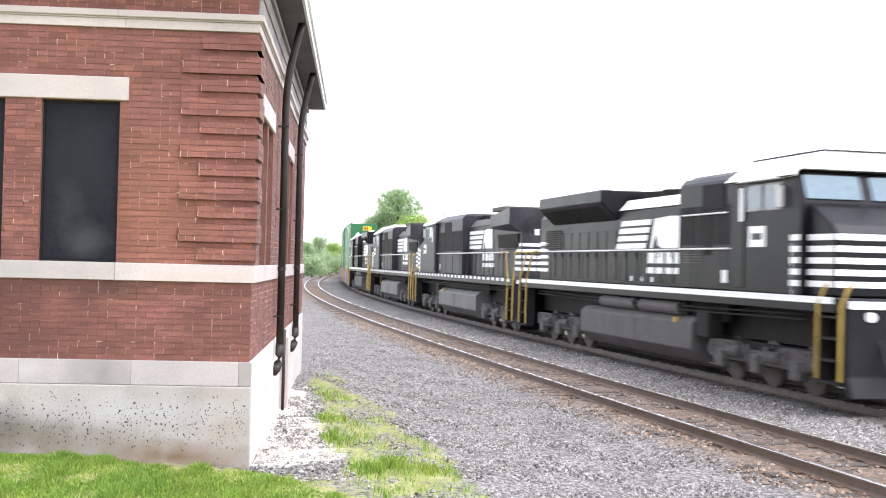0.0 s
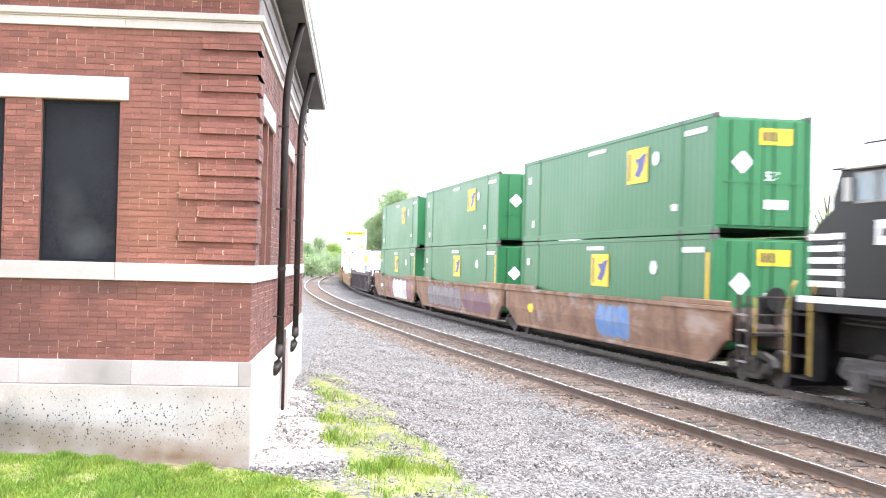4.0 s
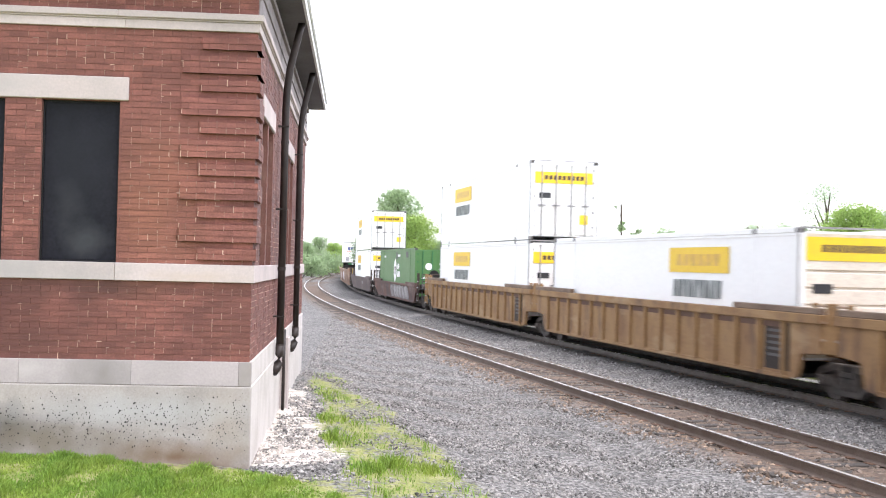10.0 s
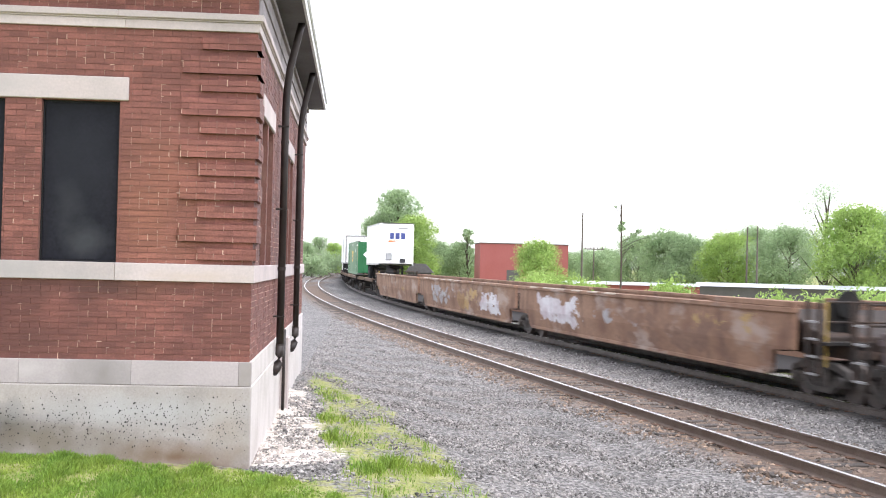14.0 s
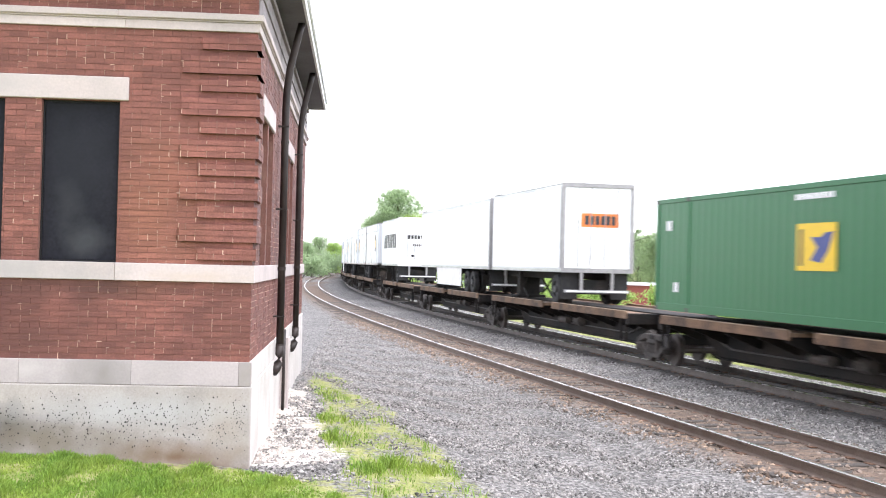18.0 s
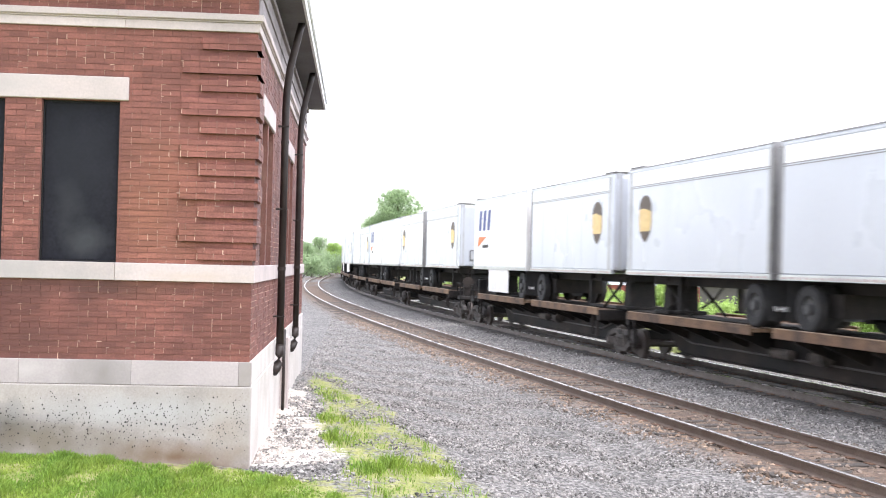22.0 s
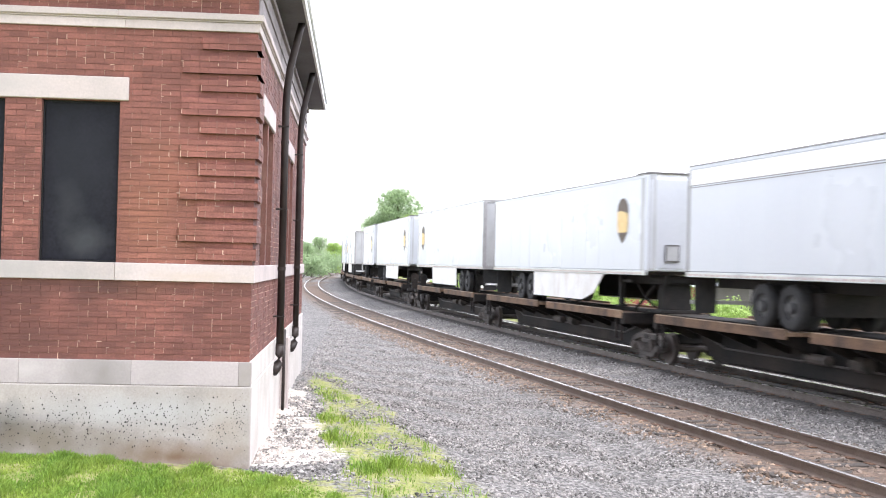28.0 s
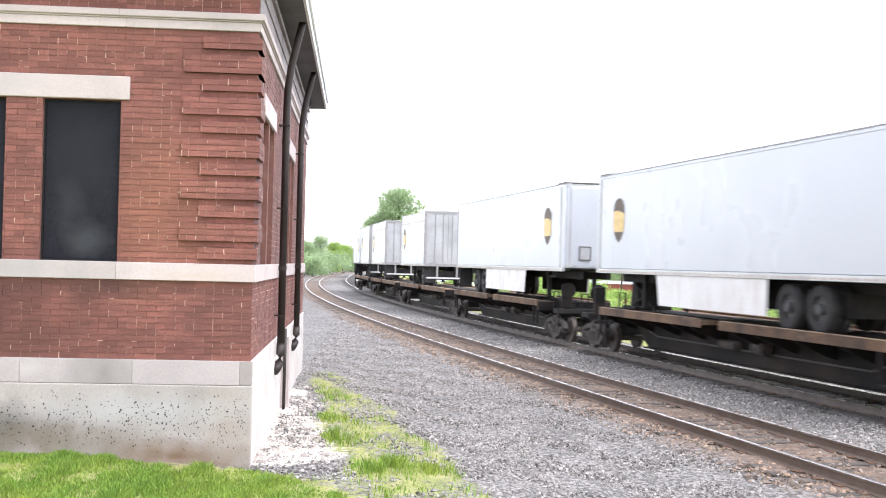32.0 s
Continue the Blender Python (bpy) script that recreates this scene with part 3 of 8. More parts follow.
def ground_material():
    m = bpy.data.materials.new("ground_gravel_and_turf")
    m.use_nodes = True
    nt, nd = m.node_tree, m.node_tree.nodes
    link, b = nt.links.new, m.node_tree.nodes["Principled BSDF"]
    b.inputs["Roughness"].default_value = 0.95
    tc = nd.new("ShaderNodeTexCoord")

    def noise_node(scale, detail=5):
        n = nd.new("ShaderNodeTexNoise")
        n.inputs["Scale"].default_value, n.inputs["Detail"].default_value = scale, detail
        link(tc.outputs["Object"], n.inputs["Vector"])
        return n

    def ramp(fac, stops):
        r = nd.new("ShaderNodeValToRGB")
        el = r.color_ramp.elements
        while len(el) < len(stops):
            el.new(0.5)
        for e, (p, c) in zip(el, stops):
            e.position, e.color = p, (*c, 1)
        link(fac, r.inputs[0])
        return r.outputs[0]

    def blend(fac, a, c):
        mx = nd.new("ShaderNodeMix")
        mx.data_type = "RGBA"
        link(fac, mx.inputs["Factor"])
        link(a, mx.inputs["A"])
        link(c, mx.inputs["B"])
        return mx.outputs["Result"]

    vor = nd.new("ShaderNodeTexVoronoi")
    vor.inputs["Scale"].default_value = 22
    link(tc.outputs["Object"], vor.inputs["Vector"])
    gravel = ramp(vor.outputs["Color"], [(0.15, (0.06, 0.057, 0.055)), (0.5, (0.14, 0.132, 0.125)), (0.85, (0.30, 0.284, 0.27))])
    n1 = noise_node(0.7)
    tone = nd.new("ShaderNodeHueSaturation")
    link(gravel, tone.inputs["Color"])
    mr = nd.new("ShaderNodeMapRange")
    mr.inputs["From Min"].default_value, mr.inputs["From Max"].default_value = 0.3, 0.7
    mr.inputs["To Min"].default_value, mr.inputs["To Max"].default_value = 0.75, 1.1
    link(n1.outputs["Fac"], mr.inputs["Value"])
    link(mr.outputs[0], tone.inputs["Value"])
    n2 = noise_node(9)
    rusty = ramp(n2.outputs["Fac"], [(0.3, (0.065, 0.048, 0.038)), (0.55, (0.145, 0.1, 0.073)), (0.75, (0.235, 0.168, 0.122))])
    n3 = noise_node(5)
    lay_out = nd.new("ShaderNodeMapping")
    lay_out.inputs["Scale"].default_value = (1.0, 0.35, 1.0)
    link(tc.outputs["Object"], lay_out.inputs["Vector"])
    link(lay_out.outputs[0], n3.inputs["Vector"])
    turf = ramp(n3.outputs["Fac"], [(0.3, (0.155, 0.18, 0.05)), (0.5, (0.23, 0.245, 0.07)), (0.72, (0.31, 0.29, 0.14))])
    ag = nd.new("ShaderNodeAttribute")
    ag.attribute_name = "turf"
    ar = nd.new("ShaderNodeAttribute")
    ar.attribute_name = "rust"

    def ragged(attr, n, lo, hi, gain=1.1):
        """Breaks the edge of a patch up with fine noise."""
        ad_ = nd.new("ShaderNodeMath")
        ad_.operation = "MULTIPLY_ADD"
        link(n.outputs["Fac"], ad_.inputs[0])
        ad_.inputs[1].default_value = gain
        link(attr, ad_.inputs[2])
        r_ = nd.new("ShaderNodeMapRange")
        r_.inputs["From Min"].default_value, r_.inputs["From Max"].default_value = lo + gain / 2, hi + gain / 2
        link(ad_.outputs[0], r_.inputs["Value"])
        return r_.outputs[0]

    c = blend(ar.outputs["Fac"], tone.outputs[0], rusty)
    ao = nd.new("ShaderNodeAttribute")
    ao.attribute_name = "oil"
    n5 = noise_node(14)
    greasy_shaded = ramp(n5.outputs["Fac"], [(0.3, (0.022, 0.02, 0.018)), (0.55, (0.055, 0.05, 0.046)), (0.75, (0.11, 0.10, 0.092))])
    c = blend(ragged(ao.outputs["Fac"], noise_node(9, 6), 0.3, 0.7), c, greasy_shaded)
    ad = nd.new("ShaderNodeAttribute")
    ad.attribute_name = "dirt"
    n4 = noise_node(6)
    dirt = ramp(n4.outputs["Fac"], [(0.32, (0.26, 0.225, 0.185)), (0.48, (0.50, 0.45, 0.39)), (0.66, (0.68, 0.63, 0.57))])
    c = blend(ragged(ad.outputs["Fac"], noise_node(7, 6), 0.35, 0.6), c, dirt)
    c = blend(ragged(ag.outputs["Fac"], noise_node(11, 6), 0.3, 0.62, 1.3), c, turf)
    link(c, b.inputs["Base Color"])
    bp = nd.new("ShaderNodeBump")
    bp.inputs["Strength"].default_value, bp.inputs["Distance"].default_value = 0.9, 0.03
    link(vor.outputs["Distance"], bp.inputs["Height"])
    link(bp.outputs[0], b.inputs["Normal"])
    return m


def build_ground():
    xs = spread([(-3000, -400, 400), (-400, -60, 40), (-60, -14, 4), (-14, 16, 0.25), (16, 40, 1.5), (40, 200, 16), (200, 3001, 400)])
    ys = spread([(-1200, -100, 200), (-100, -8, 8), (-8, 8, 1.5), (8, 42, 0.25), (42, 110, 1.0), (110, 330, 6), (330, 800, 60), (800, 4001, 400)])
    gx, gy = np.meshgrid(xs, ys)
    gz = ground_z(gx, gy) + 0.02 * lumps(gx, gy, 2.1, 1.0) * (np.abs(gx) < 30)
    nx, ny = len(xs), len(ys)
    i = np.arange((ny - 1) * (nx - 1))
    r, c = i // (nx - 1), i % (nx - 1)
    a = r * nx + c
    faces = np.stack([a, a + 1, a + nx + 1, a + nx], 1)
    me = bpy.data.meshes.new("ground")
    me.from_pydata(np.stack([gx.ravel(), gy.ravel(), gz.ravel()], 1).tolist(), [], faces.tolist())
    for name, fn in (("turf", grass_amount), ("rust", rust_amount), ("dirt", dirt_amount), ("oil", grease_shade_amount)):
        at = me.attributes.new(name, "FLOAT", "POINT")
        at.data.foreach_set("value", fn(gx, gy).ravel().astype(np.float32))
    me.materials.append(ground_material())
    me.shade_smooth()
    tagged(new("ground", me), "grey crushed stone ballast with patches of turf", "ground", kind="structure")


build_ground()


# ---- the two tracks ----
RAIL_PROFILE = [(-0.07, -0.17), (0.07, -0.17), (0.07, -0.155), (0.012, -0.13), (0.012, -0.045), (0.036, -0.035), (0.036, -0.004), (0.028, 0.0),
                (-0.028, 0.0), (-0.036, -0.004), (-0.036, -0.035), (-0.012, -0.045), (-0.012, -0.13), (-0.07, -0.155)]


def sweep(profile, side, s_list, lift=0.0):
    vs, fs = [], []
    n = len(profile)
    for s in s_list:
        x, y, t = along(s, side)
        for a, z in profile:
            vs.append((x - math.sin(t) * a, y + math.cos(t) * a, z + lift))
    for k in range(len(s_list) - 1):
        for i in range(n):
            fs.append((k * n + i, k * n + (i + 1) % n, (k + 1) * n + (i + 1) % n, (k + 1) * n + i))
    return vs, fs


def build_track(side, label, steel="rail"):
    track = tagged(empty("railway_track"), label, "railway track", "pair of railway tracks", "structure")
    ss = list(np.arange(-850, -60, 10.0)) + list(np.arange(-60, 200, 1.0)) + list(np.arange(200, 1250, 10.0))
    for a in (-0.745, 0.745):
        vs, fs = sweep(RAIL_PROFILE, side + a, ss)
        me = bpy.data.meshes.new("rail")
        me.from_pydata(vs, [], fs)
        me.materials.append(M[steel])
        me.materials.append(M["rail_top"])
        n = len(RAIL_PROFILE)
        idx = np.zeros(len(fs), dtype=np.int32)
        for k in (6, 7, 8):
            idx[k::n] = 1
        me.polygons.foreach_set("material_index", idx)
        part("rail", me, None, track, "worn steel running rail")
    tie_me = shared("tie", lambda: B(-1.3, 1.3, -0.115, 0.115, -0.3, -0.165, bevel=0.012), M["tie"])
    plate_me = shared("tie_plate", lambda: B(-0.17, 0.17, -0.09, 0.09, -0.168, -0.153), M["tie_plate"])
    for k in range(150):
        s = -14 + k * 0.52
        x, y, t = along(s, side)
        o = part("tie", tie_me, None, track)
        o.matrix_local = pose(x, y, random.uniform(-0.012, 0.006), 0, 0, math.degrees(t) - 90 + random.uniform(-1, 1))
        if k < 80:
            for a in (-0.745, 0.745):
                x2, y2, _ = along(s, side + a)
                o2 = part("tie_plate", plate_me, None, track)
                o2.matrix_local = pose(x2, y2, 0, 0, 0, math.degrees(t) - 90)
    return track


build_track(TRACK_GAP, "empty near track with rusty ballast between worn rails")
build_track(0.0, "far track carrying the train on greasy dark ballast", "rail_dark")


# ---- the brick station ----
COURSE = 0.0677
FRONT_L, SIDE_L, DEPTH = -7.4, 12.95, 7.4
Z_BASE, Z_TABLE, Z_BRICK, Z_SILL, Z_WALL, Z_BELT, Z_FRIEZE, Z_TOP = -0.1, 1.137, 1.413, 2.305, 2.502, 5.135, 5.33, 6.02
station = tagged(empty("station_building"), "old red brick station with stone bands and boarded windows", "building")
station.matrix_world = pose(BX, BY, 0, 0, 0, BANG)
FRONT_WINDOWS = [(-2.362, -1.506), (-3.62, -2.765), (-5.9, -5.04), (-7.15, -6.3)]
SIDE_WINDOWS = [(0.98, 1.83), (2.0, 2.85), (6.02, 6.87), (7.04, 7.89), (10.2, 11.05)]
WIN_Z0, WIN_Z1 = 2.502, 4.31


def pierced(bm, lo, hi, z0, z1, holes, put_at, t):
    """A wall t thick with rectangular openings through it; put_at(along, depth, z) gives the corner."""
    xs = sorted({lo, hi, *(e for h in holes for e in h[:2])})
    zs = sorted({z0, z1, *(e for h in holes for e in h[2:])})
    solid = {(i, k): not any(h[0] <= (xs[i] + xs[i + 1]) / 2 <= h[1] and h[2] <= (zs[k] + zs[k + 1]) / 2 <= h[3] for h in holes)
             for i in range(len(xs) - 1) for k in range(len(zs) - 1)}
    at = {}

    def v(i, d, k):
        if (i, d, k) not in at:
            at[i, d, k] = bm.verts.new(put_at(xs[i], d * t, zs[k]))
        return at[i, d, k]
    for (i, k), s in solid.items():
        if not s:
            continue
        for d in (0, 1):
            bm.faces.new([v(i, d, k), v(i + 1, d, k), v(i + 1, d, k + 1), v(i, d, k + 1)])
        for (j, m), a, b in (((i - 1, k), (i, k), (i, k + 1)), ((i + 1, k), (i + 1, k), (i + 1, k + 1)), ((i, k - 1), (i, k), (i + 1, k)), ((i, k + 1), (i, k + 1), (i + 1, k + 1))):
            if not solid.get((j, m), False):
                bm.faces.new([v(a[0], 0, a[1]), v(b[0], 0, b[1]), v(b[0], 1, b[1]), v(a[0], 1, a[1])])
    bmesh.ops.recalc_face_normals(bm, faces=bm.faces)
    return bm


WT = 0.32
holes = [(a, b, WIN_Z0, WIN_Z1) for a, b in FRONT_WINDOWS]
part("front_wall", pierced(bmesh.new(), FRONT_L, 0.0, Z_TABLE, Z_TOP, holes, lambda a, d, z: (a, d, z), WT), M["mortar"], station, "red brick wall with weathered mortar")
holes = [(a, b, WIN_Z0, WIN_Z1) for a, b in SIDE_WINDOWS]
part("side_wall", pierced(bmesh.new(), WT, SIDE_L, Z_TABLE, Z_TOP, holes, lambda a, d, z: (-d, a, z), WT), M["mortar"], station, "red brick wall facing the tracks")
part("rear_wall", B(FRONT_L, -WT, SIDE_L - WT, SIDE_L, Z_TABLE, Z_TOP), M["mortar"], station)
part("end_wall", B(FRONT_L, FRONT_L + WT, WT, SIDE_L - WT, Z_TABLE, Z_TOP), M["mortar"], station)


def stone_band(name, z0, z1, out, lens, label, bevel=0.005, stone=None, odd=(), flank=None):
    """A course of dressed stone round the two street fronts, block by block."""
    x = 0.0 + out
    for k in range(40):
        ln = lens[k % len(lens)]
        a = max(x - ln, FRONT_L)
        part(name, B(a + 0.001, x - 0.001, -out, 0.06, z0, z1, bevel=bevel), M["limestone_patch"] if k in odd else M[stone or "limestone"], station, label if k == 0 else "")
        x = a
        if x <= FRONT_L + 0.01:
            break
    y = 0.06
    for k in range(40):
        ln = lens[(k + 1) % len(lens)]
        b = min(y + ln, SIDE_L)
        part(name, B(-0.06, out, y + 0.001, b - 0.001, z0, z1, bevel=bevel), M[flank or stone or "limestone"], station)
        y = b
        if y >= SIDE_L - 0.01:
            break


stone_band("stone_plinth", Z_BASE, Z_TABLE, 0.035, [7.5, 12.0], "pitted concrete plinth", 0.012, "plinth", (), "plinth_lit_side")
stone_band("water_table_stone", Z_TABLE + 0.004, Z_BRICK, 0.03, [0.14, 1.19, 1.23, 1.3], "dressed pale limestone block", 0.004, "limestone_low", (0, 2), "plinth_lit_side")
stone_band("sill_stone", Z_SILL, Z_WALL, 0.04, [1.55, 1.62, 1.4], "dressed pale limestone block")
stone_band("belt_stone", Z_BELT, Z_BELT + 0.1, 0.035, [1.5, 1.62, 1.7], "dressed pale limestone block")
stone_band("belt_moulding", Z_BELT + 0.12, Z_FRIEZE, 0.075, [1.62, 1.5, 1.7], "moulded limestone cap", 0.006)
stone_band("belt_fillet", Z_BELT + 0.102, Z_BELT + 0.118, 0.05, [1.62, 1.5, 1.7], "narrow limestone fillet", 0.003)
# worn pits in the plinth
pits = bmesh.new()
rp = random.Random(5)
for _ in range(950):
    px_, pz_ = -rp.random() * 2.9, rp.gauss(0.7, 0.16)
    if pz_ > 1.08:
        continue
    r = 0.0035 + 0.0095 * rp.random() ** 2
    m4 = Matrix.Translation((px_, -0.035, pz_)) @ pose(0, 0, 0, 90, 0, rp.uniform(0, 90)) @ Matrix.Diagonal((1.3, 0.8, 0.12, 1))
    bmesh.ops.create_icosphere(pits, subdivisions=1, radius=r, matrix=m4)
part("plinth_pitting", pits, M["black_dull"], station, "dark pitting in the plinth")["kind"] = "stuff"

# lintels
for a, b in ((-3.71, -1.41), (-7.2, -4.95)):
    part("lintel", B(a, b, -0.03, 0.2, 4.318, 4.58, bevel=0.008), M["limestone"], station, "pale limestone lintel")
for a, b in ((0.89, 2.94), (5.93, 7.98), (10.1, 11.15)):
    part("lintel", B(-0.2, 0.03, a, b, 4.318, 4.58, bevel=0.008), M["limestone"], station, "pale limestone lintel")


def boarded_window(place, w):
    win = part("window_frame", bmesh_frame(w), M["frame_dark"], station, "dark window frame")
    win.matrix_local = place
    sheet = part("window_board", B(0.022, w - 0.022, 0.01, 0.03, WIN_Z0 + 0.022, WIN_Z1 - 0.022, bevel=0.004), M["panel"], win, "dark boarded window sheet")
    sheet.matrix_parent_inverse = Matrix.Identity(4)
    return win


def bmesh_frame(w):
    bm = bmesh.new()
    e = 0.022
    box(bm, 0.0, e, 0, 0.07, WIN_Z0, WIN_Z1)
    box(bm, w - e, w, 0, 0.07, WIN_Z0, WIN_Z1)
    box(bm, e, w - e, 0, 0.07, WIN_Z1 - e, WIN_Z1)
    box(bm, e, w - e, 0, 0.07, WIN_Z0, WIN_Z0 + e)
    return bm


for a, b in FRONT_WINDOWS:
    boarded_window(pose(a, 0.06, 0), b - a)
for a, b in SIDE_WINDOWS:
    boarded_window(pose(-0.06, a, 0, 0, 0, 90), b - a)

# eaves and roof
EAVE = 0.40
roof = bmesh.new()
x0, x1, y0, y1 = FRONT_L - EAVE, EAVE, -EAVE, SIDE_L + EAVE
zr = Z_TOP + 0.16
cx0, cx1, cy0, cy1 = -3.8, -3.6, 3.6, SIDE_L - 3.6
vs = [roof.verts.new(c) for c in ((x0, y0, zr), (x1, y0, zr), (x1, y1, zr), (x0, y1, zr), ((cx0 + cx1) / 2, cy0, zr + 1.9), ((cx0 + cx1) / 2, cy1, zr + 1.9))]
for f in ((0, 1, 4), (1, 2, 5, 4), (2, 3, 5), (3, 0, 4, 5), (3, 2, 1, 0)):
    roof.faces.new([vs[i] for i in f])
part("roof", roof, M["roof"], station, "dark shingled hip roof")
sof = bmesh.new()
box(sof, x0 + 0.02, x1 - 0.02, y0 + 0.02, y1 - 0.02, Z_TOP, Z_TOP + 0.03)
part("soffit", sof, M["soffit"], station, "dark painted eave soffit")
for nm, args in (("fascia", (x0, x1, y0 - 0.02, y0 + 0.02)), ("fascia", (x1 - 0.02, x1 + 0.02, y0 + 0.02, y1)), ("fascia", (x0, x1 - 0.02, y1 - 0.02, y1 + 0.02))):
    part(nm, B(*args, Z_TOP - 0.02, zr + 0.01, bevel=0.004), M["fascia"], station, "white painted fascia board")
gut = bmesh.new()
tube(gut, [(x1 + 0.03, y0, zr - 0.02), (x1 + 0.03, y1, zr - 0.02)], 0.03, 8)
part("gutter", gut, M["fascia"], station, "white eave gutter", True)
for z0, z1, o in ((5.62, 5.66, 0.035), (5.86, 5.93, 0.06)):
    part("frieze_board", B(-0.02, o, 0.0, SIDE_L, z0, z1, bevel=0.006), M["frieze"], station, "painted eave moulding")
    part("frieze_board", B(FRONT_L, o, -o, 0.02, z0, z1, bevel=0.006), M["frieze"], station)
for z0, z1, o in ((5.335, 5.6, 0.022), (5.67, 5.85, 0.018)):
    part("frieze_panel", B(-0.02, o, 0.012, SIDE_L, z0, z1, bevel=0.004), M["frieze"], station, "flat weathered frieze facing the tracks")

for yy in (3.75, 8.25):
    bm = bmesh.new()
    tube(bm, [(0.31, yy, Z_TOP + 0.02), (0.27, yy, 5.86), (0.21, yy, 5.6), (0.155, yy, 5.35), (0.12, yy, 5.05), (0.11, yy, 4.75), (0.11, yy, 4.3), (0.11, yy, 1.3)], 0.054, 12)
    pipe = part("downpipe", bm, M["pipe"], station, "dark brown metal downpipe", True)
    bm = bmesh.new()
    tube(bm, [(0.11, yy, 1.34), (0.11, yy, 1.2), (0.10, yy - 0.03, 1.09), (0.075, yy - 0.08, 1.01), (0.04, yy - 0.14, 0.96)], 0.063, 12)
    part("pipe_shoe", bm, M["pipe"], pipe, "cast shoe at the pipe's foot", True)
    for z in (1.34, 2.45, 4.28):
        part("pipe_collar", cyl(bmesh.new(), (0.11, yy, z), "z", 0.061, 0.05, 12), M["pipe"], pipe)
    for z in (1.75, 3.3, 4.5):
        part("pipe_strap", B(0.0, 0.168, yy - 0.058, yy + 0.058, z, z + 0.022), M["pipe"], pipe)
# low stone pier and conduit at the side
part("side_pier", B(0.0, 0.16, 5.2, 5.55, Z_BASE, 1.36, bevel=0.01), M["limestone"], station, "stone pier against the plinth")
bm = bmesh.new()
tube(bm, [(0.1, 5.0, 0.2), (0.1, 5.0, 1.5)], 0.025, 8)
part("conduit", bm, M["pipe"], station, "thin dark conduit", True)


def lay_bricks():
    """Every brick of the street fronts: stretchers in running bond, the quoins proud in bands."""
    rb = random.Random(11)
    out = []  # (axis, start, end, bottom, top, proud)
    rows = []
    for lo, hi, start in ((Z_BRICK, Z_SILL, Z_BRICK), (Z_WALL, Z_BELT, 4.652 - 32 * COURSE), (Z_FRIEZE, 5.62, Z_FRIEZE)):
        z = start
        while z < hi - 0.012:
            if z + COURSE > lo + 0.012:
                rows.append((max(z, lo), min(z + COURSE, hi)))
            z += COURSE
    for k, (z0, z1) in enumerate(rows):
        quoin, wide = False, False
        if Z_WALL - 0.01 <= z0 < Z_BELT:
            ph = (((z0 + z1) / 2 - 4.652) / COURSE) % 7
            wide = 0 <= ph < 3
            quoin = wide or 4 <= ph < 6
        for axis, far, wins, lint, q_w, q_n in (("x", FRONT_L, FRONT_WINDOWS, ((-3.71, -1.41), (-7.2, -4.95)), 0.815, 0.605),
                                               ("y", SIDE_L, SIDE_WINDOWS, ((0.89, 2.94), (5.93, 7.98), (10.1, 11.15)), 0.62, 0.41)):
            q = (q_w if wide else q_n) if quoin else 0.0
            blocks = [(s0, s1, WIN_Z0, WIN_Z1) for s0, s1 in wins] + [(s0, s1, 4.318, 4.58) for s0, s1 in lint]
            a = 0.0
            header = k % 6 == 5
            first = True
            while a < abs(far) - 0.02:
                ln = 0.1055 if (header or (first and k % 2)) else 0.211
                first = False
                b = min(a + ln, abs(far))
                cuts = [(a, q), (q, b)] if a + 0.02 < q < b - 0.02 else [(a, b)]
                for c0, c1 in cuts:
                    lo, hi = (-c1, -c0) if axis == "x" else (c0, c1)
                    pieces = [(lo, hi, z0, z1)]
                    for s0, s1, w0, w1 in blocks:
                        nxt = []
                        for p0, p1, y0_, y1_ in pieces:
                            if p1 <= s0 or p0 >= s1 or y1_ <= w0 or y0_ >= w1:
                                nxt.append((p0, p1, y0_, y1_))
                                continue
                            if p0 < s0 - 0.015:
                                nxt.append((p0, s0, y0_, y1_))
                            if p1 > s1 + 0.015:
                                nxt.append((s1, p1, y0_, y1_))
                            if y0_ < w0 - 0.012:
                                nxt.append((max(p0, s0), min(p1, s1), y0_, w0))
                            if y1_ > w1 + 0.012:
                                nxt.append((max(p0, s0), min(p1, s1), w1, y1_))
                        pieces = nxt
                    proud = 0.045 if (c0 + c1) / 2 < q else 0.0
                    for p0, p1, y0_, y1_ in pieces:
                        out.append((axis, p0, p1, y0_, y1_, proud + rb.uniform(0.004, 0.009)))
                a = b
    return out


BRICKS = lay_bricks()


def quoin_cores():
    """The set-out masonry behind the proud corner bands."""
    z = 4.652 - 0.474 * 6
    while z < Z_BELT:
        for lo, n, wx, wy in ((0, 3, 0.815, 0.62), (4, 2, 0.605, 0.41)):
            z0, z1 = z + lo * COURSE, z + (lo + n) * COURSE
            if z0 < Z_WALL - 0.02 or z1 > Z_BELT + 0.02:
                z0, z1 = max(z0, Z_WALL), min(z1, Z_BELT)
                if z1 - z0 < 0.05:
                    continue
            bm = prism(bmesh.new(), [(-wx + 0.004, 0.01), (-wx + 0.004, -0.0445), (0.0445, -0.0445), (0.0445, wy - 0.004), (-0.01, wy - 0.004), (-0.01, 0.01)], "z", z0 + 0.004, z1 - 0.004)
            part("quoin_band", bm, M["mortar_red"], station)
        z += 0.474


quoin_cores()


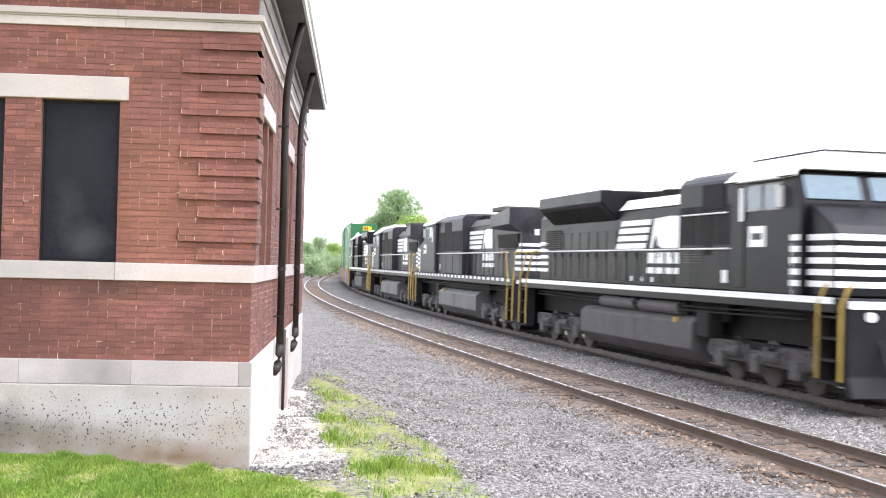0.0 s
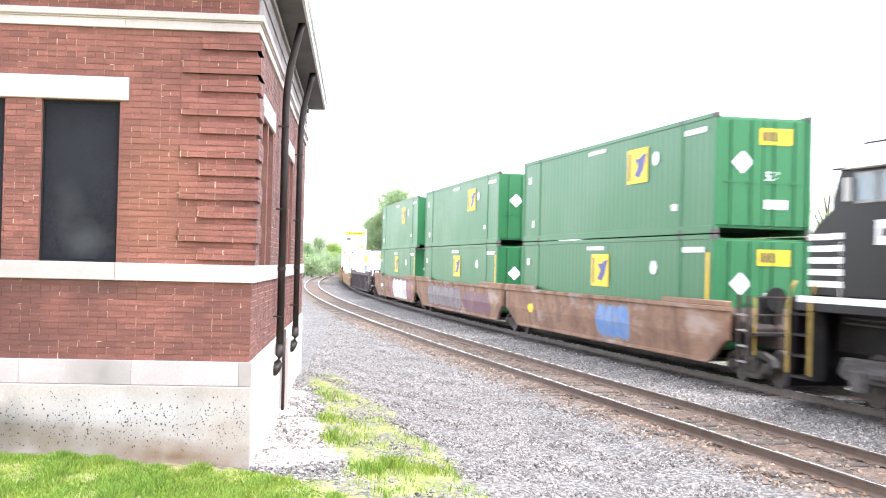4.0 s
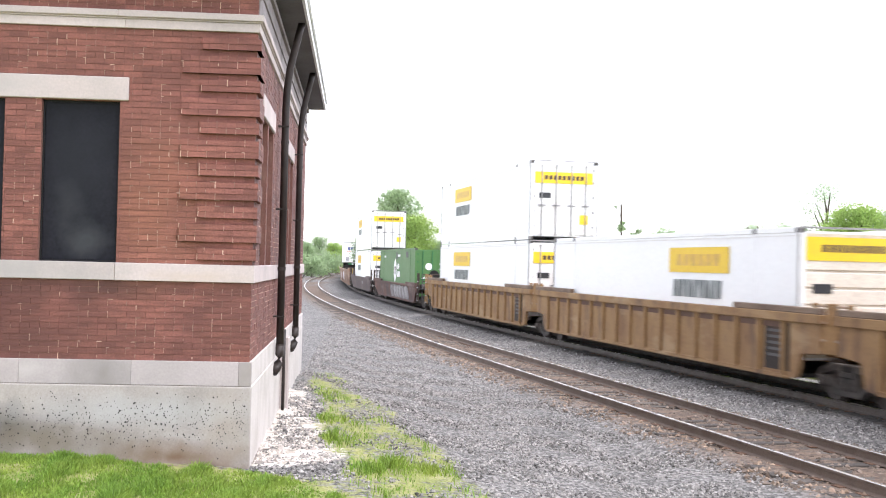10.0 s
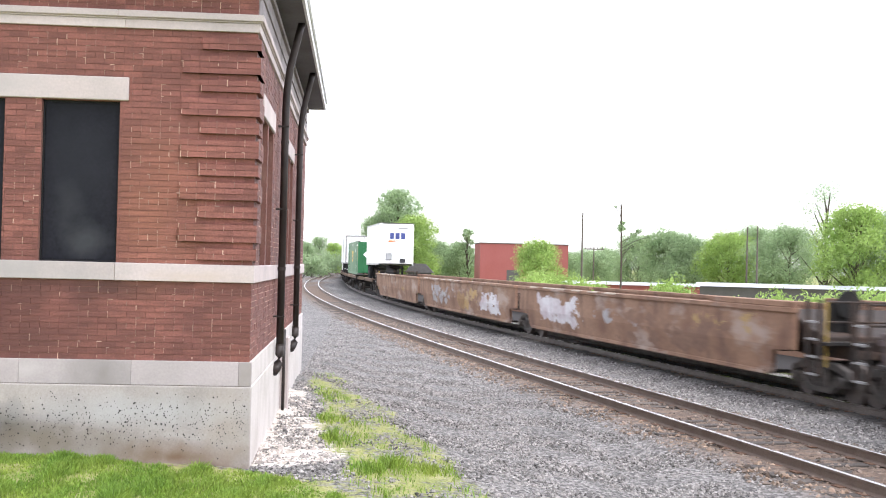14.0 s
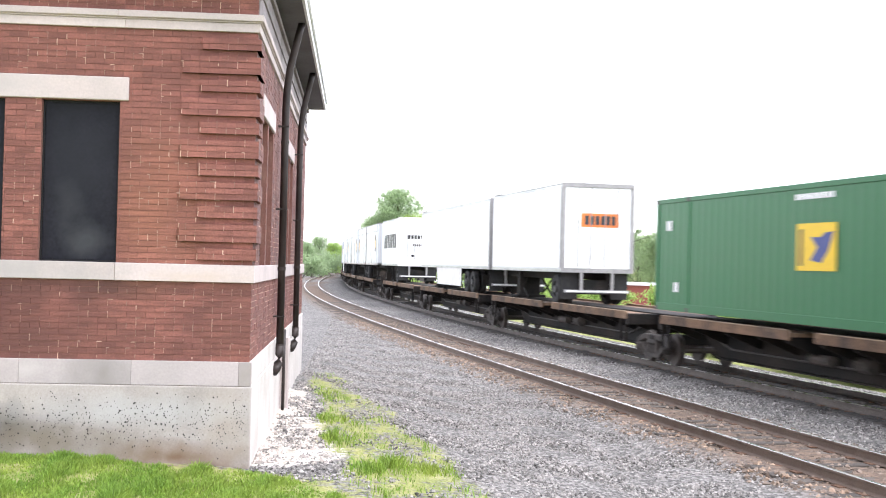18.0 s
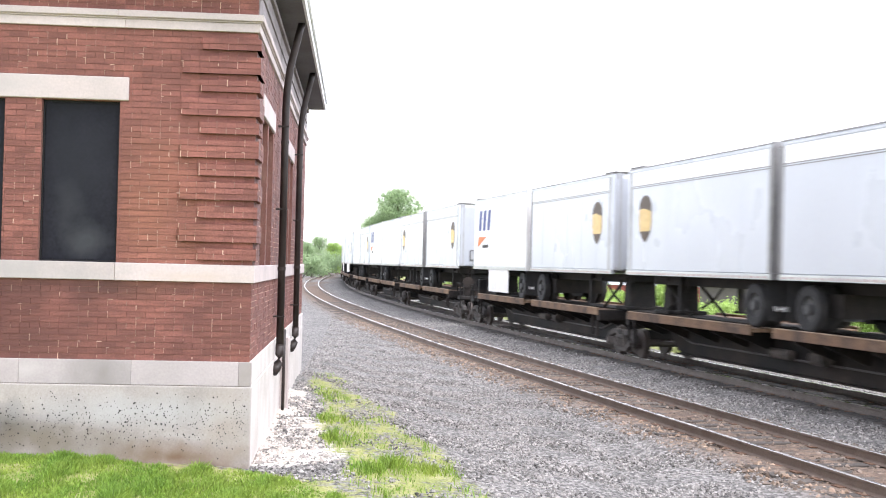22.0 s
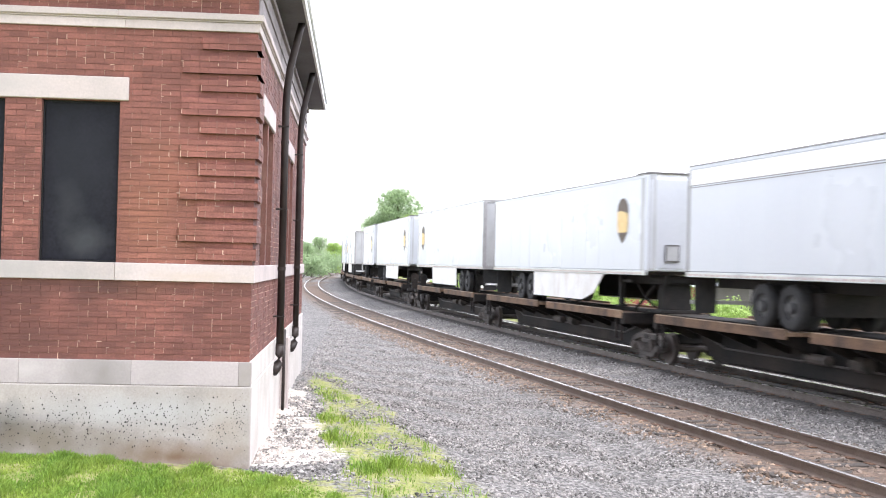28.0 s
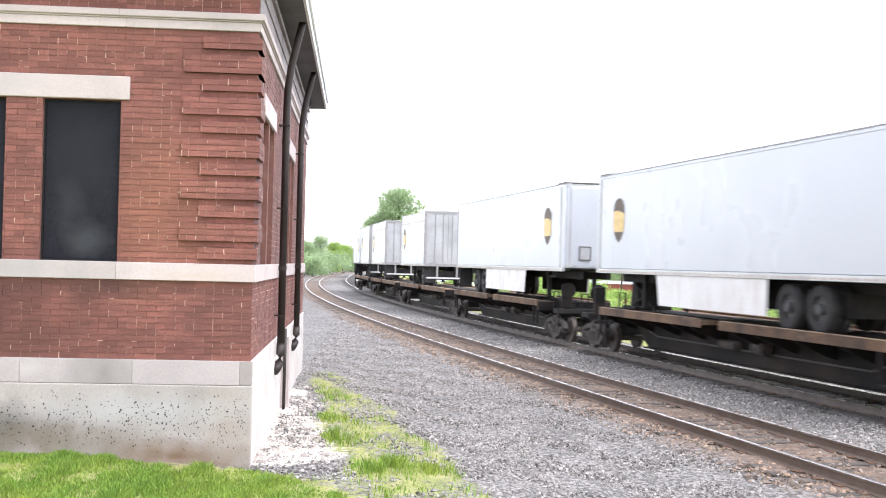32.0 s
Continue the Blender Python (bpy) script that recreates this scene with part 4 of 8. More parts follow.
def lay():
    rest_v, rest_f = [], []
    made = 0
    j = 0.004
    rb = random.Random(3)
    order = sorted(range(len(BRICKS)), key=lambda i: (BRICKS[i][0] != "x" or BRICKS[i][1] < -1.45 or not 2.4 < BRICKS[i][3] < 4.4, rb.random()))
    for i in order:
        axis, a, b, zb, zt, proud = BRICKS[i]
        if b - a < 0.02:
            continue
        z0, z1 = zb + j, zt - j
        if axis == "x":
            lo, hi = (a + 0.0016, -proud, z0), (b - 0.0016, 0.02, z1)
            if b > -0.001:
                hi = (proud, 0.02, z1)
        else:
            lo, hi = (-0.02, a + 0.0016, z0), (proud, b - 0.0016, z1)
            if a < 0.001:
                lo = (-0.02, 0.021, z0)
        c = [(lo[0], lo[1], lo[2]), (hi[0], lo[1], lo[2]), (hi[0], hi[1], lo[2]), (lo[0], hi[1], lo[2]), (lo[0], lo[1], hi[2]), (hi[0], lo[1], hi[2]), (hi[0], hi[1], hi[2]), (lo[0], hi[1], hi[2])]
        f = [(3, 2, 1, 0), (4, 5, 6, 7), (0, 1, 5, 4), (1, 2, 6, 5), (2, 3, 7, 6), (3, 0, 4, 7)]
        if made < 300:
            me = bpy.data.meshes.new("brick")
            me.from_pydata(c, [], f)
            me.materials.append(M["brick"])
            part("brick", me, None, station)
            made += 1
        else:
            n = len(rest_v)
            rest_v.extend(c)
            rest_f.extend([tuple(q + n for q in g) for g in f])
    # pale pointing left in some of the upright joints and short runs of the beds
    jv, jf = [], []
    for i in range(len(BRICKS)):
        axis, a, b, zb, zt, proud = BRICKS[i]
        e = b if axis == "y" else a
        edges = [q for w in (FRONT_WINDOWS if axis == "x" else SIDE_WINDOWS) for q in w] + ([-3.71, -1.41] if axis == "x" else [])
        patch = math.sin(e * 2.1 + zb * 1.3) + math.sin(e * 0.9 - zb * 3.1 + 1.0) + 0.5 * math.sin(e * 5.3 + zb * 4.7)
        if b - a < 0.05 or min(abs(e - q) for q in edges) < 0.03 or zt - zb < 0.05 or rb.random() > 0.74 + 0.24 * patch:
            continue
        d = proud - 0.0015
        w = rb.uniform(0.0034, 0.0066)
        za = zb + rb.choice((-0.002, -0.002, 0.02))
        zc = zt + rb.choice((0.002, 0.002, -0.018))
        quads = [(e - w, e + w, za, zc)] if rb.random() < 0.88 else []
        if axis == "y" and rb.random() < 0.7:  # the beds of the track side show as pale lines
            quads.append((a + 0.01, b - 0.005, zt - 0.0045, zt + 0.0035))
        elif axis == "x" and rb.random() < 0.14:
            ln = rb.uniform(0.02, 0.06)
            o = rb.choice((0.0, -ln))
            quads.append((e + o, e + o + ln, zt - 0.004, zt + 0.003))
        for q0, q1, r0, r1 in quads:
            if any(q0 < q < q1 for q in edges):
                continue
            n = len(jv)
            for dd in (d - 0.006, d):
                for c in ((q0, r0), (q1, r0), (q1, r1), (q0, r1)):
                    jv.append((c[0], -dd, c[1]) if axis == "x" else (dd, c[0], c[1]))
            jf.extend(tuple(n + k for k in g) for g in ((3, 2, 1, 0), (4, 5, 6, 7), (0, 1, 5, 4), (1, 2, 6, 5), (2, 3, 7, 6), (3, 0, 4, 7)))
    me = bpy.data.meshes.new("pale_pointing")
    me.from_pydata(jv, [], jf)
    me.materials.append(M["mortar_pale"])
    part("pale_pointing", me, None, station, "flecks of pale mortar between bricks")["kind"] = "stuff"
    me = bpy.data.meshes.new("brickwork")
    me.from_pydata(rest_v, [], rest_f)
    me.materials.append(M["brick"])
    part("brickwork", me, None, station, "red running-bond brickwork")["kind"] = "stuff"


# ---- rolling stock. Local x points the way the train goes, -y faces the station, z = 0 on the rails ----
CONSIST = []  # (thing, distance of its middle behind the start mark, half wheelbase)


def rolling(thing, s_mid, half=6.0):
    CONSIST.append((thing, s_mid, half))
    return thing


def wheelset_mesh():
    bm = bmesh.new()
    for y in (-0.745, 0.745):
        cyl(bm, (0, y, 0.42), "y", 0.42, 0.11, 24)
        cyl(bm, (0, y + math.copysign(0.065, -y), 0.42), "y", 0.455, 0.025, 24)
        cyl(bm, (0, y + math.copysign(0.06, y), 0.42), "y", 0.16, 0.04, 12)
    cyl(bm, (0, 0, 0.42), "y", 0.085, 2.0, 10)
    return bm


def side_frame_mesh():
    """Open cast frame: top and bottom members, columns, spring nest, bearing boxes with end caps."""
    bm = bmesh.new()
    prism(bm, [(-1.14, 0.46), (-1.04, 0.64), (-0.58, 0.78), (0.58, 0.78), (1.04, 0.64), (1.14, 0.46), (0.98, 0.46), (0.9, 0.54), (0.5, 0.64), (-0.5, 0.64), (-0.9, 0.54), (-0.98, 0.46)], "y", -0.08, 0.08, 0.012)
    prism(bm, [(-0.8, 0.5), (-0.44, 0.15), (0.44, 0.15), (0.8, 0.5), (0.66, 0.55), (0.36, 0.27), (-0.36, 0.27), (-0.66, 0.55)], "y", -0.07, 0.07, 0.012)
    for x in (-0.34, 0.25):
        box(bm, x, x + 0.09, -0.075, 0.075, 0.26, 0.66)
    box(bm, -0.25, 0.25, -0.11, 0.06, 0.53, 0.65, bevel=0.02)
    for x in (-0.16, 0.0, 0.16):
        cyl(bm, (x, -0.03, 0.4), "z", 0.062, 0.26, 8)
    for x in (-0.87, 0.87):
        box(bm, x - 0.15, x + 0.15, -0.1, 0.06, 0.3, 0.52, bevel=0.025)
        cyl(bm, (x, -0.12, 0.42), "y", 0.1, 0.1, 12)
    return bm


def truck(parent, x, name="truck"):
    t = part(name, shared("bolster", lambda: B(-0.2, 0.2, -1.1, 1.1, 0.5, 0.78, bevel=0.03), M["black_dull"]), None, parent, "dark cast steel truck")
    put(t, x)
    for dx in (-0.87, 0.87):
        put(part("wheelset", shared("wheelset", wheelset_mesh, M["wheel"]), None, t), dx)
    for y in (-1.0, 1.0):
        put(part("side_frame", shared("side_frame", side_frame_mesh, M["truck_grey"]), None, t), 0, y, 0, 0, 0, 0 if y < 0 else 180)
    return t


def shield(bm, x, z, h, y, t, w=0.42):
    """A plain shield shape."""
    pts = [(x + w * h * u, z + h * v) for u, v in ((-0.3, 0.47), (-0.12, 0.53), (0.12, 0.53), (0.3, 0.47), (0.44, 0.36), (0.48, 0.2), (0.48, -0.1), (0.4, -0.27), (0.22, -0.42), (0.0, -0.52), (-0.22, -0.42), (-0.4, -0.27), (-0.48, -0.1), (-0.48, 0.2), (-0.44, 0.36))]
    return prism(bm, pts, "y", y - t, y)


def bars(bm, x0, x1, z0, z1, y, n, t=0.004, slant=0.0):
    """Lettering as plain upright bars."""
    w = (x1 - x0) / n
    for k in range(n):
        a = x0 + k * w + 0.12 * w
        b = x0 + (k + 1) * w - 0.12 * w
        prism(bm, [(a, z0), (b, z0), (b + slant, z1), (a + slant, z1)], "y", y - t, y)
    return bm


def name_bars(bm, x0, x1, z0, z1, y, n, t=0.004):
    """A word as plain leaning bars at the height of its letters."""
    w = (x1 - x0) / n
    for k in range(n):
        a, b = x0 + (k + 0.08) * w, x0 + (k + 0.86) * w
        d = 0.12 * w * ((k % 3) - 1)
        prism(bm, [(a + d, z0), (b - d, z0), (b + d, z1), (a - d, z1)], "y", y - t, y)
    return bm


def end_bars(bm, y0, y1, z0, z1, x, n, t=0.004):
    w = (y1 - y0) / n
    for k in range(n):
        box(bm, x, x + t, y0 + k * w + 0.12 * w, y0 + (k + 1) * w - 0.12 * w, z0, z1)
    return bm


# ---- containers ----
CL, CH, CW = 16.15, 2.94, 1.3  # 53-foot: length, height, half width


def container(kind, s_front, z, doors_ahead=True, length=CL, mark=2.5, low=True, drop=0.0, plain=False):
    half = length / 2
    colour = {"green": M["green"], "white": M["white"], "olive": M["green_olive"]}[kind]
    label = {"green": "green steel freight container with yellow emblem panels", "white": "white freight container with yellow name panels",
             "olive": "grass-green freight container with white emblem"}[kind]
    c = tagged(empty("container"), label, "container", "freight containers")
    end_paint, end_key = (colour, kind) if kind != "white" else (M["white"], "plain") if plain else (M["white_dirty" if doors_ahead else "door_cream"], kind + str(doors_ahead))

    def body():
        if kind == "white":
            return box(bmesh.new(), -half + 0.1, half - 0.1, -CW + 0.02, CW - 0.02, 0.14, CH - 0.08)
        n = int(length / 0.36)
        st = (length - 0.4) / n
        near_edge = [(-half + 0.1, -CW + 0.024)]
        for k in range(n):
            a = -half + 0.2 + k * st
            near_edge += [(a, -CW + 0.024), (a + 0.05, -CW + 0.019), (a + 0.2, -CW + 0.019), (a + 0.25, -CW + 0.024)]
        near_edge.append((half - 0.1, -CW + 0.024))
        return prism(bmesh.new(), near_edge + [(x, -y) for x, y in reversed(near_edge)], "z", 0.14, CH - 0.08)

    part("body", shared("container_body_" + kind + str(length), body, colour), None, c)
    for y in (-CW, CW):
        s = math.copysign(1, y)
        part("bottom_rail", shared("cb%s%s%s" % (kind, s, length), lambda: B(-half, half, min(y, y - s * 0.1), max(y, y - s * 0.1), 0.0, 0.2, bevel=0.01), colour), None, c)
        part("top_rail", shared("ct%s%s%s" % (kind, s, length), lambda: B(-half, half, min(y, y - s * 0.1), max(y, y - s * 0.1), CH - 0.12, CH, bevel=0.01), colour), None, c)
        for x in (-half, half, -6.1, 6.1):
            if abs(x) > half:
                continue
            e = 0.08
            a = x - e if abs(x) < half - 0.2 else (x if x < 0 else x - 2 * e)
            part("corner_post", shared("cp%s%s%s%s" % (kind, s, x, length), lambda: B(a, a + 2 * e, min(y, y - s * 0.13), max(y, y - s * 0.13) + 0.003, 0.2, CH - 0.12, bevel=0.008), colour), None, c)
            for zz in (0.0, CH - 0.12):
                part("corner_casting", shared("cc%s%s%s%s" % (s, x, zz, length), lambda: B(a - 0.01, a + 2 * e + 0.01, min(y + s * 0.006, y - s * 0.14), max(y + s * 0.006, y - s * 0.14), zz, zz + 0.118, bevel=0.01), M["grey_dust"] if kind == "green" else colour), None, c)
    # doors with lock rods at one end, ribbed wall at the other
    for d in (1, -1):
        is_door = (d == 1) == doors_ahead
        xx = half - 0.1

        def face():
            bm = bmesh.new()
            if is_door:
                for y0, y1 in ((-1.17, -0.01), (0.01, 1.17)):
                    box(bm, xx, xx + 0.05, y0, y1, 0.2, CH - 0.13, bevel=0.01)
            else:
                box(bm, xx, xx + 0.02, -1.17, 1.17, 0.2, CH - 0.13)
            return bm
        f = part("door_end" if is_door else "nose_end", shared("face%s%s%s" % (end_key, is_door, length), face, end_paint), None, c, "ribbed doors" if is_door else "ribbed end wall")
        put(f, 0, 0, 0, 0, 0, 0 if d == 1 else 180)
        if not is_door:
            for k in range(7):
                put(part("rib", shared("nose_rib%s%s" % (end_key, length), lambda: B(xx + 0.018, xx + 0.055, -1.16, 1.16, 0.24, 0.55, bevel=0.014), end_paint), None, f), 0, 0, k * 0.36)
        if is_door:
            for y in (-0.85, -0.3, 0.3, 0.85):
                rod = part("lock_rod", shared("lock_rod%s%s" % (kind == "white", length), lambda: cyl(bmesh.new(), (half - 0.02, 0, CH / 2), "z", 0.022, CH - 0.3, 8), M["steel_post"] if kind == "white" else colour), None, f)
                put(rod, 0, y, 0)
                put(part("hinge_bar", shared("hinge_bar%s%s" % (kind == "white", length), lambda: B(half - 0.045, half - 0.015, -0.16, 0.16, 1.25, 1.3), M["steel_post"] if kind == "white" else colour), None, f), 0, y, random.choice((-0.1, 0.0)))
            for zz in (0.5, 1.05, 1.6, 2.15, 2.6):
                for y in (-1.2, 1.2):
                    put(part("hinge", shared("hinge%s%s" % (kind == "white", length), lambda: B(half - 0.09, half - 0.03, -0.09, 0.09, -0.04, 0.04), M["steel_post"] if kind == "white" else colour), None, f), 0, y, zz)
    y = -CW - 0.001
    if kind == "green":
        sg = part("emblem_panel", shared("emp_side", lambda: B(0, 1.5, y - 0.004, y, 1.5, 2.48), M["yellow"]), None, c, "yellow emblem panel")
        put(sg, mark, 0, -drop)
        part("emblem_swoosh", shared("emp_sw", lambda: prism(bmesh.new(), [(0.55, 1.72), (0.95, 1.66), (1.2, 1.9), (1.4, 2.3), (1.1, 2.28), (0.9, 2.18), (0.55, 2.2), (0.8, 1.98)], "y", y - 0.008, y - 0.004), M["blue"]), None, sg)
        part("emblem_letters", shared("emp_le", lambda: B(0.12, 0.24, y - 0.008, y - 0.004, 1.6, 2.36), M["ink"]), None, sg)
        part("diamond", shared("emp_di", lambda: prism(bmesh.new(), [(4.22, 2.1), (4.29, 2.24), (4.45, 2.3), (4.61, 2.24), (4.68, 2.1), (4.61, 1.96), (4.45, 1.9), (4.29, 1.96)], "y", y - 0.004, y), M["white"]), None, c, "white diamond placard")
        part("lettering", shared("emp_t1", lambda: bars(bmesh.new(), -0.9, 0.6, 2.6, 2.72, y, 9), M["white"]), None, c)
        part("lettering", shared("emp_t2", lambda: bars(bmesh.new(), 6.3, 7.6, 2.5, 2.64, y, 8), M["white"]), None, c)
        part("lettering", shared("emp_t3", lambda: bars(bmesh.new(), 5.55, 5.95, 0.62, 0.8, y, 3), M["white"]), None, c)
        part("lettering", shared("emp_t4", lambda: bars(bmesh.new(), -7.4, -7.05, 2.1, 2.35, y, 2), M["white"]), None, c)
        part("lettering", shared("emp_t5", lambda: bars(bmesh.new(), -6.9, -6.6, 0.5, 0.75, y, 2), M["white"]), None, c)
        if low:
            part("warning_stripe", shared("emp_ws", lambda: B(half - 0.35, half - 0.2, y - 0.006, y - 0.002, 1.3, 2.5), M["yellow"]), None, c, "yellow warning strip")
        x = half - 0.04
        part("emblem_panel", shared("emp_end", lambda: B(x, x + 0.01, -0.1, 0.75, 2.2, 2.6), M["yellow"]), None, c, "yellow emblem panel")
        part("emblem_letters", shared("emp_end2", lambda: end_bars(bmesh.new(), -0.05, 0.4, 2.28, 2.52, x + 0.01, 3), M["ink"]), None, c)
        part("diamond", shared("emp_end3", lambda: prism(bmesh.new(), [(-0.83, 1.75), (-0.55, 2.03), (-0.27, 1.75), (-0.55, 1.47)], "x", x, x + 0.01), M["white"]), None, c, "white diamond placard")
        part("placard", shared("emp_end4", lambda: B(x, x + 0.01, 0.05, 0.65, 0.62, 0.85), M["white"]), None, c, "white data placard")
        tx = bpy.data.curves.new("size_mark", "FONT")
        tx.body, tx.size, tx.extrude = "53'", 0.32, 0.003
        tx.materials.append(M["white"])
        o = new("size_mark", tx)
        o.parent = c
        o.matrix_local = Matrix.Translation((x + 0.012, 0.05, 1.32)) @ Matrix(((0, 0, 1, 0), (1, 0, 0, 0), (0, 1, 0, 0), (0, 0, 0, 1)))
    elif kind == "white":
        for e in (-1, 1):
            for s in (-1, 1):
                put(part("edge_trim", shared("jb_trim", lambda: B(-0.02, 0.02, -0.02, 0.02, 0.0, CH), M["steel_post"]), None, c), e * half, s * CW)
            put(part("edge_trim", shared("jb_trim2", lambda: B(-0.02, 0.02, -CW + 0.02, CW - 0.02, CH - 0.03, CH + 0.01), M["steel_post"]), None, c), e * half)
        off = -4.95 if doors_ahead else 1.5
        sg = put(part("name_panel", shared("jb_side", lambda: B(0, 3.4, y - 0.004, y, 1.92, 2.55), M["yellow"]), None, c, "yellow name panel"), off)
        part("name_letters", shared("jb_side2", lambda: name_bars(bmesh.new(), 0.45, 2.95, 2.09, 2.38, y - 0.004, 6), M["amber"]), None, sg, "thin outlined letters")
        put(part("lettering", shared("jb_side3", lambda: name_bars(bmesh.new(), 0.25, 3.05, 1.3, 1.74, y, 9), M["faded_grey"]), None, c, "grey lettering"), off)
        part("seam", shared("jb_seam", lambda: B(-half, half, y - 0.003, y, CH - 0.2, CH - 0.17), M["white_dirty"]), None, c)
        x = half - 0.045
        if plain:
            sg = part("name_panel", shared("jb_end_s", lambda: B(x, x + 0.014, -0.68, 0.4, 2.3, 2.62), M["yellow"]), None, c, "small yellow name panel")
            part("name_letters", shared("jb_end_s2", lambda: end_bars(bmesh.new(), -0.5, 0.25, 2.42, 2.52, x + 0.014, 7), M["amber"]), None, sg)
            c["lift"] = z
            rolling(c, s_front + half, 7.5)
            return c
        sg = part("name_panel", shared("jb_end%d" % doors_ahead, lambda: B(x, x + 0.014, -1.13, 1.1, *((2.1, 2.52) if doors_ahead else (2.24, 2.74))), M["yellow"]), None, c, "yellow name panel")
        part("name_letters", shared("jb_end2%d" % doors_ahead, lambda: end_bars(bmesh.new(), -0.78, 0.78, *((2.23, 2.39) if doors_ahead else (2.42, 2.58)), x + 0.014, 9), M["brown"]), None, sg)
        part("data_plate", shared("jb_end3", lambda: B(x, x + 0.012, 0.62, 0.95, 0.6, 0.95), M["yellow"]), None, c)
        part("data_plate", shared("jb_end4", lambda: B(x, x + 0.012, -0.95, -0.5, 1.55, 1.75), M["ink"]), None, c)
    else:
        x = -0.25
        part("emblem", shared("hub_em", lambda: prism(bmesh.new(), [(x - 0.58, 1.35), (x - 0.58, 1.9), (x - 0.3, 2.2), (x, 2.34), (x + 0.3, 2.2), (x + 0.58, 1.9), (x + 0.58, 1.35), (x + 0.3, 1.0), (x, 0.84), (x - 0.3, 1.0)], "y", y - 0.004, y), M["white"]), None, c, "white pointed oval emblem")
        part("emblem_letters", shared("hub_le", lambda: bars(bmesh.new(), -0.5, 0.0, 1.35, 1.85, y - 0.004, 2), M["maroon"]), None, c)
        part("lettering", shared("hub_t1", lambda: name_bars(bmesh.new(), 0.65, 1.6, 1.68, 2.02, y, 3), M["white"]), None, c)
        part("lettering", shared("hub_t2", lambda: name_bars(bmesh.new(), 0.6, 2.0, 1.2, 1.55, y, 5), M["white"]), None, c)
        part("lettering", shared("hub_t3", lambda: bars(bmesh.new(), -5.8, -4.9, 2.4, 2.55, y, 5), M["white"]), None, c)
        part("lettering", shared("hub_t4", lambda: bars(bmesh.new(), 0.9, 2.0, 2.45, 2.6, y, 6), M["white"]), None, c)
        part("patch", shared("hub_p1", lambda: B(0.2, 0.75, y - 0.004, y, 2.3, 2.75), M["ink"]), None, c)
        part("patch", shared("hub_p2", lambda: B(4.5, 5.4, y - 0.004, y, 2.4, 2.75), M["ink"]), None, c)
        xx2 = half - 0.04
        part("emblem", shared("hub_e2", lambda: cyl(bmesh.new(), (xx2, -0.5, 1.9), "x", 0.2, 0.02, 16), M["white"]), None, c)
        for k, (y0, y1, z0) in enumerate(((0.1, 0.9, 2.0), (0.1, 0.9, 1.7), (-0.1, 0.9, 1.2), (-0.9, -0.2, 1.2))):
            part("lettering", shared("hub_e%d" % (k + 3), lambda: end_bars(bmesh.new(), y0, y1, z0, z0 + 0.1, xx2, 8), M["white"]), None, c)
    c["lift"] = z
    rolling(c, s_front + half, 7.5)
    return c


# ---- well cars ----
CREASE, LEAN = 1.02, 0.17


def bent(bm, s=-1):
    """Folds a smooth car side inwards below its crease."""
    bmesh.ops.bisect_plane(bm, geom=list(bm.verts) + list(bm.edges) + list(bm.faces), plane_co=(0, 0, CREASE), plane_no=(0, 0, 1))
    for v in bm.verts:
        if v.co.z < CREASE:
            v.co.y -= s * (CREASE - v.co.z) * LEAN
    return bm


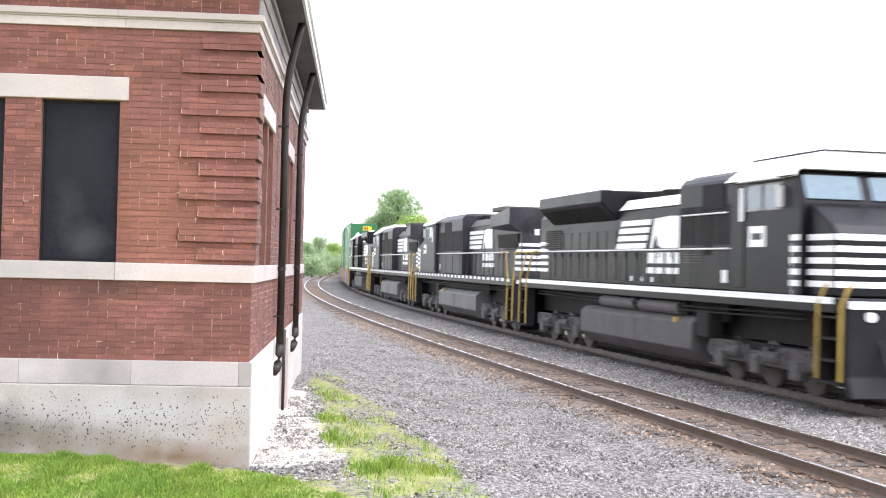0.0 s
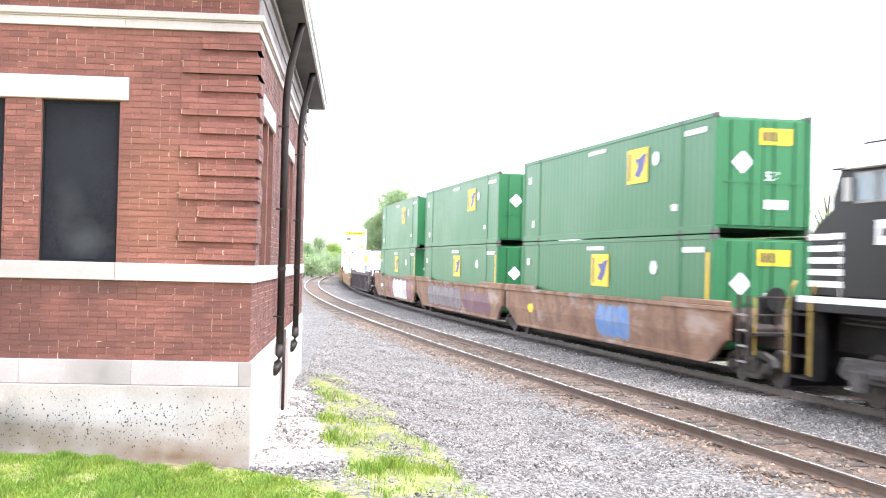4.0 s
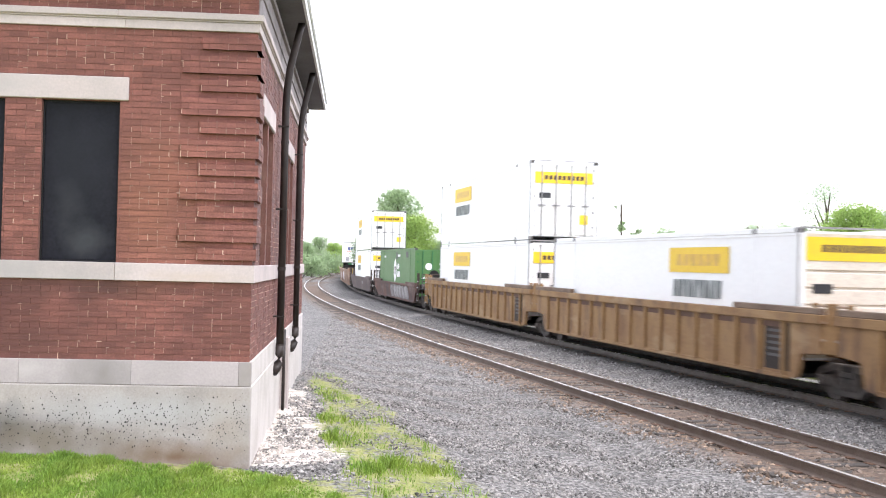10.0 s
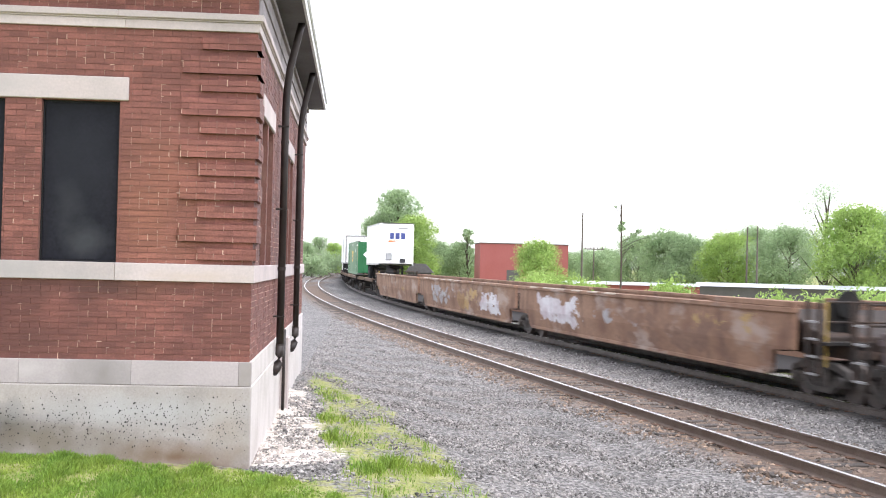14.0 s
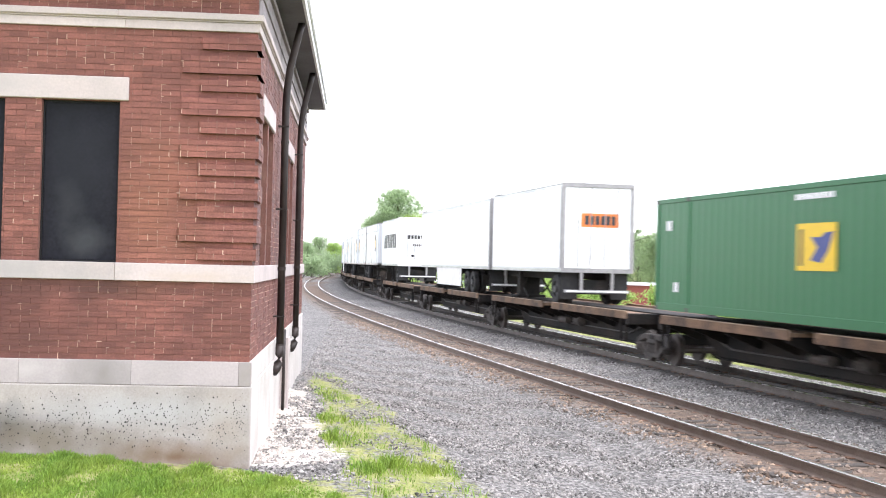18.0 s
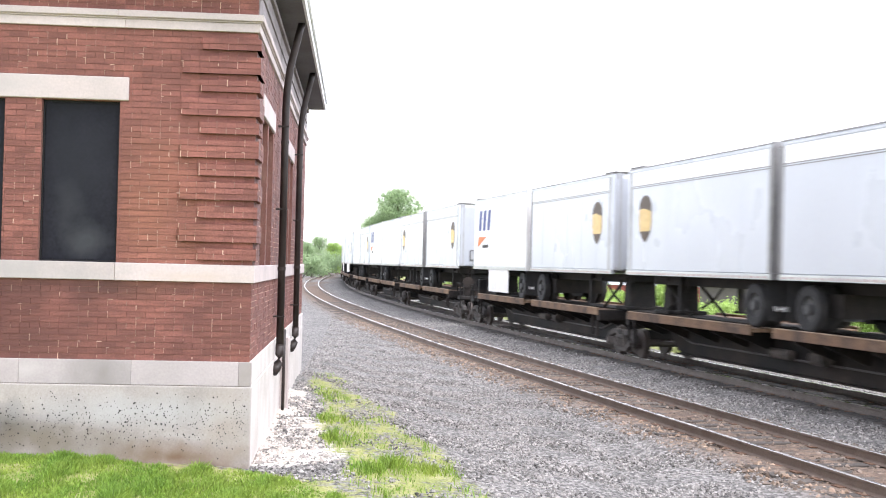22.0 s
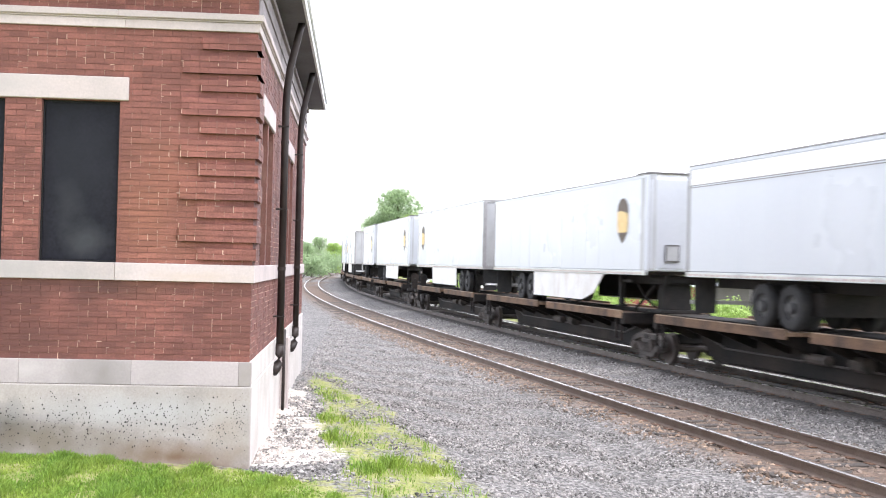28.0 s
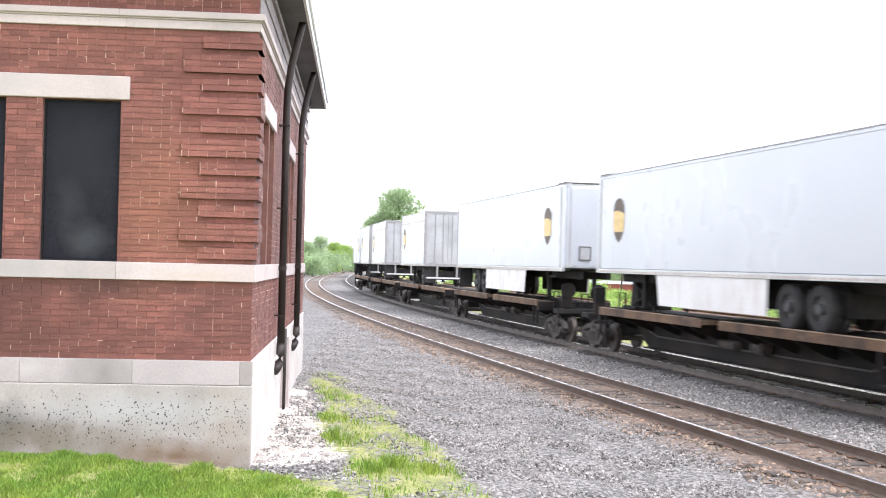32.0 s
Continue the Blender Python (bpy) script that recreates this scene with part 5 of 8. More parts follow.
def well(s_truck0, s_truck1, colour, ribs, trucks=(True, True), label="", paint=(), lead=0.0, tail=0.0, top=1.66, gear=True):
    """One well unit between two trucks. paint: coloured marks on the side facing the station."""
    mid, L = (s_truck0 + s_truck1) / 2, s_truck1 - s_truck0
    h = L / 2
    w = tagged(empty("well_car"), label, "rail car", "well cars")
    col = M[colour]
    key = "well%s%.1f%s%.1f" % (colour, L, ribs, top)
    a = h - 0.6
    bot = 0.40
    end_m, end_k = (col, "tan") if ribs and colour == "tan" else (M["end_grime"], "")
    for y in (-1.5, 1.5):
        s = math.copysign(1, y)

        def side():
            bm = bmesh.new()
            tp = 0.6 if ribs else 0.75  # ribbed cars end almost square
            up = 0.16 if ribs or top > 1.7 or colour == "tan" else tp + 0.1
            pts = [(-a - 0.3, 0.98), (-a + tp - up, 0.92), (-a + tp, bot + 0.06), (-a + tp + 0.12, bot), (a - tp - 0.12, bot), (a - tp, bot + 0.06), (a - tp + up, 0.92), (a + 0.3, 0.98), (a + 0.3, top), (-a - 0.3, top)]
            prism(bm, pts, "y", min(y, y - s * 0.1), max(y, y - s * 0.1))
            return bm if ribs else bent(bm, s)
        sd = part("side_wall", shared(key + "side%d" % s, side, col), None, w)
        part("top_chord", shared(key + "chord%d" % s, lambda: B(-a - 0.33, a + 0.33, min(y + s * 0.07, y - s * 0.12), max(y + s * 0.07, y - s * 0.12), top - (0.1 if ribs else 0.02), top + 0.09, bevel=0.012), col), None, w)
        yb = y if ribs else y - s * (CREASE - bot) * LEAN
        part("bottom_chord", shared(key + "bchord%d" % s, lambda: B(-a + 1.0, a - 1.0, min(yb + s * 0.03, yb - s * 0.12), max(yb + s * 0.03, yb - s * 0.12), bot - 0.04, bot + 0.06, bevel=0.01), col), None, w)
        # raised end walkway pieces of the side
        for e in (-1, 1):
            if top > 1.7 and not (e == 1 and lead):
                continue
            x0_, x1_ = sorted((e * (a + 0.32), e * (a - 3.4)))
            part("end_chord", shared(key + "ech%d%d" % (s, e), lambda: B(x0_, x1_, min(y + s * 0.045, y - s * 0.1), max(y + s * 0.045, y - s * 0.1), top + 0.09, top + 0.22, bevel=0.015), M["tan_dull"] if colour == "tan" else col), None, w)
        if ribs and colour == "tan":
            for e in (-1, 1):
                for dx in (0.1, 0.62):
                    put(part("end_post", shared(key + "epost", lambda: B(-0.05, 0.05, -0.05, 0.05, 0.98, 1.98, bevel=0.012), col), None, w), e * (h - dx), s * 1.44)
                for z in (1.25, 1.6, 1.92):
                    put(part("end_rung", shared(key + "erung", lambda: B(-0.3, 0.3, -0.02, 0.02, -0.02, 0.02), M["lip_worn"]), None, w), e * (h - 0.36), s * 1.46, z)
            for e, ext in ((1, lead), (-1, tail)):
                if ext:
                    part("end_panel", shared(key + "epan%d%d" % (e, s), lambda: B(*sorted((e * (a + 0.3), e * (h + 0.62))), *sorted((s * 1.4, s * 1.44)), 0.98, top - 0.02, bevel=0.01), col), None, w, "stained end side panel")
            px0 = a - 1.95
            pl = part("data_panel", shared(key + "dpan%d" % s, lambda: B(px0, px0 + 1.05, *sorted((s * 1.5, s * 1.508)), bot + 0.12, top - 0.14), M["end_grime"]), None, w, "dark stencilled data panel")
            part("data_bars", shared(key + "dbar%d" % s, lambda: functools.reduce(lambda bm, q: box(bm, px0 + 0.14, px0 + 0.85, *sorted((s * 1.508, s * 1.512)), top - 0.35 - q * 0.13, top - 0.29 - q * 0.13), range(5), bmesh.new()), M["grey_dust"]), None, pl, "pale stencilled lines")
        if ribs:
            for k in range(ribs):
                x = -a + 1.1 + (2 * a - 2.2) * k / (ribs - 1)
                rb = part("rib", shared(key + "rib", lambda: B(-0.05, 0.05, -0.075, 0.0, bot + 0.04, top - 0.02, bevel=0.01), col), None, sd)
                put(rb, x, y, 0, 0, 0, 0 if s < 0 else 180)
                # flat dark strip between ribs: the pocket's shade put into the colour
                if k < ribs - 1:
                    sw = (2 * a - 2.2) / (ribs - 1)
                    put(part("slot", shared(key + "slot", lambda: B(0.12, sw - 0.12, -0.012, 0.0, top - 0.24, top - 0.12), M["pocket_shade_brown" if colour == "tan" else "black_dull"]), None, sd), x if s < 0 else x + sw, y, 0, 0, 0, 0 if s < 0 else 180)
    part("floor_frame", shared(key + "floor", lambda: B(-a + 1.0, a - 1.0, -1.3, 1.3, bot - 0.02, bot + 0.06), M["black_dull"]), None, w)
    for e in (-1, 1):
        x0_, x1_ = sorted((e * (h - 1.4), e * (h + 0.75)))
        part("end_platform", shared(key + "plat%d" % e, lambda: box(box(bmesh.new(), x0_, x1_, -0.75, 0.75, 0.85, 1.12, bevel=0.02), *sorted((e * (h - 1.3), e * (h - 1.05))), -1.36, 1.36, 0.9, min(1.55, top - 0.05), bevel=0.02), end_m), None, w)
    for has, e in ((trucks[0], 1), (trucks[1], -1)):
        if has:
            truck(w, e * h)
            if (e == 1 and lead) or (e == -1 and tail):
                ext = lead if e == 1 else tail
                part("coupler", shared("coupler%.1f%d" % (ext, e), lambda: box(box(bmesh.new(), *sorted((e * h, e * (h + ext))), -0.16, 0.16, 0.72, 0.98, bevel=0.03), *sorted((e * (h + ext - 0.3), e * (h + ext))), -0.22, 0.22, 0.66, 1.02, bevel=0.04), M["black_dull"]), None, w)
                grab = M["gold"] if colour in ("rust", "tan") else M["grey_dust"]
                xx = e * (h + 0.55)
                if not gear and e == 1:
                    continue
                for y in (-1.25, -0.7, 0.7, 1.25):
                    put(part("ladder_post", shared("ladder_post%d" % (y < -1) + grab.name, lambda: cyl(bmesh.new(), (0, 0, 1.35), "z", 0.03, 1.3, 6), grab if y < -1 else M["end_grime"]), None, w), xx, y)
                for z in (1.2, 1.6, 2.0):
                    put(part("ladder_rung", shared("ladder_rung" + grab.name, lambda: cyl(bmesh.new(), (0, 0, 0), "y", 0.022, 2.5, 6), M["end_grime"]), None, w), xx, 0, z)
                for y in (-1.46, 1.46):
                    for dx in (0.6, 1.04):
                        put(part("corner_post", shared("corner_post" + end_k, lambda: B(-0.05, 0.05, -0.03, 0.03, 0.5, 2.05, bevel=0.01), end_m), None, w), e * (h - 0.4 + dx), y)
                    for z in (0.55, 0.9, 1.25, 1.6):
                        put(part("corner_step", shared("corner_step", lambda: B(-0.22, 0.22, -0.04, 0.04, -0.02, 0.02), M["steel_post"]), None, w, "worn steel step"), e * (h + 0.42), y, z)
                part("end_bulkhead", shared(key + "bulk%d" % e, lambda: prism(bmesh.new(), [(e * (h - 1.05), 1.13), (e * (h + 0.5), 1.13), (e * (h + 0.5), 1.3), (e * (h - 0.2), 1.45), (e * (h - 1.05), top + 0.05)], "y", -1.2, 1.2, 0.02), end_m), None, w, "grimy end bulkhead")
                part("end_walkway", shared(key + "walk%d" % e, lambda: B(*sorted((e * (h + 0.52), e * (h + 0.74))), -1.4, 1.4, 1.14, 1.2), M["black_dull"]), None, w, "dark end walkway")
                part("brake_housing", shared("brake_housing%.1f%d" % (h, e), lambda: B(*sorted((e * (h - 0.12), e * (h + 0.14))), -0.85, -0.3, 1.3, 2.02, bevel=0.05), M["black_dull"]), None, w, "dark brake gear housing")
                bm = bmesh.new()
                cyl(bm, (e * (h + 0.2), -0.55, 1.95), "x", 0.28, 0.05, 16)
                cyl(bm, (e * (h + 0.2), -0.55, 1.6), "z", 0.04, 0.8, 6)
                part("brake_wheel", bm, M["black_dull"], w)
    y = -1.5
    for k, (x0_, x1_, z0_, z1_, m_, seed) in enumerate(paint):
        part("painted_mark", (lambda q: q if ribs else bent(q))(blotch(x0_, x1_, z0_, z1_, y - 0.004, seed)), M[m_], w, "sprayed graffiti" if "graf" in m_ else "painted mark")
    rs = random.Random(int(mid * 10))
    if top > 1.7:  # worn bright patches along the empty cars' top edge, sky highlight in their colour
        for k in range(6):
            x0_ = -a + 1.2 + k * 1.5
            part("chord_wear", B(x0_, x0_ + rs.uniform(0.7, 1.2), -1.575, -1.45, top + 0.05, top + 0.096, bevel=0.006), M["wear_highlight_cream"], w, "worn pale patch")
    rolling(w, mid, h)
    return w


def graffiti(car, x0, x1, z0, z1, fill, rim, n, seed):
    """A sprayed piece: one lobed field of paint with dark strokes and small gaps that split it into fat shapes."""
    rr = random.Random(seed)
    w, hh = (x1 - x0) / n, z1 - z0
    for grow, m_, lift in ((0.0, rim, 0.004), (0.07, fill, 0.007)):
        lo, hi = [], []
        for q in range(n * 8 + 1):
            f = q / 8
            x = x0 + grow + (x1 - x0 - 2 * grow) * q / (n * 8)
            bow = abs(math.sin(math.pi * f)) ** 0.4
            end = min(1.0, 2.0 * min(q, n * 8 - q) / 8 + 0.55 + 0.2 * rr.random())
            lo.append((x, z0 + grow + hh * (0.5 - 0.5 * end) + hh * (0.08 * (1 - bow) + 0.09 * rr.random())))
            hi.append((x, z1 - grow - hh * (0.5 - 0.5 * end) - hh * (0.09 * (1 - bow) + 0.09 * rr.random())))
        part("graffiti_field", bent(prism(bmesh.new(), lo + hi[::-1], "y", -1.5 - lift, -1.4995)), M[m_], car, "sprayed graffiti shape")
    for k in range(n):
        cx = x0 + (k + 0.5) * w
        for edge in ((cx + 0.5 * w,) if k < n - 1 else ()) + ((cx + rr.uniform(-0.12, 0.12) * w,) if k % 2 else ()):
            le, t = rr.uniform(-0.16, 0.16) * w, rr.uniform(0.025, 0.05)
            za, zb = z0 + hh * rr.uniform(0.04, 0.4), z1 - hh * rr.uniform(0.04, 0.3)
            part("graffiti_stroke", bent(prism(bmesh.new(), [(edge - t, za), (edge + t, za + 0.03), (edge + le * 0.6 + t * 1.5, (za + zb) / 2), (edge + le + t, zb), (edge + le - t, zb - 0.04), (edge + le * 0.6 - t, (za + zb) / 2)], "y", -1.5095, -1.4995)), M[rim], car)
        if k % 2 == 0:
            ex, ez, r = cx + rr.uniform(-0.15, 0.15) * w, z0 + hh * rr.uniform(0.35, 0.65), 0.07 * hh
            part("graffiti_gap", bent(prism(bmesh.new(), [(ex + r * 0.8 * math.cos(a), ez + r * math.sin(a)) for a in (0.2, 1.1, 2.3, 3.2, 4.4, 5.4)], "y", -1.5095, -1.4995)), M[rim], car)


def worn_patch(car, x0, x1, z0, z1, paint, seed, cover=0.5, cell=0.035, lift=0.003):
    """Old spray paint worn through: a thin coat broken up by uneven gaps and ragged edges."""
    vs, fs = [], []
    nx, nz = int((x1 - x0) / cell), int((z1 - z0) / cell)
    for i in range(nx):
        for k in range(nz):
            u, v = (i + 0.5) / nx, (k + 0.5) / nz
            x, z = x0 + i * cell, z0 + k * cell
            rim = min(1.0, 5 * min(u, 1 - u), 4 * min(v, 1 - v))
            n = noise.fractal(Vector((x * 1.3 + seed * 7.1, seed * 3.3, z * 1.9)), 0.8, 2.1, 5)
            if n * 0.55 + 0.5 > 1.02 - cover * rim:
                q = len(vs)
                for dx, dz in ((0, 0), (cell, 0), (cell, cell), (0, cell)):
                    zz = z + dz
                    vs.append((x + dx, -1.5 - lift + max(0.0, CREASE - zz) * LEAN, zz))
                fs.append((q, q + 1, q + 2, q + 3))
    if not fs:
        return
    me = bpy.data.meshes.new("worn_paint")
    me.from_pydata(vs, [], fs)
    me.materials.append(M[paint])
    part("worn_paint", me, None, car, "worn, flaking coat of old spray paint")


def tag_letters(car, x0, x1, z0, z1, paint, n, seed):
    """Angular pale sprayed shapes in a row."""
    rr = random.Random(seed)
    w = (x1 - x0) / n
    for k in range(n):
        a, b = x0 + (k + 0.1) * w, x0 + (k + 0.85) * w
        m_ = a + (b - a) * rr.uniform(0.35, 0.65)
        zc = z0 + (z1 - z0) * rr.uniform(0.3, 0.55)
        k0 = rr.uniform(-0.12, 0.12)
        part("graffiti_letter", bent(prism(bmesh.new(), [(a + k0, z0 + rr.uniform(0, 0.2)), (a + 0.3 * w, z0 - 0.05), (a + 0.34 * w, zc), (m_ + 0.1 * w, zc - 0.08), (b - 0.2 * w, z0 - rr.uniform(0, 0.1)), (b + k0, z0 + 0.1), (b - 0.12 * w, zc + 0.1), (b, z1), (m_ + 0.1 * w, z1 - rr.uniform(0, 0.15)), (m_ - 0.05 * w, zc + 0.22), (a + 0.3 * w, z1), (a + 0.02 * w, z1 - 0.06)], "y", -1.513, -1.4995)), M[paint], car, "pale sprayed shape")


def blotch(x0, x1, z0, z1, y, seed):
    """A painted patch in one uneven outline."""
    rr = random.Random(seed)
    n = max(5, int((x1 - x0) / 0.16))
    hgt = z1 - z0
    ph = rr.uniform(0, 6)
    lo, hi = [], []
    for k in range(n + 1):
        f = k / n
        x = x0 + (x1 - x0) * f
        rim = min(1.0, 4.5 * min(f, 1 - f) + 0.35)
        wob = abs(math.sin(f * (x1 - x0) * 2.1 + ph))
        lo.append((x, z0 + hgt * (0.5 - 0.5 * rim) + hgt * 0.16 * wob + rr.uniform(0, 0.05) * hgt))
        hi.append((x, z1 - hgt * (0.5 - 0.5 * rim) - hgt * 0.2 * (1 - wob) - rr.uniform(0, 0.05) * hgt))
    return prism(bmesh.new(), lo + hi[::-1], "y", y, y + 0.003)


# ---- trailers and spine cars ----
def tyre_mesh(s):
    """A pair of tyres with rounded shoulders and a dished opening on the outer face."""
    bm = bmesh.new()
    for y0 in (0.0, -s * 0.32):
        rings = []
        for r, dy in ((0.27, 0.1), (0.3, 0.115), (0.44, 0.125), (0.49, 0.1), (0.505, 0.05), (0.505, -0.05), (0.49, -0.1), (0.44, -0.125), (0.27, -0.1)):
            rings.append([bm.verts.new((r * math.cos(a), y0 + s * dy, r * math.sin(a))) for a in (2 * math.pi * k / 24 for k in range(24))])
        for p, q in zip(rings, rings[1:] + rings[:1]):
            for k in range(24):
                bm.faces.new((p[k], p[(k + 1) % 24], q[(k + 1) % 24], q[k]))
    bmesh.ops.recalc_face_normals(bm, faces=bm.faces)
    return bm


def hub_mesh(s):
    """Dished disc with a rim ring and a hub cap."""
    bm = cyl(bmesh.new(), (0, s * 0.0, 0), "y", 0.28, 0.08, 20)
    cyl(bm, (0, s * 0.08, 0), "y", 0.12, 0.14, 12)
    for k in range(8):
        a = 2 * math.pi * k / 8
        cyl(bm, (0.2 * math.cos(a), s * 0.05, 0.2 * math.sin(a)), "y", 0.022, 0.03, 6)
    return bm


def trailer(kind, s_front, length, nose_ahead, skirt=False, top=5.44, belt=False):
    """A road trailer. kind: shield (silver with a brown shield), white, name_end, name_side, blue_mark."""
    half = length / 2
    pale = kind == "shield"
    colour = M["silver"] if pale else M["white"]
    label = {"shield": "pale grey road trailer with a brown and gold shield", "white": "plain white road trailer",
             "orange_end": "white road trailer with an orange panel on its doors", "letters": "white road trailer with large dark lettering",
             "blue_mark": "white road trailer with blue lettering and orange wedge"}[kind]
    t = tagged(empty("trailer"), label, "trailer", "road trailers")
    z0, z1 = 2.4, top
    key = "tr%s%.1f%.2f%s" % (pale + 2 * (kind == "orange_end"), length, top, belt)
    # local +x is the nose (king-pin end) here; a turned trailer is rotated as a whole
    flip = 1 if nose_ahead else -1
    turn = 0 if nose_ahead else 180

    def add(nm, me, lab="", parent=None):
        o = part(nm, me, None, parent or t, lab)
        if parent is None:
            put(o, 0, 0, 0, 0, 0, turn)
        return o
    add("body", shared(key + "body", lambda: B(-half + 0.04, half, -1.29, 1.29, z0 + 0.12, z1 - 0.1, bevel=0.035), colour))
    add("roof", shared(key + "roof", lambda: prism(bmesh.new(), [(-1.26, z1 - 0.1), (1.26, z1 - 0.1), (1.2, z1 - 0.02), (0, z1), (-1.2, z1 - 0.02)], "x", -half + 0.05, half - 0.05), M["white"]))
    for s in (-1, 1):
        add("bottom_rail", shared(key + "br%d" % s, lambda: B(-half, half, *sorted((s * 1.2, s * 1.305)), z0, z0 + 0.13, bevel=0.01), M["alloy"]), "aluminium side rail")
        add("top_rail", shared(key + "tr%d" % s, lambda: B(-half, half, *sorted((s * 1.2, s * 1.303)), z1 - 0.16, z1 - 0.08, bevel=0.01), M["silver"] if pale else M["alloy"]))
        add("roof_edge", shared(key + "re%d" % s, lambda: B(-half, half, *sorted((s * 1.22, s * 1.305)), z1 - 0.078, z1 - 0.045), M["steel_post"] if pale else M["post_grey"]), "grey roof edge")

        def rivets():
            bm = bmesh.new()
            n = int(length / 0.3)
            for k in range(n):
                x = -half + 0.15 + k * 0.3
                box(bm, x, x + 0.14, *sorted((s * 1.305, s * 1.309)), z0 + 0.03, z0 + 0.08)
            return bm
        add("reflector_tape", shared(key + "riv%d" % s, rivets, M["post_grey"] if not pale else M["tape_red"]))["kind"] = "stuff"

        def seams():
            bm = bmesh.new()
            n = max(3, int(length / 1.22))
            for k in range(1, n):
                x = -half + k * length / n
                box(bm, x - 0.012, x + 0.012, *sorted((s * 1.29, s * 1.294)), z0 + 0.14, z1 - 0.17)
            return bm
        add("panel_seam", shared(key + "seam%d" % s, seams, colour))["kind"] = "stuff"
        if belt:
            add("upper_panel", shared(key + "upper%d" % s, lambda: B(-half + 0.11, half - 0.36, *sorted((s * 1.29, s * 1.2945)), z1 - 0.55, z1 - 0.17), M["white"]), "white upper side panel")
            for dz in (0.56, 0.61):
                add("belt_line", shared(key + "belt%d%.2f" % (s, dz), lambda: B(-half + 0.1, half - 0.34, *sorted((s * 1.29, s * 1.297)), z1 - dz - 0.012, z1 - dz + 0.012), M["steel_post"]), "dark side moulding")
        add("corner_post", shared(key + "post%d" % s, lambda: B(-half, -half + 0.1, *sorted((s * 1.2, s * 1.31)), z0 + 0.13, z1 - 0.16, bevel=0.02), M["steel_post"] if pale or kind == "orange_end" else M["white_dirty"]))
        add("nose_corner", shared(key + "ncor%d" % s, lambda: prism(bmesh.new(), [(half - 0.34, s * 1.2), (half - 0.34, s * 1.298), (half - 0.16, s * 1.298), (half - 0.04, s * 1.26), (half + 0.018, s * 1.18), (half + 0.022, s * 1.0), (half - 0.05, s * 1.0)], "z", z0 + 0.13, z1 - 0.04), M["post_grey"] if pale else M["white"]), "rounded corner post")
    # nose fittings
    nose = add("nose_panel", shared(key + "nose", lambda: B(half, half + 0.02, -1.18, 1.18, z0 + 0.2, z1 - 0.2, bevel=0.005), M["nose_grey"] if pale else colour), "smooth front wall")
    part("document_box", shared(key + "nbox", lambda: box(B(half + 0.02, half + 0.05, -0.72, -0.3, z0 + 0.38, z0 + 0.86, bevel=0.01), half + 0.05, half + 0.055, -0.68, -0.34, z0 + 0.42, z0 + 0.82), M["post_grey"]), None, nose, "grey document box")
    part("box_rim", shared(key + "nrim", lambda: box(box(box(B(half + 0.05, half + 0.062, -0.72, -0.69, z0 + 0.38, z0 + 0.86), half + 0.05, half + 0.062, -0.33, -0.3, z0 + 0.38, z0 + 0.86), half + 0.05, half + 0.062, -0.69, -0.33, z0 + 0.38, z0 + 0.42), half + 0.05, half + 0.062, -0.69, -0.33, z0 + 0.82, z0 + 0.86), M["grey_dust"]), None, nose, "dark rim of the document box")
    add("nose_cap", shared(key + "ncap", lambda: B(half - 0.9, half + 0.024, -1.24, 1.24, z1 - 0.044, z1 + 0.012, bevel=0.01), M["grey_dust"]), "dark cap along the front roof edge")
    part("nose_vent", shared(key + "nvent", lambda: B(half + 0.02, half + 0.04, 0.15, 0.85, z1 - 0.42, z1 - 0.34, bevel=0.004), M["steel_post"]), None, nose)
    # rear doors
    rear = add("rear_door", shared(key + "rear", lambda: box(B(-half - 0.0, -half + 0.05, -1.17, -0.01, z0 + 0.15, z1 - 0.18, bevel=0.008), -half, -half + 0.05, 0.01, 1.17, z0 + 0.15, z1 - 0.18, bevel=0.008), M["post_grey"] if pale else colour), "swing doors")
    fr = add("door_frame", shared(key + "dfr", lambda: box(box(box(B(-half - 0.03, -half + 0.05, -1.3, -1.17, z0, z1 - 0.02), -half - 0.03, -half + 0.05, 1.17, 1.3, z0, z1 - 0.02), -half - 0.03, -half + 0.05, -1.17, 1.17, z1 - 0.16, z1 - 0.02), -half - 0.03, -half + 0.05, -1.17, 1.17, z0, z0 + 0.14), M["steel_post"] if pale or kind == "orange_end" else M["white_dirty"]), "steel door frame")
    for y in (-0.7, -0.25, 0.25, 0.7):
        part("lock_rod", shared(key + "rod%.2f" % y, lambda: cyl(bmesh.new(), (-half - 0.02, y, (z0 + z1) / 2), "z", 0.016, z1 - z0 - 0.4, 6), M["steel_post"]), None, rear)
    # running gear
    long_ = length > 12
    axles = (-half + 3.6, -half + 4.85) if long_ else (-half + 0.95,)
    for x in axles:
        for y in (-1.05, 1.05):
            s = math.copysign(1, y)
            wv = part("wheel", shared("tyre%d" % s, lambda: tyre_mesh(s), M["tyre"]), None, t, "black rubber tyre pair")
            put(wv, flip * x, y, 1.82)
            part("hub", shared("hub%d" % s, lambda: hub_mesh(s), M["hub_grey"]), None, wv, "dull grey wheel hub")
    add("underframe", shared(key + "uf", lambda: box(box(B(-half + 0.2, half - 0.3, -0.55, -0.42, z0 - 0.25, z0), -half + 0.2, half - 0.3, 0.42, 0.55, z0 - 0.25, z0), axles[0] - 0.62, axles[-1] + 0.8, -0.86, 0.86, 1.66, z0 - 0.25), M["black_dull"]))
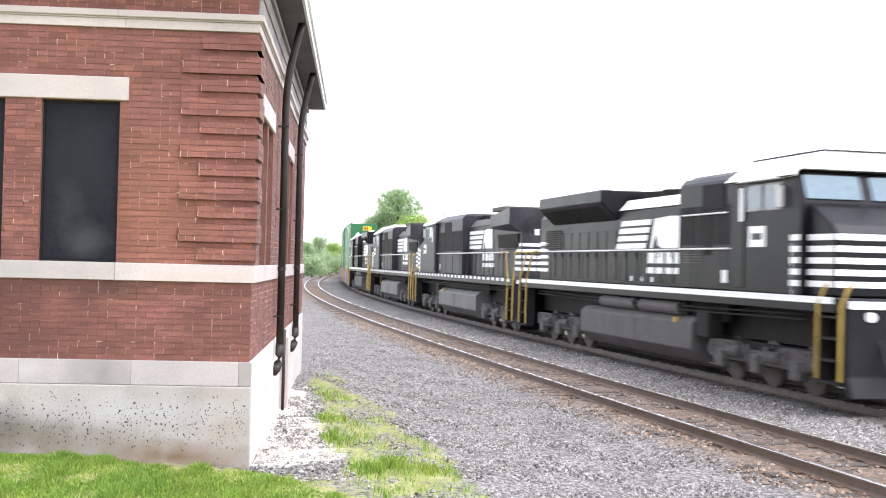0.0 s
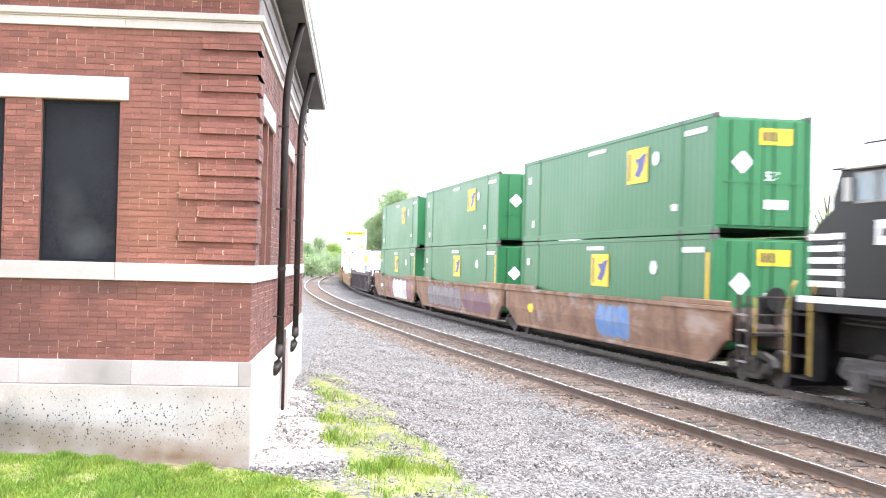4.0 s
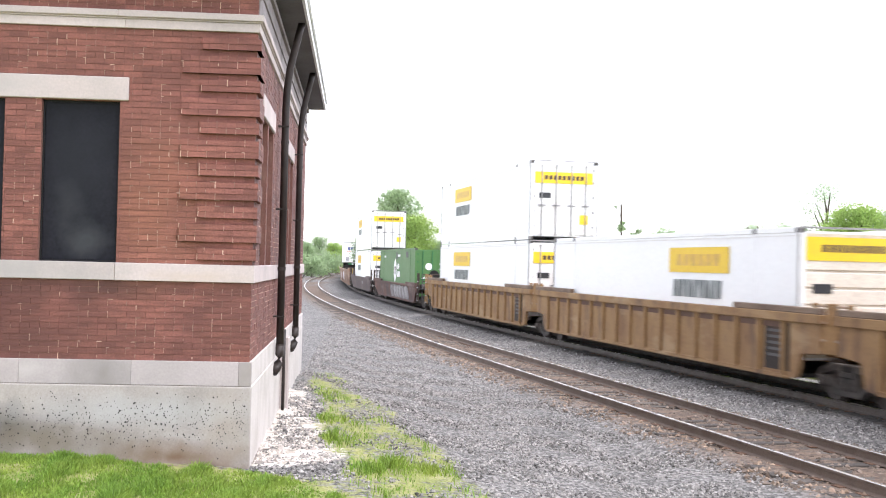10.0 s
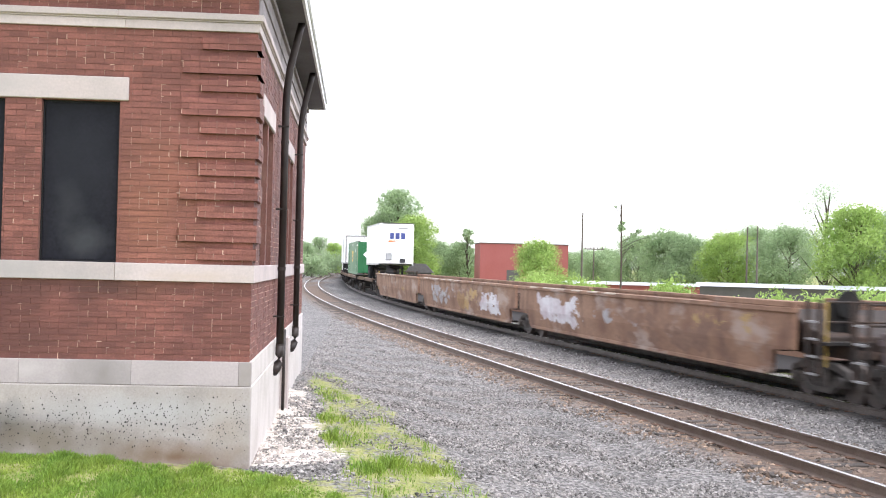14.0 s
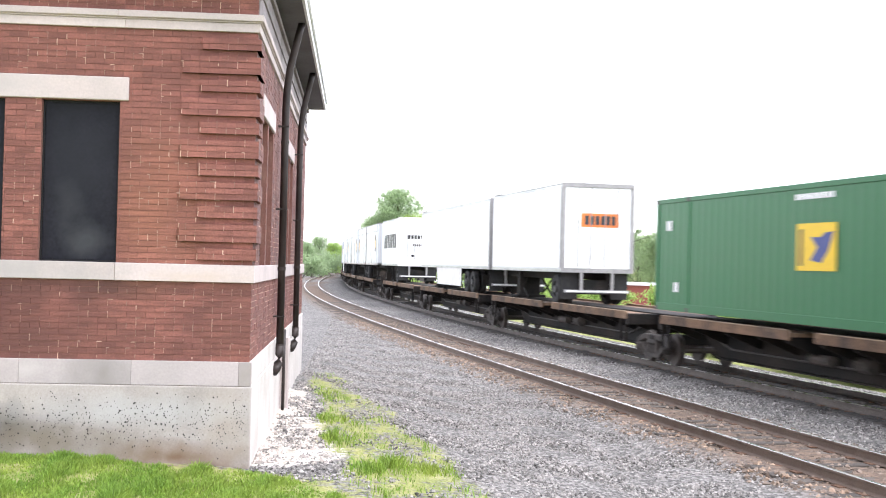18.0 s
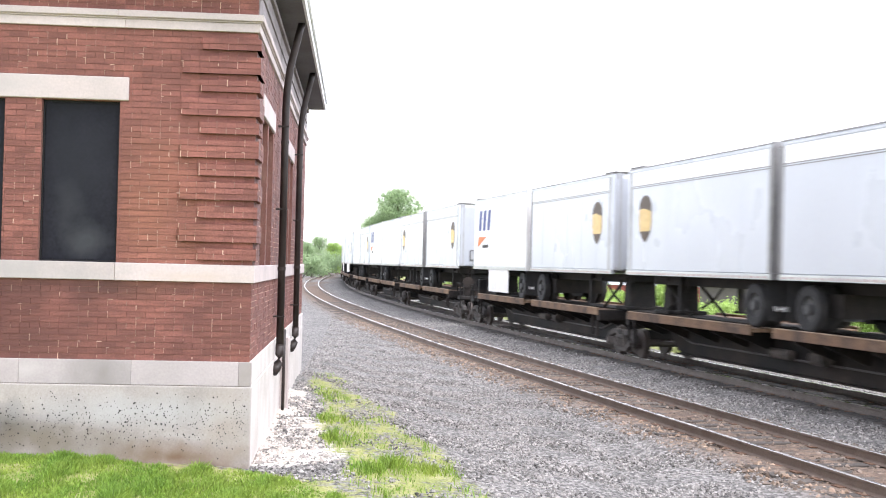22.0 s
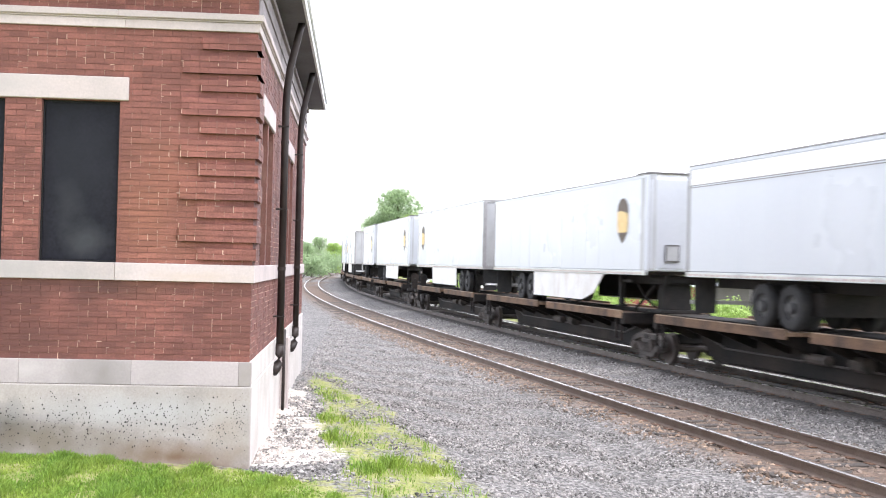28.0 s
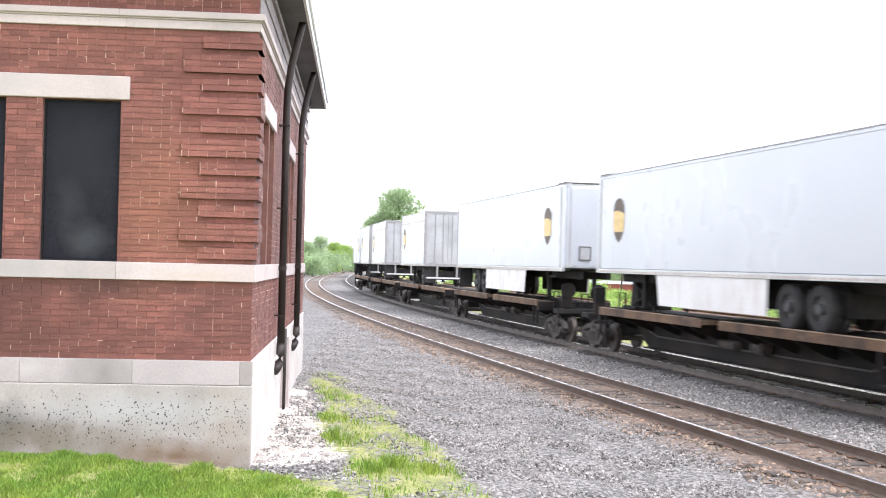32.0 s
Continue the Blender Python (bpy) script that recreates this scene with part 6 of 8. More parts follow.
    for y in (-0.85, 0.85):
        add("landing_leg", shared(key + "leg%.1f" % y, lambda: box(box(B(half - 2.9, half - 2.76, y - 0.07, y + 0.07, 1.5, z0), half - 3.0, half - 2.66, y - 0.13, y + 0.13, 1.45, 1.5), half - 2.85, half - 1.9, y - 0.03, y + 0.03, z0 - 0.22, z0 - 0.14), M["black_dull"]), "folded landing leg")
    add("rear_bumper", shared(key + "bump", lambda: box(box(B(-half - 0.05, -half + 0.05, -1.15, 1.15, 1.72, 1.82), -half - 0.03, -half + 0.05, -0.6, -0.5, 1.82, z0), -half - 0.03, -half + 0.05, 0.5, 0.6, 1.82, z0), M["steel_post"]), "rear guard bar")
    if pale:
        part("door_placard", shared(key + "plac", lambda: B(-half - 0.008, -half, -0.95, -0.55, z0 + 0.55, z0 + 0.85), M["yellow"]), None, rear, "yellow door placard")
    add("bumper_tape", shared(key + "tape", lambda: B(-half - 0.056, -half - 0.05, -1.1, 1.1, 1.75, 1.79), M["white"]), "white reflective strip")
    for y in (-0.9, 0.9):
        add("mud_flap", shared(key + "flap%.1f" % y, lambda: B(-half + 0.25, -half + 0.27, y - 0.3, y + 0.3, 1.5, z0), M["tyre"]))
    if skirt:
        for s in (-1, 1):
            add("side_skirt", shared(key + "skirt%s%d" % (skirt, s), lambda: prism(bmesh.new(), ([(axles[-1] + 0.75, z0), (axles[-1] + 0.75, 1.56), (half - 5.3, 1.56), (half - 4.2, 1.8), (half - 3.3, z0)] if skirt == "swept" else [(axles[-1] + 0.75, z0), (axles[-1] + 0.75, 1.58), (half - 4.7, 1.58), (half - 4.5, z0)]) if long_ else [(-1.6, z0), (-1.6, 1.5), (1.5, 1.5), (1.5, z0)], "y", *sorted((s * 1.24, s * 1.27))), M["white_dirty"]), "flat side skirt")
            # added black sheet: puts the shade inside the skirt into colour
            if long_:
                add("skirt_lining", shared(key + "lining%d" % s, lambda: B(axles[-1] + 0.77, half - 4.75, *sorted((s * 1.215, s * 1.238)), 1.6, z0 - 0.01), M["black_dull"]), "grimy back of the skirt")
    # markings on the side facing the station and on the end that leads
    y = -1.296
    xe = half + 0.022 if nose_ahead else half + 0.005
    if kind == "shield":
        x = flip * (half - (1.75 if long_ else 1.3))
        o = part("shield", shared("shield_a%.2f" % x, lambda: shield(bmesh.new(), x, 3.95, 1.25, y, 0.004, 0.72), M["brown"]), None, t, "brown shield emblem")
        part("shield_band", shared("shield_b%.2f" % x, lambda: prism(bmesh.new(), [(x - 0.42, 4.22), (x - 0.1, 4.26), (x + 0.42, 4.16), (x + 0.42, 3.82), (x + 0.34, 3.62), (x - 0.34, 3.62), (x - 0.42, 3.82)], "y", y - 0.008, y - 0.004), M["shield_gold"]), None, o, "gold shield field")
    elif kind == "blue_mark":
        x = half - 3.0 if not nose_ahead else half - 3.2
        if length < 12 and not nose_ahead:
            x = -half + 0.75
        if nose_ahead:
            x = -half - 40.0
        for q in range(3 if not nose_ahead else 0):
            u = x + q * 0.74
            part("letter_bar", shared("blue_bar%.2f" % u, lambda: prism(bmesh.new(), [(u + 0.05, 4.05), (u + 0.5, 4.05), (u + 0.66, 4.9), (u + 0.2, 4.9)], "y", y - 0.004, y), M["blue"]), None, t, "blue slanted bar")
        if not nose_ahead:
            part("wedge", shared("wedge%.2f" % x, lambda: prism(bmesh.new(), [(x - 0.05, 3.35), (x + 1.5, 3.78), (x + 0.1, 3.78)], "y", y - 0.004, y), M["orange"]), None, t, "orange wedge mark")
        if not nose_ahead:
            part("lettering", shared("ymk%.2f" % x, lambda: bars(bmesh.new(), x + 0.8, x + 1.8, 3.3, 3.45, y, 5), M["grey_dust"]), None, t)
        if nose_ahead:
            part("lettering", shared("yend", lambda: end_bars(bmesh.new(), -0.5, 0.7, 4.3, 4.75, half + 0.021, 3), M["blue"]), None, t, "blue lettering")
            part("wedge", shared("yend2", lambda: prism(bmesh.new(), [(-0.6, 4.05), (0.5, 4.2), (-0.5, 4.2)], "x", half + 0.021, half + 0.025), M["orange"]), None, t)
            part("placard", shared("yend3", lambda: B(half + 0.021, half + 0.03, 0.3, 0.7, 2.6, 2.9), M["ink"]), None, t)
    elif kind == "letters":
        part("lettering", shared("rw1", lambda: name_bars(bmesh.new(), -3.0, 3.3, 3.55, 4.45, y, 7), M["ink"]), None, t, "large dark lettering")
        part("lettering", shared("rw2", lambda: end_bars(bmesh.new(), -0.7, 0.7, 4.1, 4.35, half + 0.005, 7), M["ink"]), None, t, "dark lettering")
        part("lettering", shared("rw3", lambda: end_bars(bmesh.new(), -0.4, 0.4, 3.65, 3.8, half + 0.005, 6), M["grey_dust"]), None, t)
        part("placard", shared("rw4", lambda: prism(bmesh.new(), [(-0.5, 3.05), (-0.35, 3.15), (-0.2, 3.05), (-0.35, 2.95)], "x", half + 0.005, half + 0.01), M["ink"]), None, t)
    elif kind == "orange_end":
        o = part("name_panel", shared("ye1", lambda: B(half + 0.002, half + 0.012, -0.6, 0.75, 3.95, 4.42), M["orange"]), None, t, "orange name panel")
        part("name_letters", shared("ye2", lambda: end_bars(bmesh.new(), -0.5, 0.65, 4.03, 4.34, half + 0.012, 6), M["ink"]), None, o)
    rolling(t, s_front + half, length * 0.4)
    return t


def arm_mesh(x):
    """A tapered outrigger across the sill."""
    return prism(bmesh.new(), [(-1.32, 1.2), (1.32, 1.2), (1.32, 1.09), (0.42, 0.74), (-0.42, 0.74), (-1.32, 1.09)], "x", x - 0.05, x + 0.05)


def spine(s0, s1, first, last, pins):
    """One spine platform between two trucks; the middle trucks are shared."""
    mid, L = (s0 + s1) / 2, s1 - s0
    h = L / 2
    w = tagged(empty("spine_car"), "dark rusty skeleton flat car carrying trailers", "rail car", "spine cars")
    low = 0.27 if s0 > 572 else 0.3 if s0 > 461 else 0.37  # the trailer cars have the deeper sill
    key = "spine%.1f%.2f" % (L, low)
    outline = [(-h - 0.2, 0.98), (-h + 1.6, 0.98), (-h + 2.6, low), (h - 2.6, low), (h - 1.6, 0.98), (h + 0.2, 0.98), (h + 0.2, 1.3), (-h - 0.2, 1.3)]
    sill = part("centre_sill", shared(key + "sill", lambda: prism(bmesh.new(), outline, "y", -0.36, 0.36, 0.015), M["sill_grime"]), None, w, "deep grimy centre sill")
    part("sill_flange", shared(key + "flange", lambda: box(B(-h + 2.5, h - 2.5, -0.46, 0.46, low - 0.035, low + 0.002, bevel=0.008), -h - 0.2, h + 0.2, -0.5, 0.5, 1.3, 1.33, bevel=0.008), M["sill_grime"]), None, sill)
    for s in (-1, 1):
        part("air_pipe", shared(key + "pipe%d" % s, lambda: tube(bmesh.new(), [(-h + 2.4, s * 0.42, 0.86), (-h + 3.4, s * 0.4, 0.62), (h - 3.4, s * 0.4, 0.62), (h - 2.4, s * 0.42, 0.86)], 0.025, 6), M["grey_dust"]), None, w)
        part("brake_cylinder", shared("spine_brk%d" % s, lambda: cyl(bmesh.new(), (1.1, s * 0.56, 0.75), "x", 0.16, 0.5, 12), M["truck_grey"]), None, w, "dusty brake cylinder")
        part("air_reservoir", shared("spine_air%d" % s, lambda: cyl(bmesh.new(), (-0.6, s * 0.52, 0.72), "x", 0.12, 0.9, 12), M["truck_grey"]), None, w, "dusty air reservoir")
    # wheel runs at the ends of the platform, tapered arms below
    for e in (-1, 1):
        for s in (-1, 1):
            x0_, x1_ = sorted((e * (h - 1.2), e * 0.5))
            run = part("deck_run", shared(key + "deck%d%d" % (e, s), lambda: B(x0_, x1_, *sorted((s * 0.6, s * 1.33)), 1.21, 1.3, bevel=0.01), M["deck"]), None, w, "worn wheel run")
            part("deck_edge", shared(key + "edge%d%d" % (e, s), lambda: B(x0_, x1_, *sorted((s * 1.332, s * 1.385)), 1.14, 1.36, bevel=0.01), M["deck"]), None, run)
            part("worn_lip", shared(key + "lip%d%d" % (e, s), lambda: B(x0_ + 0.1, x1_ - 0.1, *sorted((s * 1.335, s * 1.392)), 1.352, 1.372, bevel=0.004), M["lip_worn"]), None, run, "bright worn edge of the wheel run")
        for x in (1.4, 3.0, 4.8, 6.4, 7.6):
            part("cross_arm", shared(key + "arm%d%.1f" % (e, x), lambda: arm_mesh(e * (h - x)), M["sill_grime"]), None, w)
        part("end_sill", shared(key + "esill%d" % e, lambda: B(*sorted((e * (h - 1.25), e * (h - 1.05))), -1.36, 1.36, 0.98, 1.3, bevel=0.02), M["sill_grime"]), None, w)
        for s in (-1, 1):
            part("side_step", shared(key + "step%d%d" % (e, s), lambda: box(box(B(*sorted((e * (h - 1.3), e * (h - 1.24))), *sorted((s * 1.3, s * 1.37)), 0.5, 1.14), *sorted((e * (h - 1.72), e * (h - 1.66))), *sorted((s * 1.3, s * 1.37)), 0.5, 1.14), *sorted((e * (h - 1.3), e * (h - 1.66))), *sorted((s * 1.3, s * 1.37)), 0.5, 0.54), M["sill_grime"]), None, w, "hanging side step")
    for pin, d in pins:
        x = mid - pin
        if abs(x) < h:
            hp = part("hitch", shared("hitch_plate", lambda: B(-0.42, 0.42, -0.6, 0.6, 2.16, 2.38, bevel=0.05), M["black_dull"]), None, w, "trailer hitch stand")
            put(hp, x)
            part("hitch_base", shared("hitch_base", lambda: B(-0.5, 0.5, -0.6, 0.6, 1.33, 1.43, bevel=0.02), M["black_dull"]), None, hp)
            part("hitch_post", shared("hitch_post", lambda: prism(bmesh.new(), [(-0.3, 1.42), (0.3, 1.42), (0.2, 2.18), (-0.2, 2.18)], "y", -0.42, 0.42, 0.02), M["black_dull"]), None, hp)
            for y in (-0.5, 0.5):
                put(part("hitch_strut", shared("hitch_strut%d" % d, lambda: tube(bmesh.new(), [(d * 0.2, 0, 2.14), (d * 1.75, 0, 1.36)], 0.045, 6), M["black_dull"]), None, hp), 0, y)
                put(part("hitch_brace", shared("hitch_brace%d" % d, lambda: tube(bmesh.new(), [(d * 0.25, 0, 1.5), (d * 1.05, 0, 1.78), (d * 1.8, 0, 2.3)], 0.035, 6), M["black_dull"]), None, hp), 0, y)
    truck(w, h)
    if last:
        truck(w, -h)
    for e, is_end in ((1, first), (-1, last)):
        if is_end:
            part("coupler", shared(key + "cp%d" % e, lambda: box(box(bmesh.new(), *sorted((e * h, e * (h + 1.9))), -0.16, 0.16, 0.72, 0.98, bevel=0.03), *sorted((e * (h + 0.2), e * (h + 0.9))), -1.2, 1.2, 0.95, 1.12, bevel=0.02), M["black_dull"]), None, w)
            part("brake_stand", shared(key + "bst%d" % e, lambda: cyl(B(*sorted((e * (h + 0.25), e * (h + 0.5))), -0.95, -0.6, 1.12, 1.95, bevel=0.03), (e * (h + 0.54), -0.77, 1.75), "x", 0.26, 0.05, 16), M["sill_grime"]), None, w, "brake wheel stand")
            for s in (-1, 1):
                part("grab_post", shared(key + "gp%d%d" % (e, s), lambda: tube(bmesh.new(), [(e * (h + 0.85), s * 1.2, 0.55), (e * (h + 0.85), s * 1.2, 1.7), (e * (h + 0.25), s * 1.2, 1.7), (e * (h + 0.25), s * 1.2, 1.1)], 0.03, 6), M["sill_grime"]), None, w, "bent end grab rail")
    rolling(w, mid, h)
    return w


# ---- locomotives ----
def loco_truck(parent, x):
    t = part("truck", shared("loco_bolster", lambda: B(-1.9, 1.9, -0.9, 0.9, 0.62, 0.95, bevel=0.03), M["black_dull"]), None, parent, "three-axle truck")
    put(t, x)
    for dx in (-1.75, 0.0, 1.75):
        put(part("wheelset", shared("loco_wheelset", lambda: _big_wheels(), M["wheel"]), None, t), dx)
    for y in (-1.15, 1.15):
        def frame_():
            bm = bmesh.new()
            prism(bm, [(-2.5, 0.62), (-2.3, 0.95), (-1.0, 0.95), (-0.8, 0.8), (0.8, 0.8), (1.0, 0.95), (2.3, 0.95), (2.5, 0.62), (2.2, 0.5), (-2.2, 0.5)], "y", -0.08, 0.08, 0.02)
            for dx in (-1.75, 0.0, 1.75):
                box(bm, dx - 0.22, dx + 0.22, -0.16, 0.06, 0.3, 0.72, bevel=0.03)
                for e in (-0.42, 0.42):
                    cyl(bm, (dx + e, -0.06, 0.74), "z", 0.1, 0.36, 10)
            for dx in (-0.9, 0.9):
                cyl(bm, (dx, -0.14, 0.72), "x", 0.13, 0.5, 10)
            return bm
        put(part("side_frame", shared("loco_side_frame", frame_, M["truck_dust"]), None, t, "dusty cast side frame"), 0, y, 0, 0, 0, 0 if y < 0 else 180)
    return t


def _big_wheels():
    bm = bmesh.new()
    for y in (-0.745, 0.745):
        cyl(bm, (0, y, 0.52), "y", 0.52, 0.12, 24)
        cyl(bm, (0, y - math.copysign(0.07, y), 0.52), "y", 0.555, 0.025, 24)
    cyl(bm, (0, 0, 0.52), "y", 0.1, 2.0, 8)
    return bm


def locomotive(style, s_front, cab_ahead, wing_x=(-8.5, -2.3), cabinet_x=2.9, cab_back=0.0, emblem=(-2.4, 2.5, 2.3), tail=0.0, end_stripes=True):
    """Six-axle road locomotive, 22.4 m. Built with the cab at local +x and turned as a whole when the hood leads."""
    L = 22.3
    h = L / 2
    flared = style == "flared"
    t = tagged(empty("locomotive"), "black diesel locomotive with white stripes and " + ("flared radiators" if flared else "a wide cab"), "locomotive", "locomotives")
    turn = 0 if cab_ahead else 180
    hr = h + tail  # the hood end's platform reaches further on one engine
    K = M["black"] if flared else M["black_worn"]
    wz = 2.1  # walkway
    hz = 4.6  # hood top

    def add(nm, bm, m, lab="", parent=None, smooth=False):
        o = part(nm, bm, m, parent or t, lab, smooth)
        if parent is None:
            put(o, 0, 0, 0, 0, 0, turn)
        return o

    def side(s, a, b):
        return sorted((s * a, s * b))
    add("underframe", B(-hr + 0.6, h - 0.6, -1.5, 1.5, wz - 0.3, wz, bevel=0.02), K)
    for s in (-1, 1):
        if flared:
            add("sill_stripe", B(-hr + 0.6, h - 0.7, *side(s, 1.5, 1.506), wz - 0.12, wz + 0.015), M["white"], "white sill stripe")
        else:
            for k in range(26):
                o = part("sill_dash", shared("sill_dash%d" % s, lambda: B(0, 0.42, *side(s, 1.5, 1.506), wz - 0.13, wz - 0.01), M["white"]), None, t, "white reflector dash" if k == 0 else "")
                o.matrix_local = pose(0, 0, 0, 0, 0, turn) @ Matrix.Translation((-h + 1.0 + k * 0.8, 0, 0))
            add("sill_edge", B(-h + 0.6, h - 0.7, *side(s, 1.5, 1.504), wz - 0.01, wz + 0.015), M["grey_dust"])
    add("centre_sill", B(-hr + 1.0, h - 1.0, -0.75, 0.75, 1.0, wz - 0.32), M["black_dull"], "black centre sill")
    for s in (-1, 1):
        add("skirt_plate", B(-5.2, 5.2, *side(s, 1.0, 1.05), 1.35, wz - 0.3), M["black_dull"])
    # fuel tank and boxes
    tank = prism(bmesh.new(), [(-1.05, 0.28), (1.05, 0.28), (1.42, 0.6), (1.42, 1.25), (1.2, 1.42), (-1.2, 1.42), (-1.42, 1.25), (-1.42, 0.6)], "x", -4.25, 3.9, 0.02)
    add("fuel_tank", tank, M["grey_dust" if flared else "grey_tank"], "dusty grey fuel tank")
    for s in (-1, 1):
        add("tank_weld", B(0.2, 0.24, *side(s, 1.42, 1.432), 0.64, 1.19), M["grey_dust"])
        add("tank_filler", cyl(bmesh.new(), (2.9, s * 1.38, 1.3), "z", 0.09, 0.14, 10), M["gold"], "yellow filler cap")
        if flared:
            for x in (-1.9, 1.1):
                add("air_reservoir", cyl(bmesh.new(), (x + 0.6, s * 1.25, 1.6), "x", 0.18, 2.6, 14), M["grey_dust"], "grey air reservoir", smooth=False)
        for x in (4.45,):
            add("equipment_box", B(x - 0.35, x + 0.35, *side(s, 1.0, 1.4), 0.95, 1.6, bevel=0.03), M["black_dull"])
        bm = bmesh.new()
        for z in (1.62, 1.72):
            tube(bm, [(-9.0, s * 1.3, z), (-4.2, s * 1.36, z - 0.05), (4.6, s * 1.36, z - 0.05), (9.0, s * 1.3, z)], 0.025, 6)
        add("air_pipe", bm, M["black_dull"])
    loco_truck(t, 6.9)
    loco_truck(t, -6.9)
    # long hood with its doors and grilles
    add("hood", prism(bmesh.new(), [(-0.98, wz), (0.98, wz), (0.98, hz - 0.32), (0.7, hz), (-0.7, hz), (-0.98, hz - 0.32)], "x", -hr + 1.15, 6.0, 0.03), K, "black engine hood")
    for s in (-1, 1):
        for k in range(13):
            x = -h + 2.2 + k * 0.83
            d = add("hood_door", B(x, x + 0.76, *side(s, 0.98, 1.0), wz + 0.12, wz + 1.62, bevel=0.006), K)
            part("door_latch", B(x + 0.66, x + 0.7, *side(s, 1.0, 1.02), wz + 0.8, wz + 0.95), M["black_dull"], d)
        bm = bmesh.new()
        for k in range(9):
            box(bm, -h + 1.9, -h + 3.6, *side(s, 0.99, 1.03), 3.2 + k * 0.075, 3.24 + k * 0.075)
        add("grille", bm, M["black_dull"], "dark radiator grille")
        lv = bmesh.new()
        for k in range(5):
            box(lv, cabinet_x + 0.3, cabinet_x + 1.4, *side(s, 1.36, 1.378), 2.75 + k * 0.07, 2.785 + k * 0.07)
        add("louvre", lv, M["grey_dust"], "small louvred vent")
    # radiator wings
    if flared:
        wing = prism(bmesh.new(), [(-0.9, 3.95), (0.9, 3.95), (1.55, 4.55), (1.55, 4.93), (-1.55, 4.93), (-1.55, 4.55)], "x", wing_x[0], wing_x[1], 0.03)
        add("radiator_housing", wing, K, "overhanging flared radiator housing")
        for s in (-1, 1):
            bm = bmesh.new()
            for k in range(int((wing_x[1] - wing_x[0] - 0.3) / 0.285)):
                x = wing_x[0] + 0.15 + k * 0.285
                prism(bm, [(x, 0), (x + 0.16, 0), (x + 0.16, 0.05), (x, 0.05)], "y", -0.3, 0.3)
            bmesh.ops.transform(bm, matrix=Matrix.Translation((0, s * 1.24, 4.24)) @ Matrix.Rotation(s * radians(42.7), 4, "X"), verts=bm.verts)
            add("radiator_screen", bm, M["black_dull"])["kind"] = "stuff"
    else:
        wing = prism(bmesh.new(), [(-0.95, 3.85), (0.95, 3.85), (1.5, 4.2), (1.5, 4.82), (-1.5, 4.82), (-1.5, 4.2)], "x", -10.0, -5.2)
        for v in wing.verts:
            if v.co.x > -6:
                v.co.y *= 0.72
                v.co.z = min(v.co.z, 4.66)
        add("radiator_housing", wing, K, "overhanging radiator housing")
        for s in (-1, 1):
            add("intake_screen", prism(bmesh.new(), [(s * 0.985, 3.3), (s * 1.0, 3.3), (s * 1.06, 3.84), (s * 0.985, 3.84)], "x", -9.6, -6.4), M["black_dull"], "dark air intake under the radiator")
            add("cabinet_vent", B(1.5, 3.0, *side(s, 1.36, 1.385), 4.1, 4.62, bevel=0.008), M["black_dull"], "dark upper vent")
    add("radiator_top", B(-8.0, -5.9, -1.2, 1.2, 4.8, 4.98, bevel=0.02), M["grey_dust"])
    for x in (-1.3, -0.1):
        add("roof_fan", cyl(bmesh.new(), (x, 0, hz + 0.12), "z", 0.5, 0.26, 16), M["black_dull"], "roof fan housing")
    add("exhaust_outlet", B(-3.6 if not flared else 0.8, -2.4 if not flared else 1.8, -0.35, 0.35, hz, hz + 0.22, bevel=0.03), M["black_dull"])
    for s in (-1, 1):  # pale shoulders of the hood roof
        lo_x = wing_x[1] + 0.1 if flared else -6.5
        add("hood_shoulder", prism(bmesh.new(), [(s * 0.985, hz - 0.3), (s * 1.0, hz - 0.29), (s * 0.72, hz + 0.02), (s * 0.7, hz + 0.01)], "x", lo_x, cabinet_x - 0.05), M["white_dirty"] if flared else M["grey_dust"], "pale sloping hood shoulder")
        if flared:
            add("housing_roof", prism(bmesh.new(), [(s * 1.5, 4.935), (s * 1.0, 5.08), (s * 0.98, 5.08), (s * 0.98, 4.935)], "x", wing_x[0] + 0.4, wing_x[1] - 0.7), M["white_dirty"], "pale sloping housing roof")
    # tall electrical cabinet behind the cab
    add("equipment_cabinet", prism(bmesh.new(), [(-1.36, wz + 0.02), (1.36, wz + 0.02), (1.36, 4.72), (1.2, 4.88), (-1.2, 4.88), (-1.36, 4.72)], "x", cabinet_x, 6.1 - cab_back, 0.03), K, "full-width equipment cabinet")
    add("cabinet_roof", prism(bmesh.new(), [(-1.1, 4.885), (-1.0, 4.95), (1.0, 4.95), (1.1, 4.885)], "x", cabinet_x + 0.1, 6.0 - cab_back), M["grey_dust"])
    for s in (-1, 1):
        for k in range(3):
            wd = (6.0 - cab_back - cabinet_x) / 3
            x = cabinet_x + 0.1 + k * wd
            add("cabinet_door", B(x, x + wd - 0.12, *side(s, 1.36, 1.376), 3.2, 4.15, bevel=0.006), M["black_dull"])
    # cab: vertical sides, sloped windscreens, pale roof edges
    q = cab_back
    add("cab", prism(bmesh.new(), [(6.1 - q, wz + 0.02), (9.25 - q, wz + 0.02), (9.25 - q, 4.0), (9.0 - q, 4.62), (8.8 - q, 4.72), (6.1 - q, 4.72)], "y", -1.52, 1.52, 0.03), K, "black wide cab")
    add("nose", prism(bmesh.new(), [(8.8 - q, wz), (10.3, wz), (10.3, 3.34), (10.05, 3.58), (9.15 - q, 4.06), (8.8 - q, 4.08)], "y", -1.36, 1.36, 0.05), K, "black wide nose")
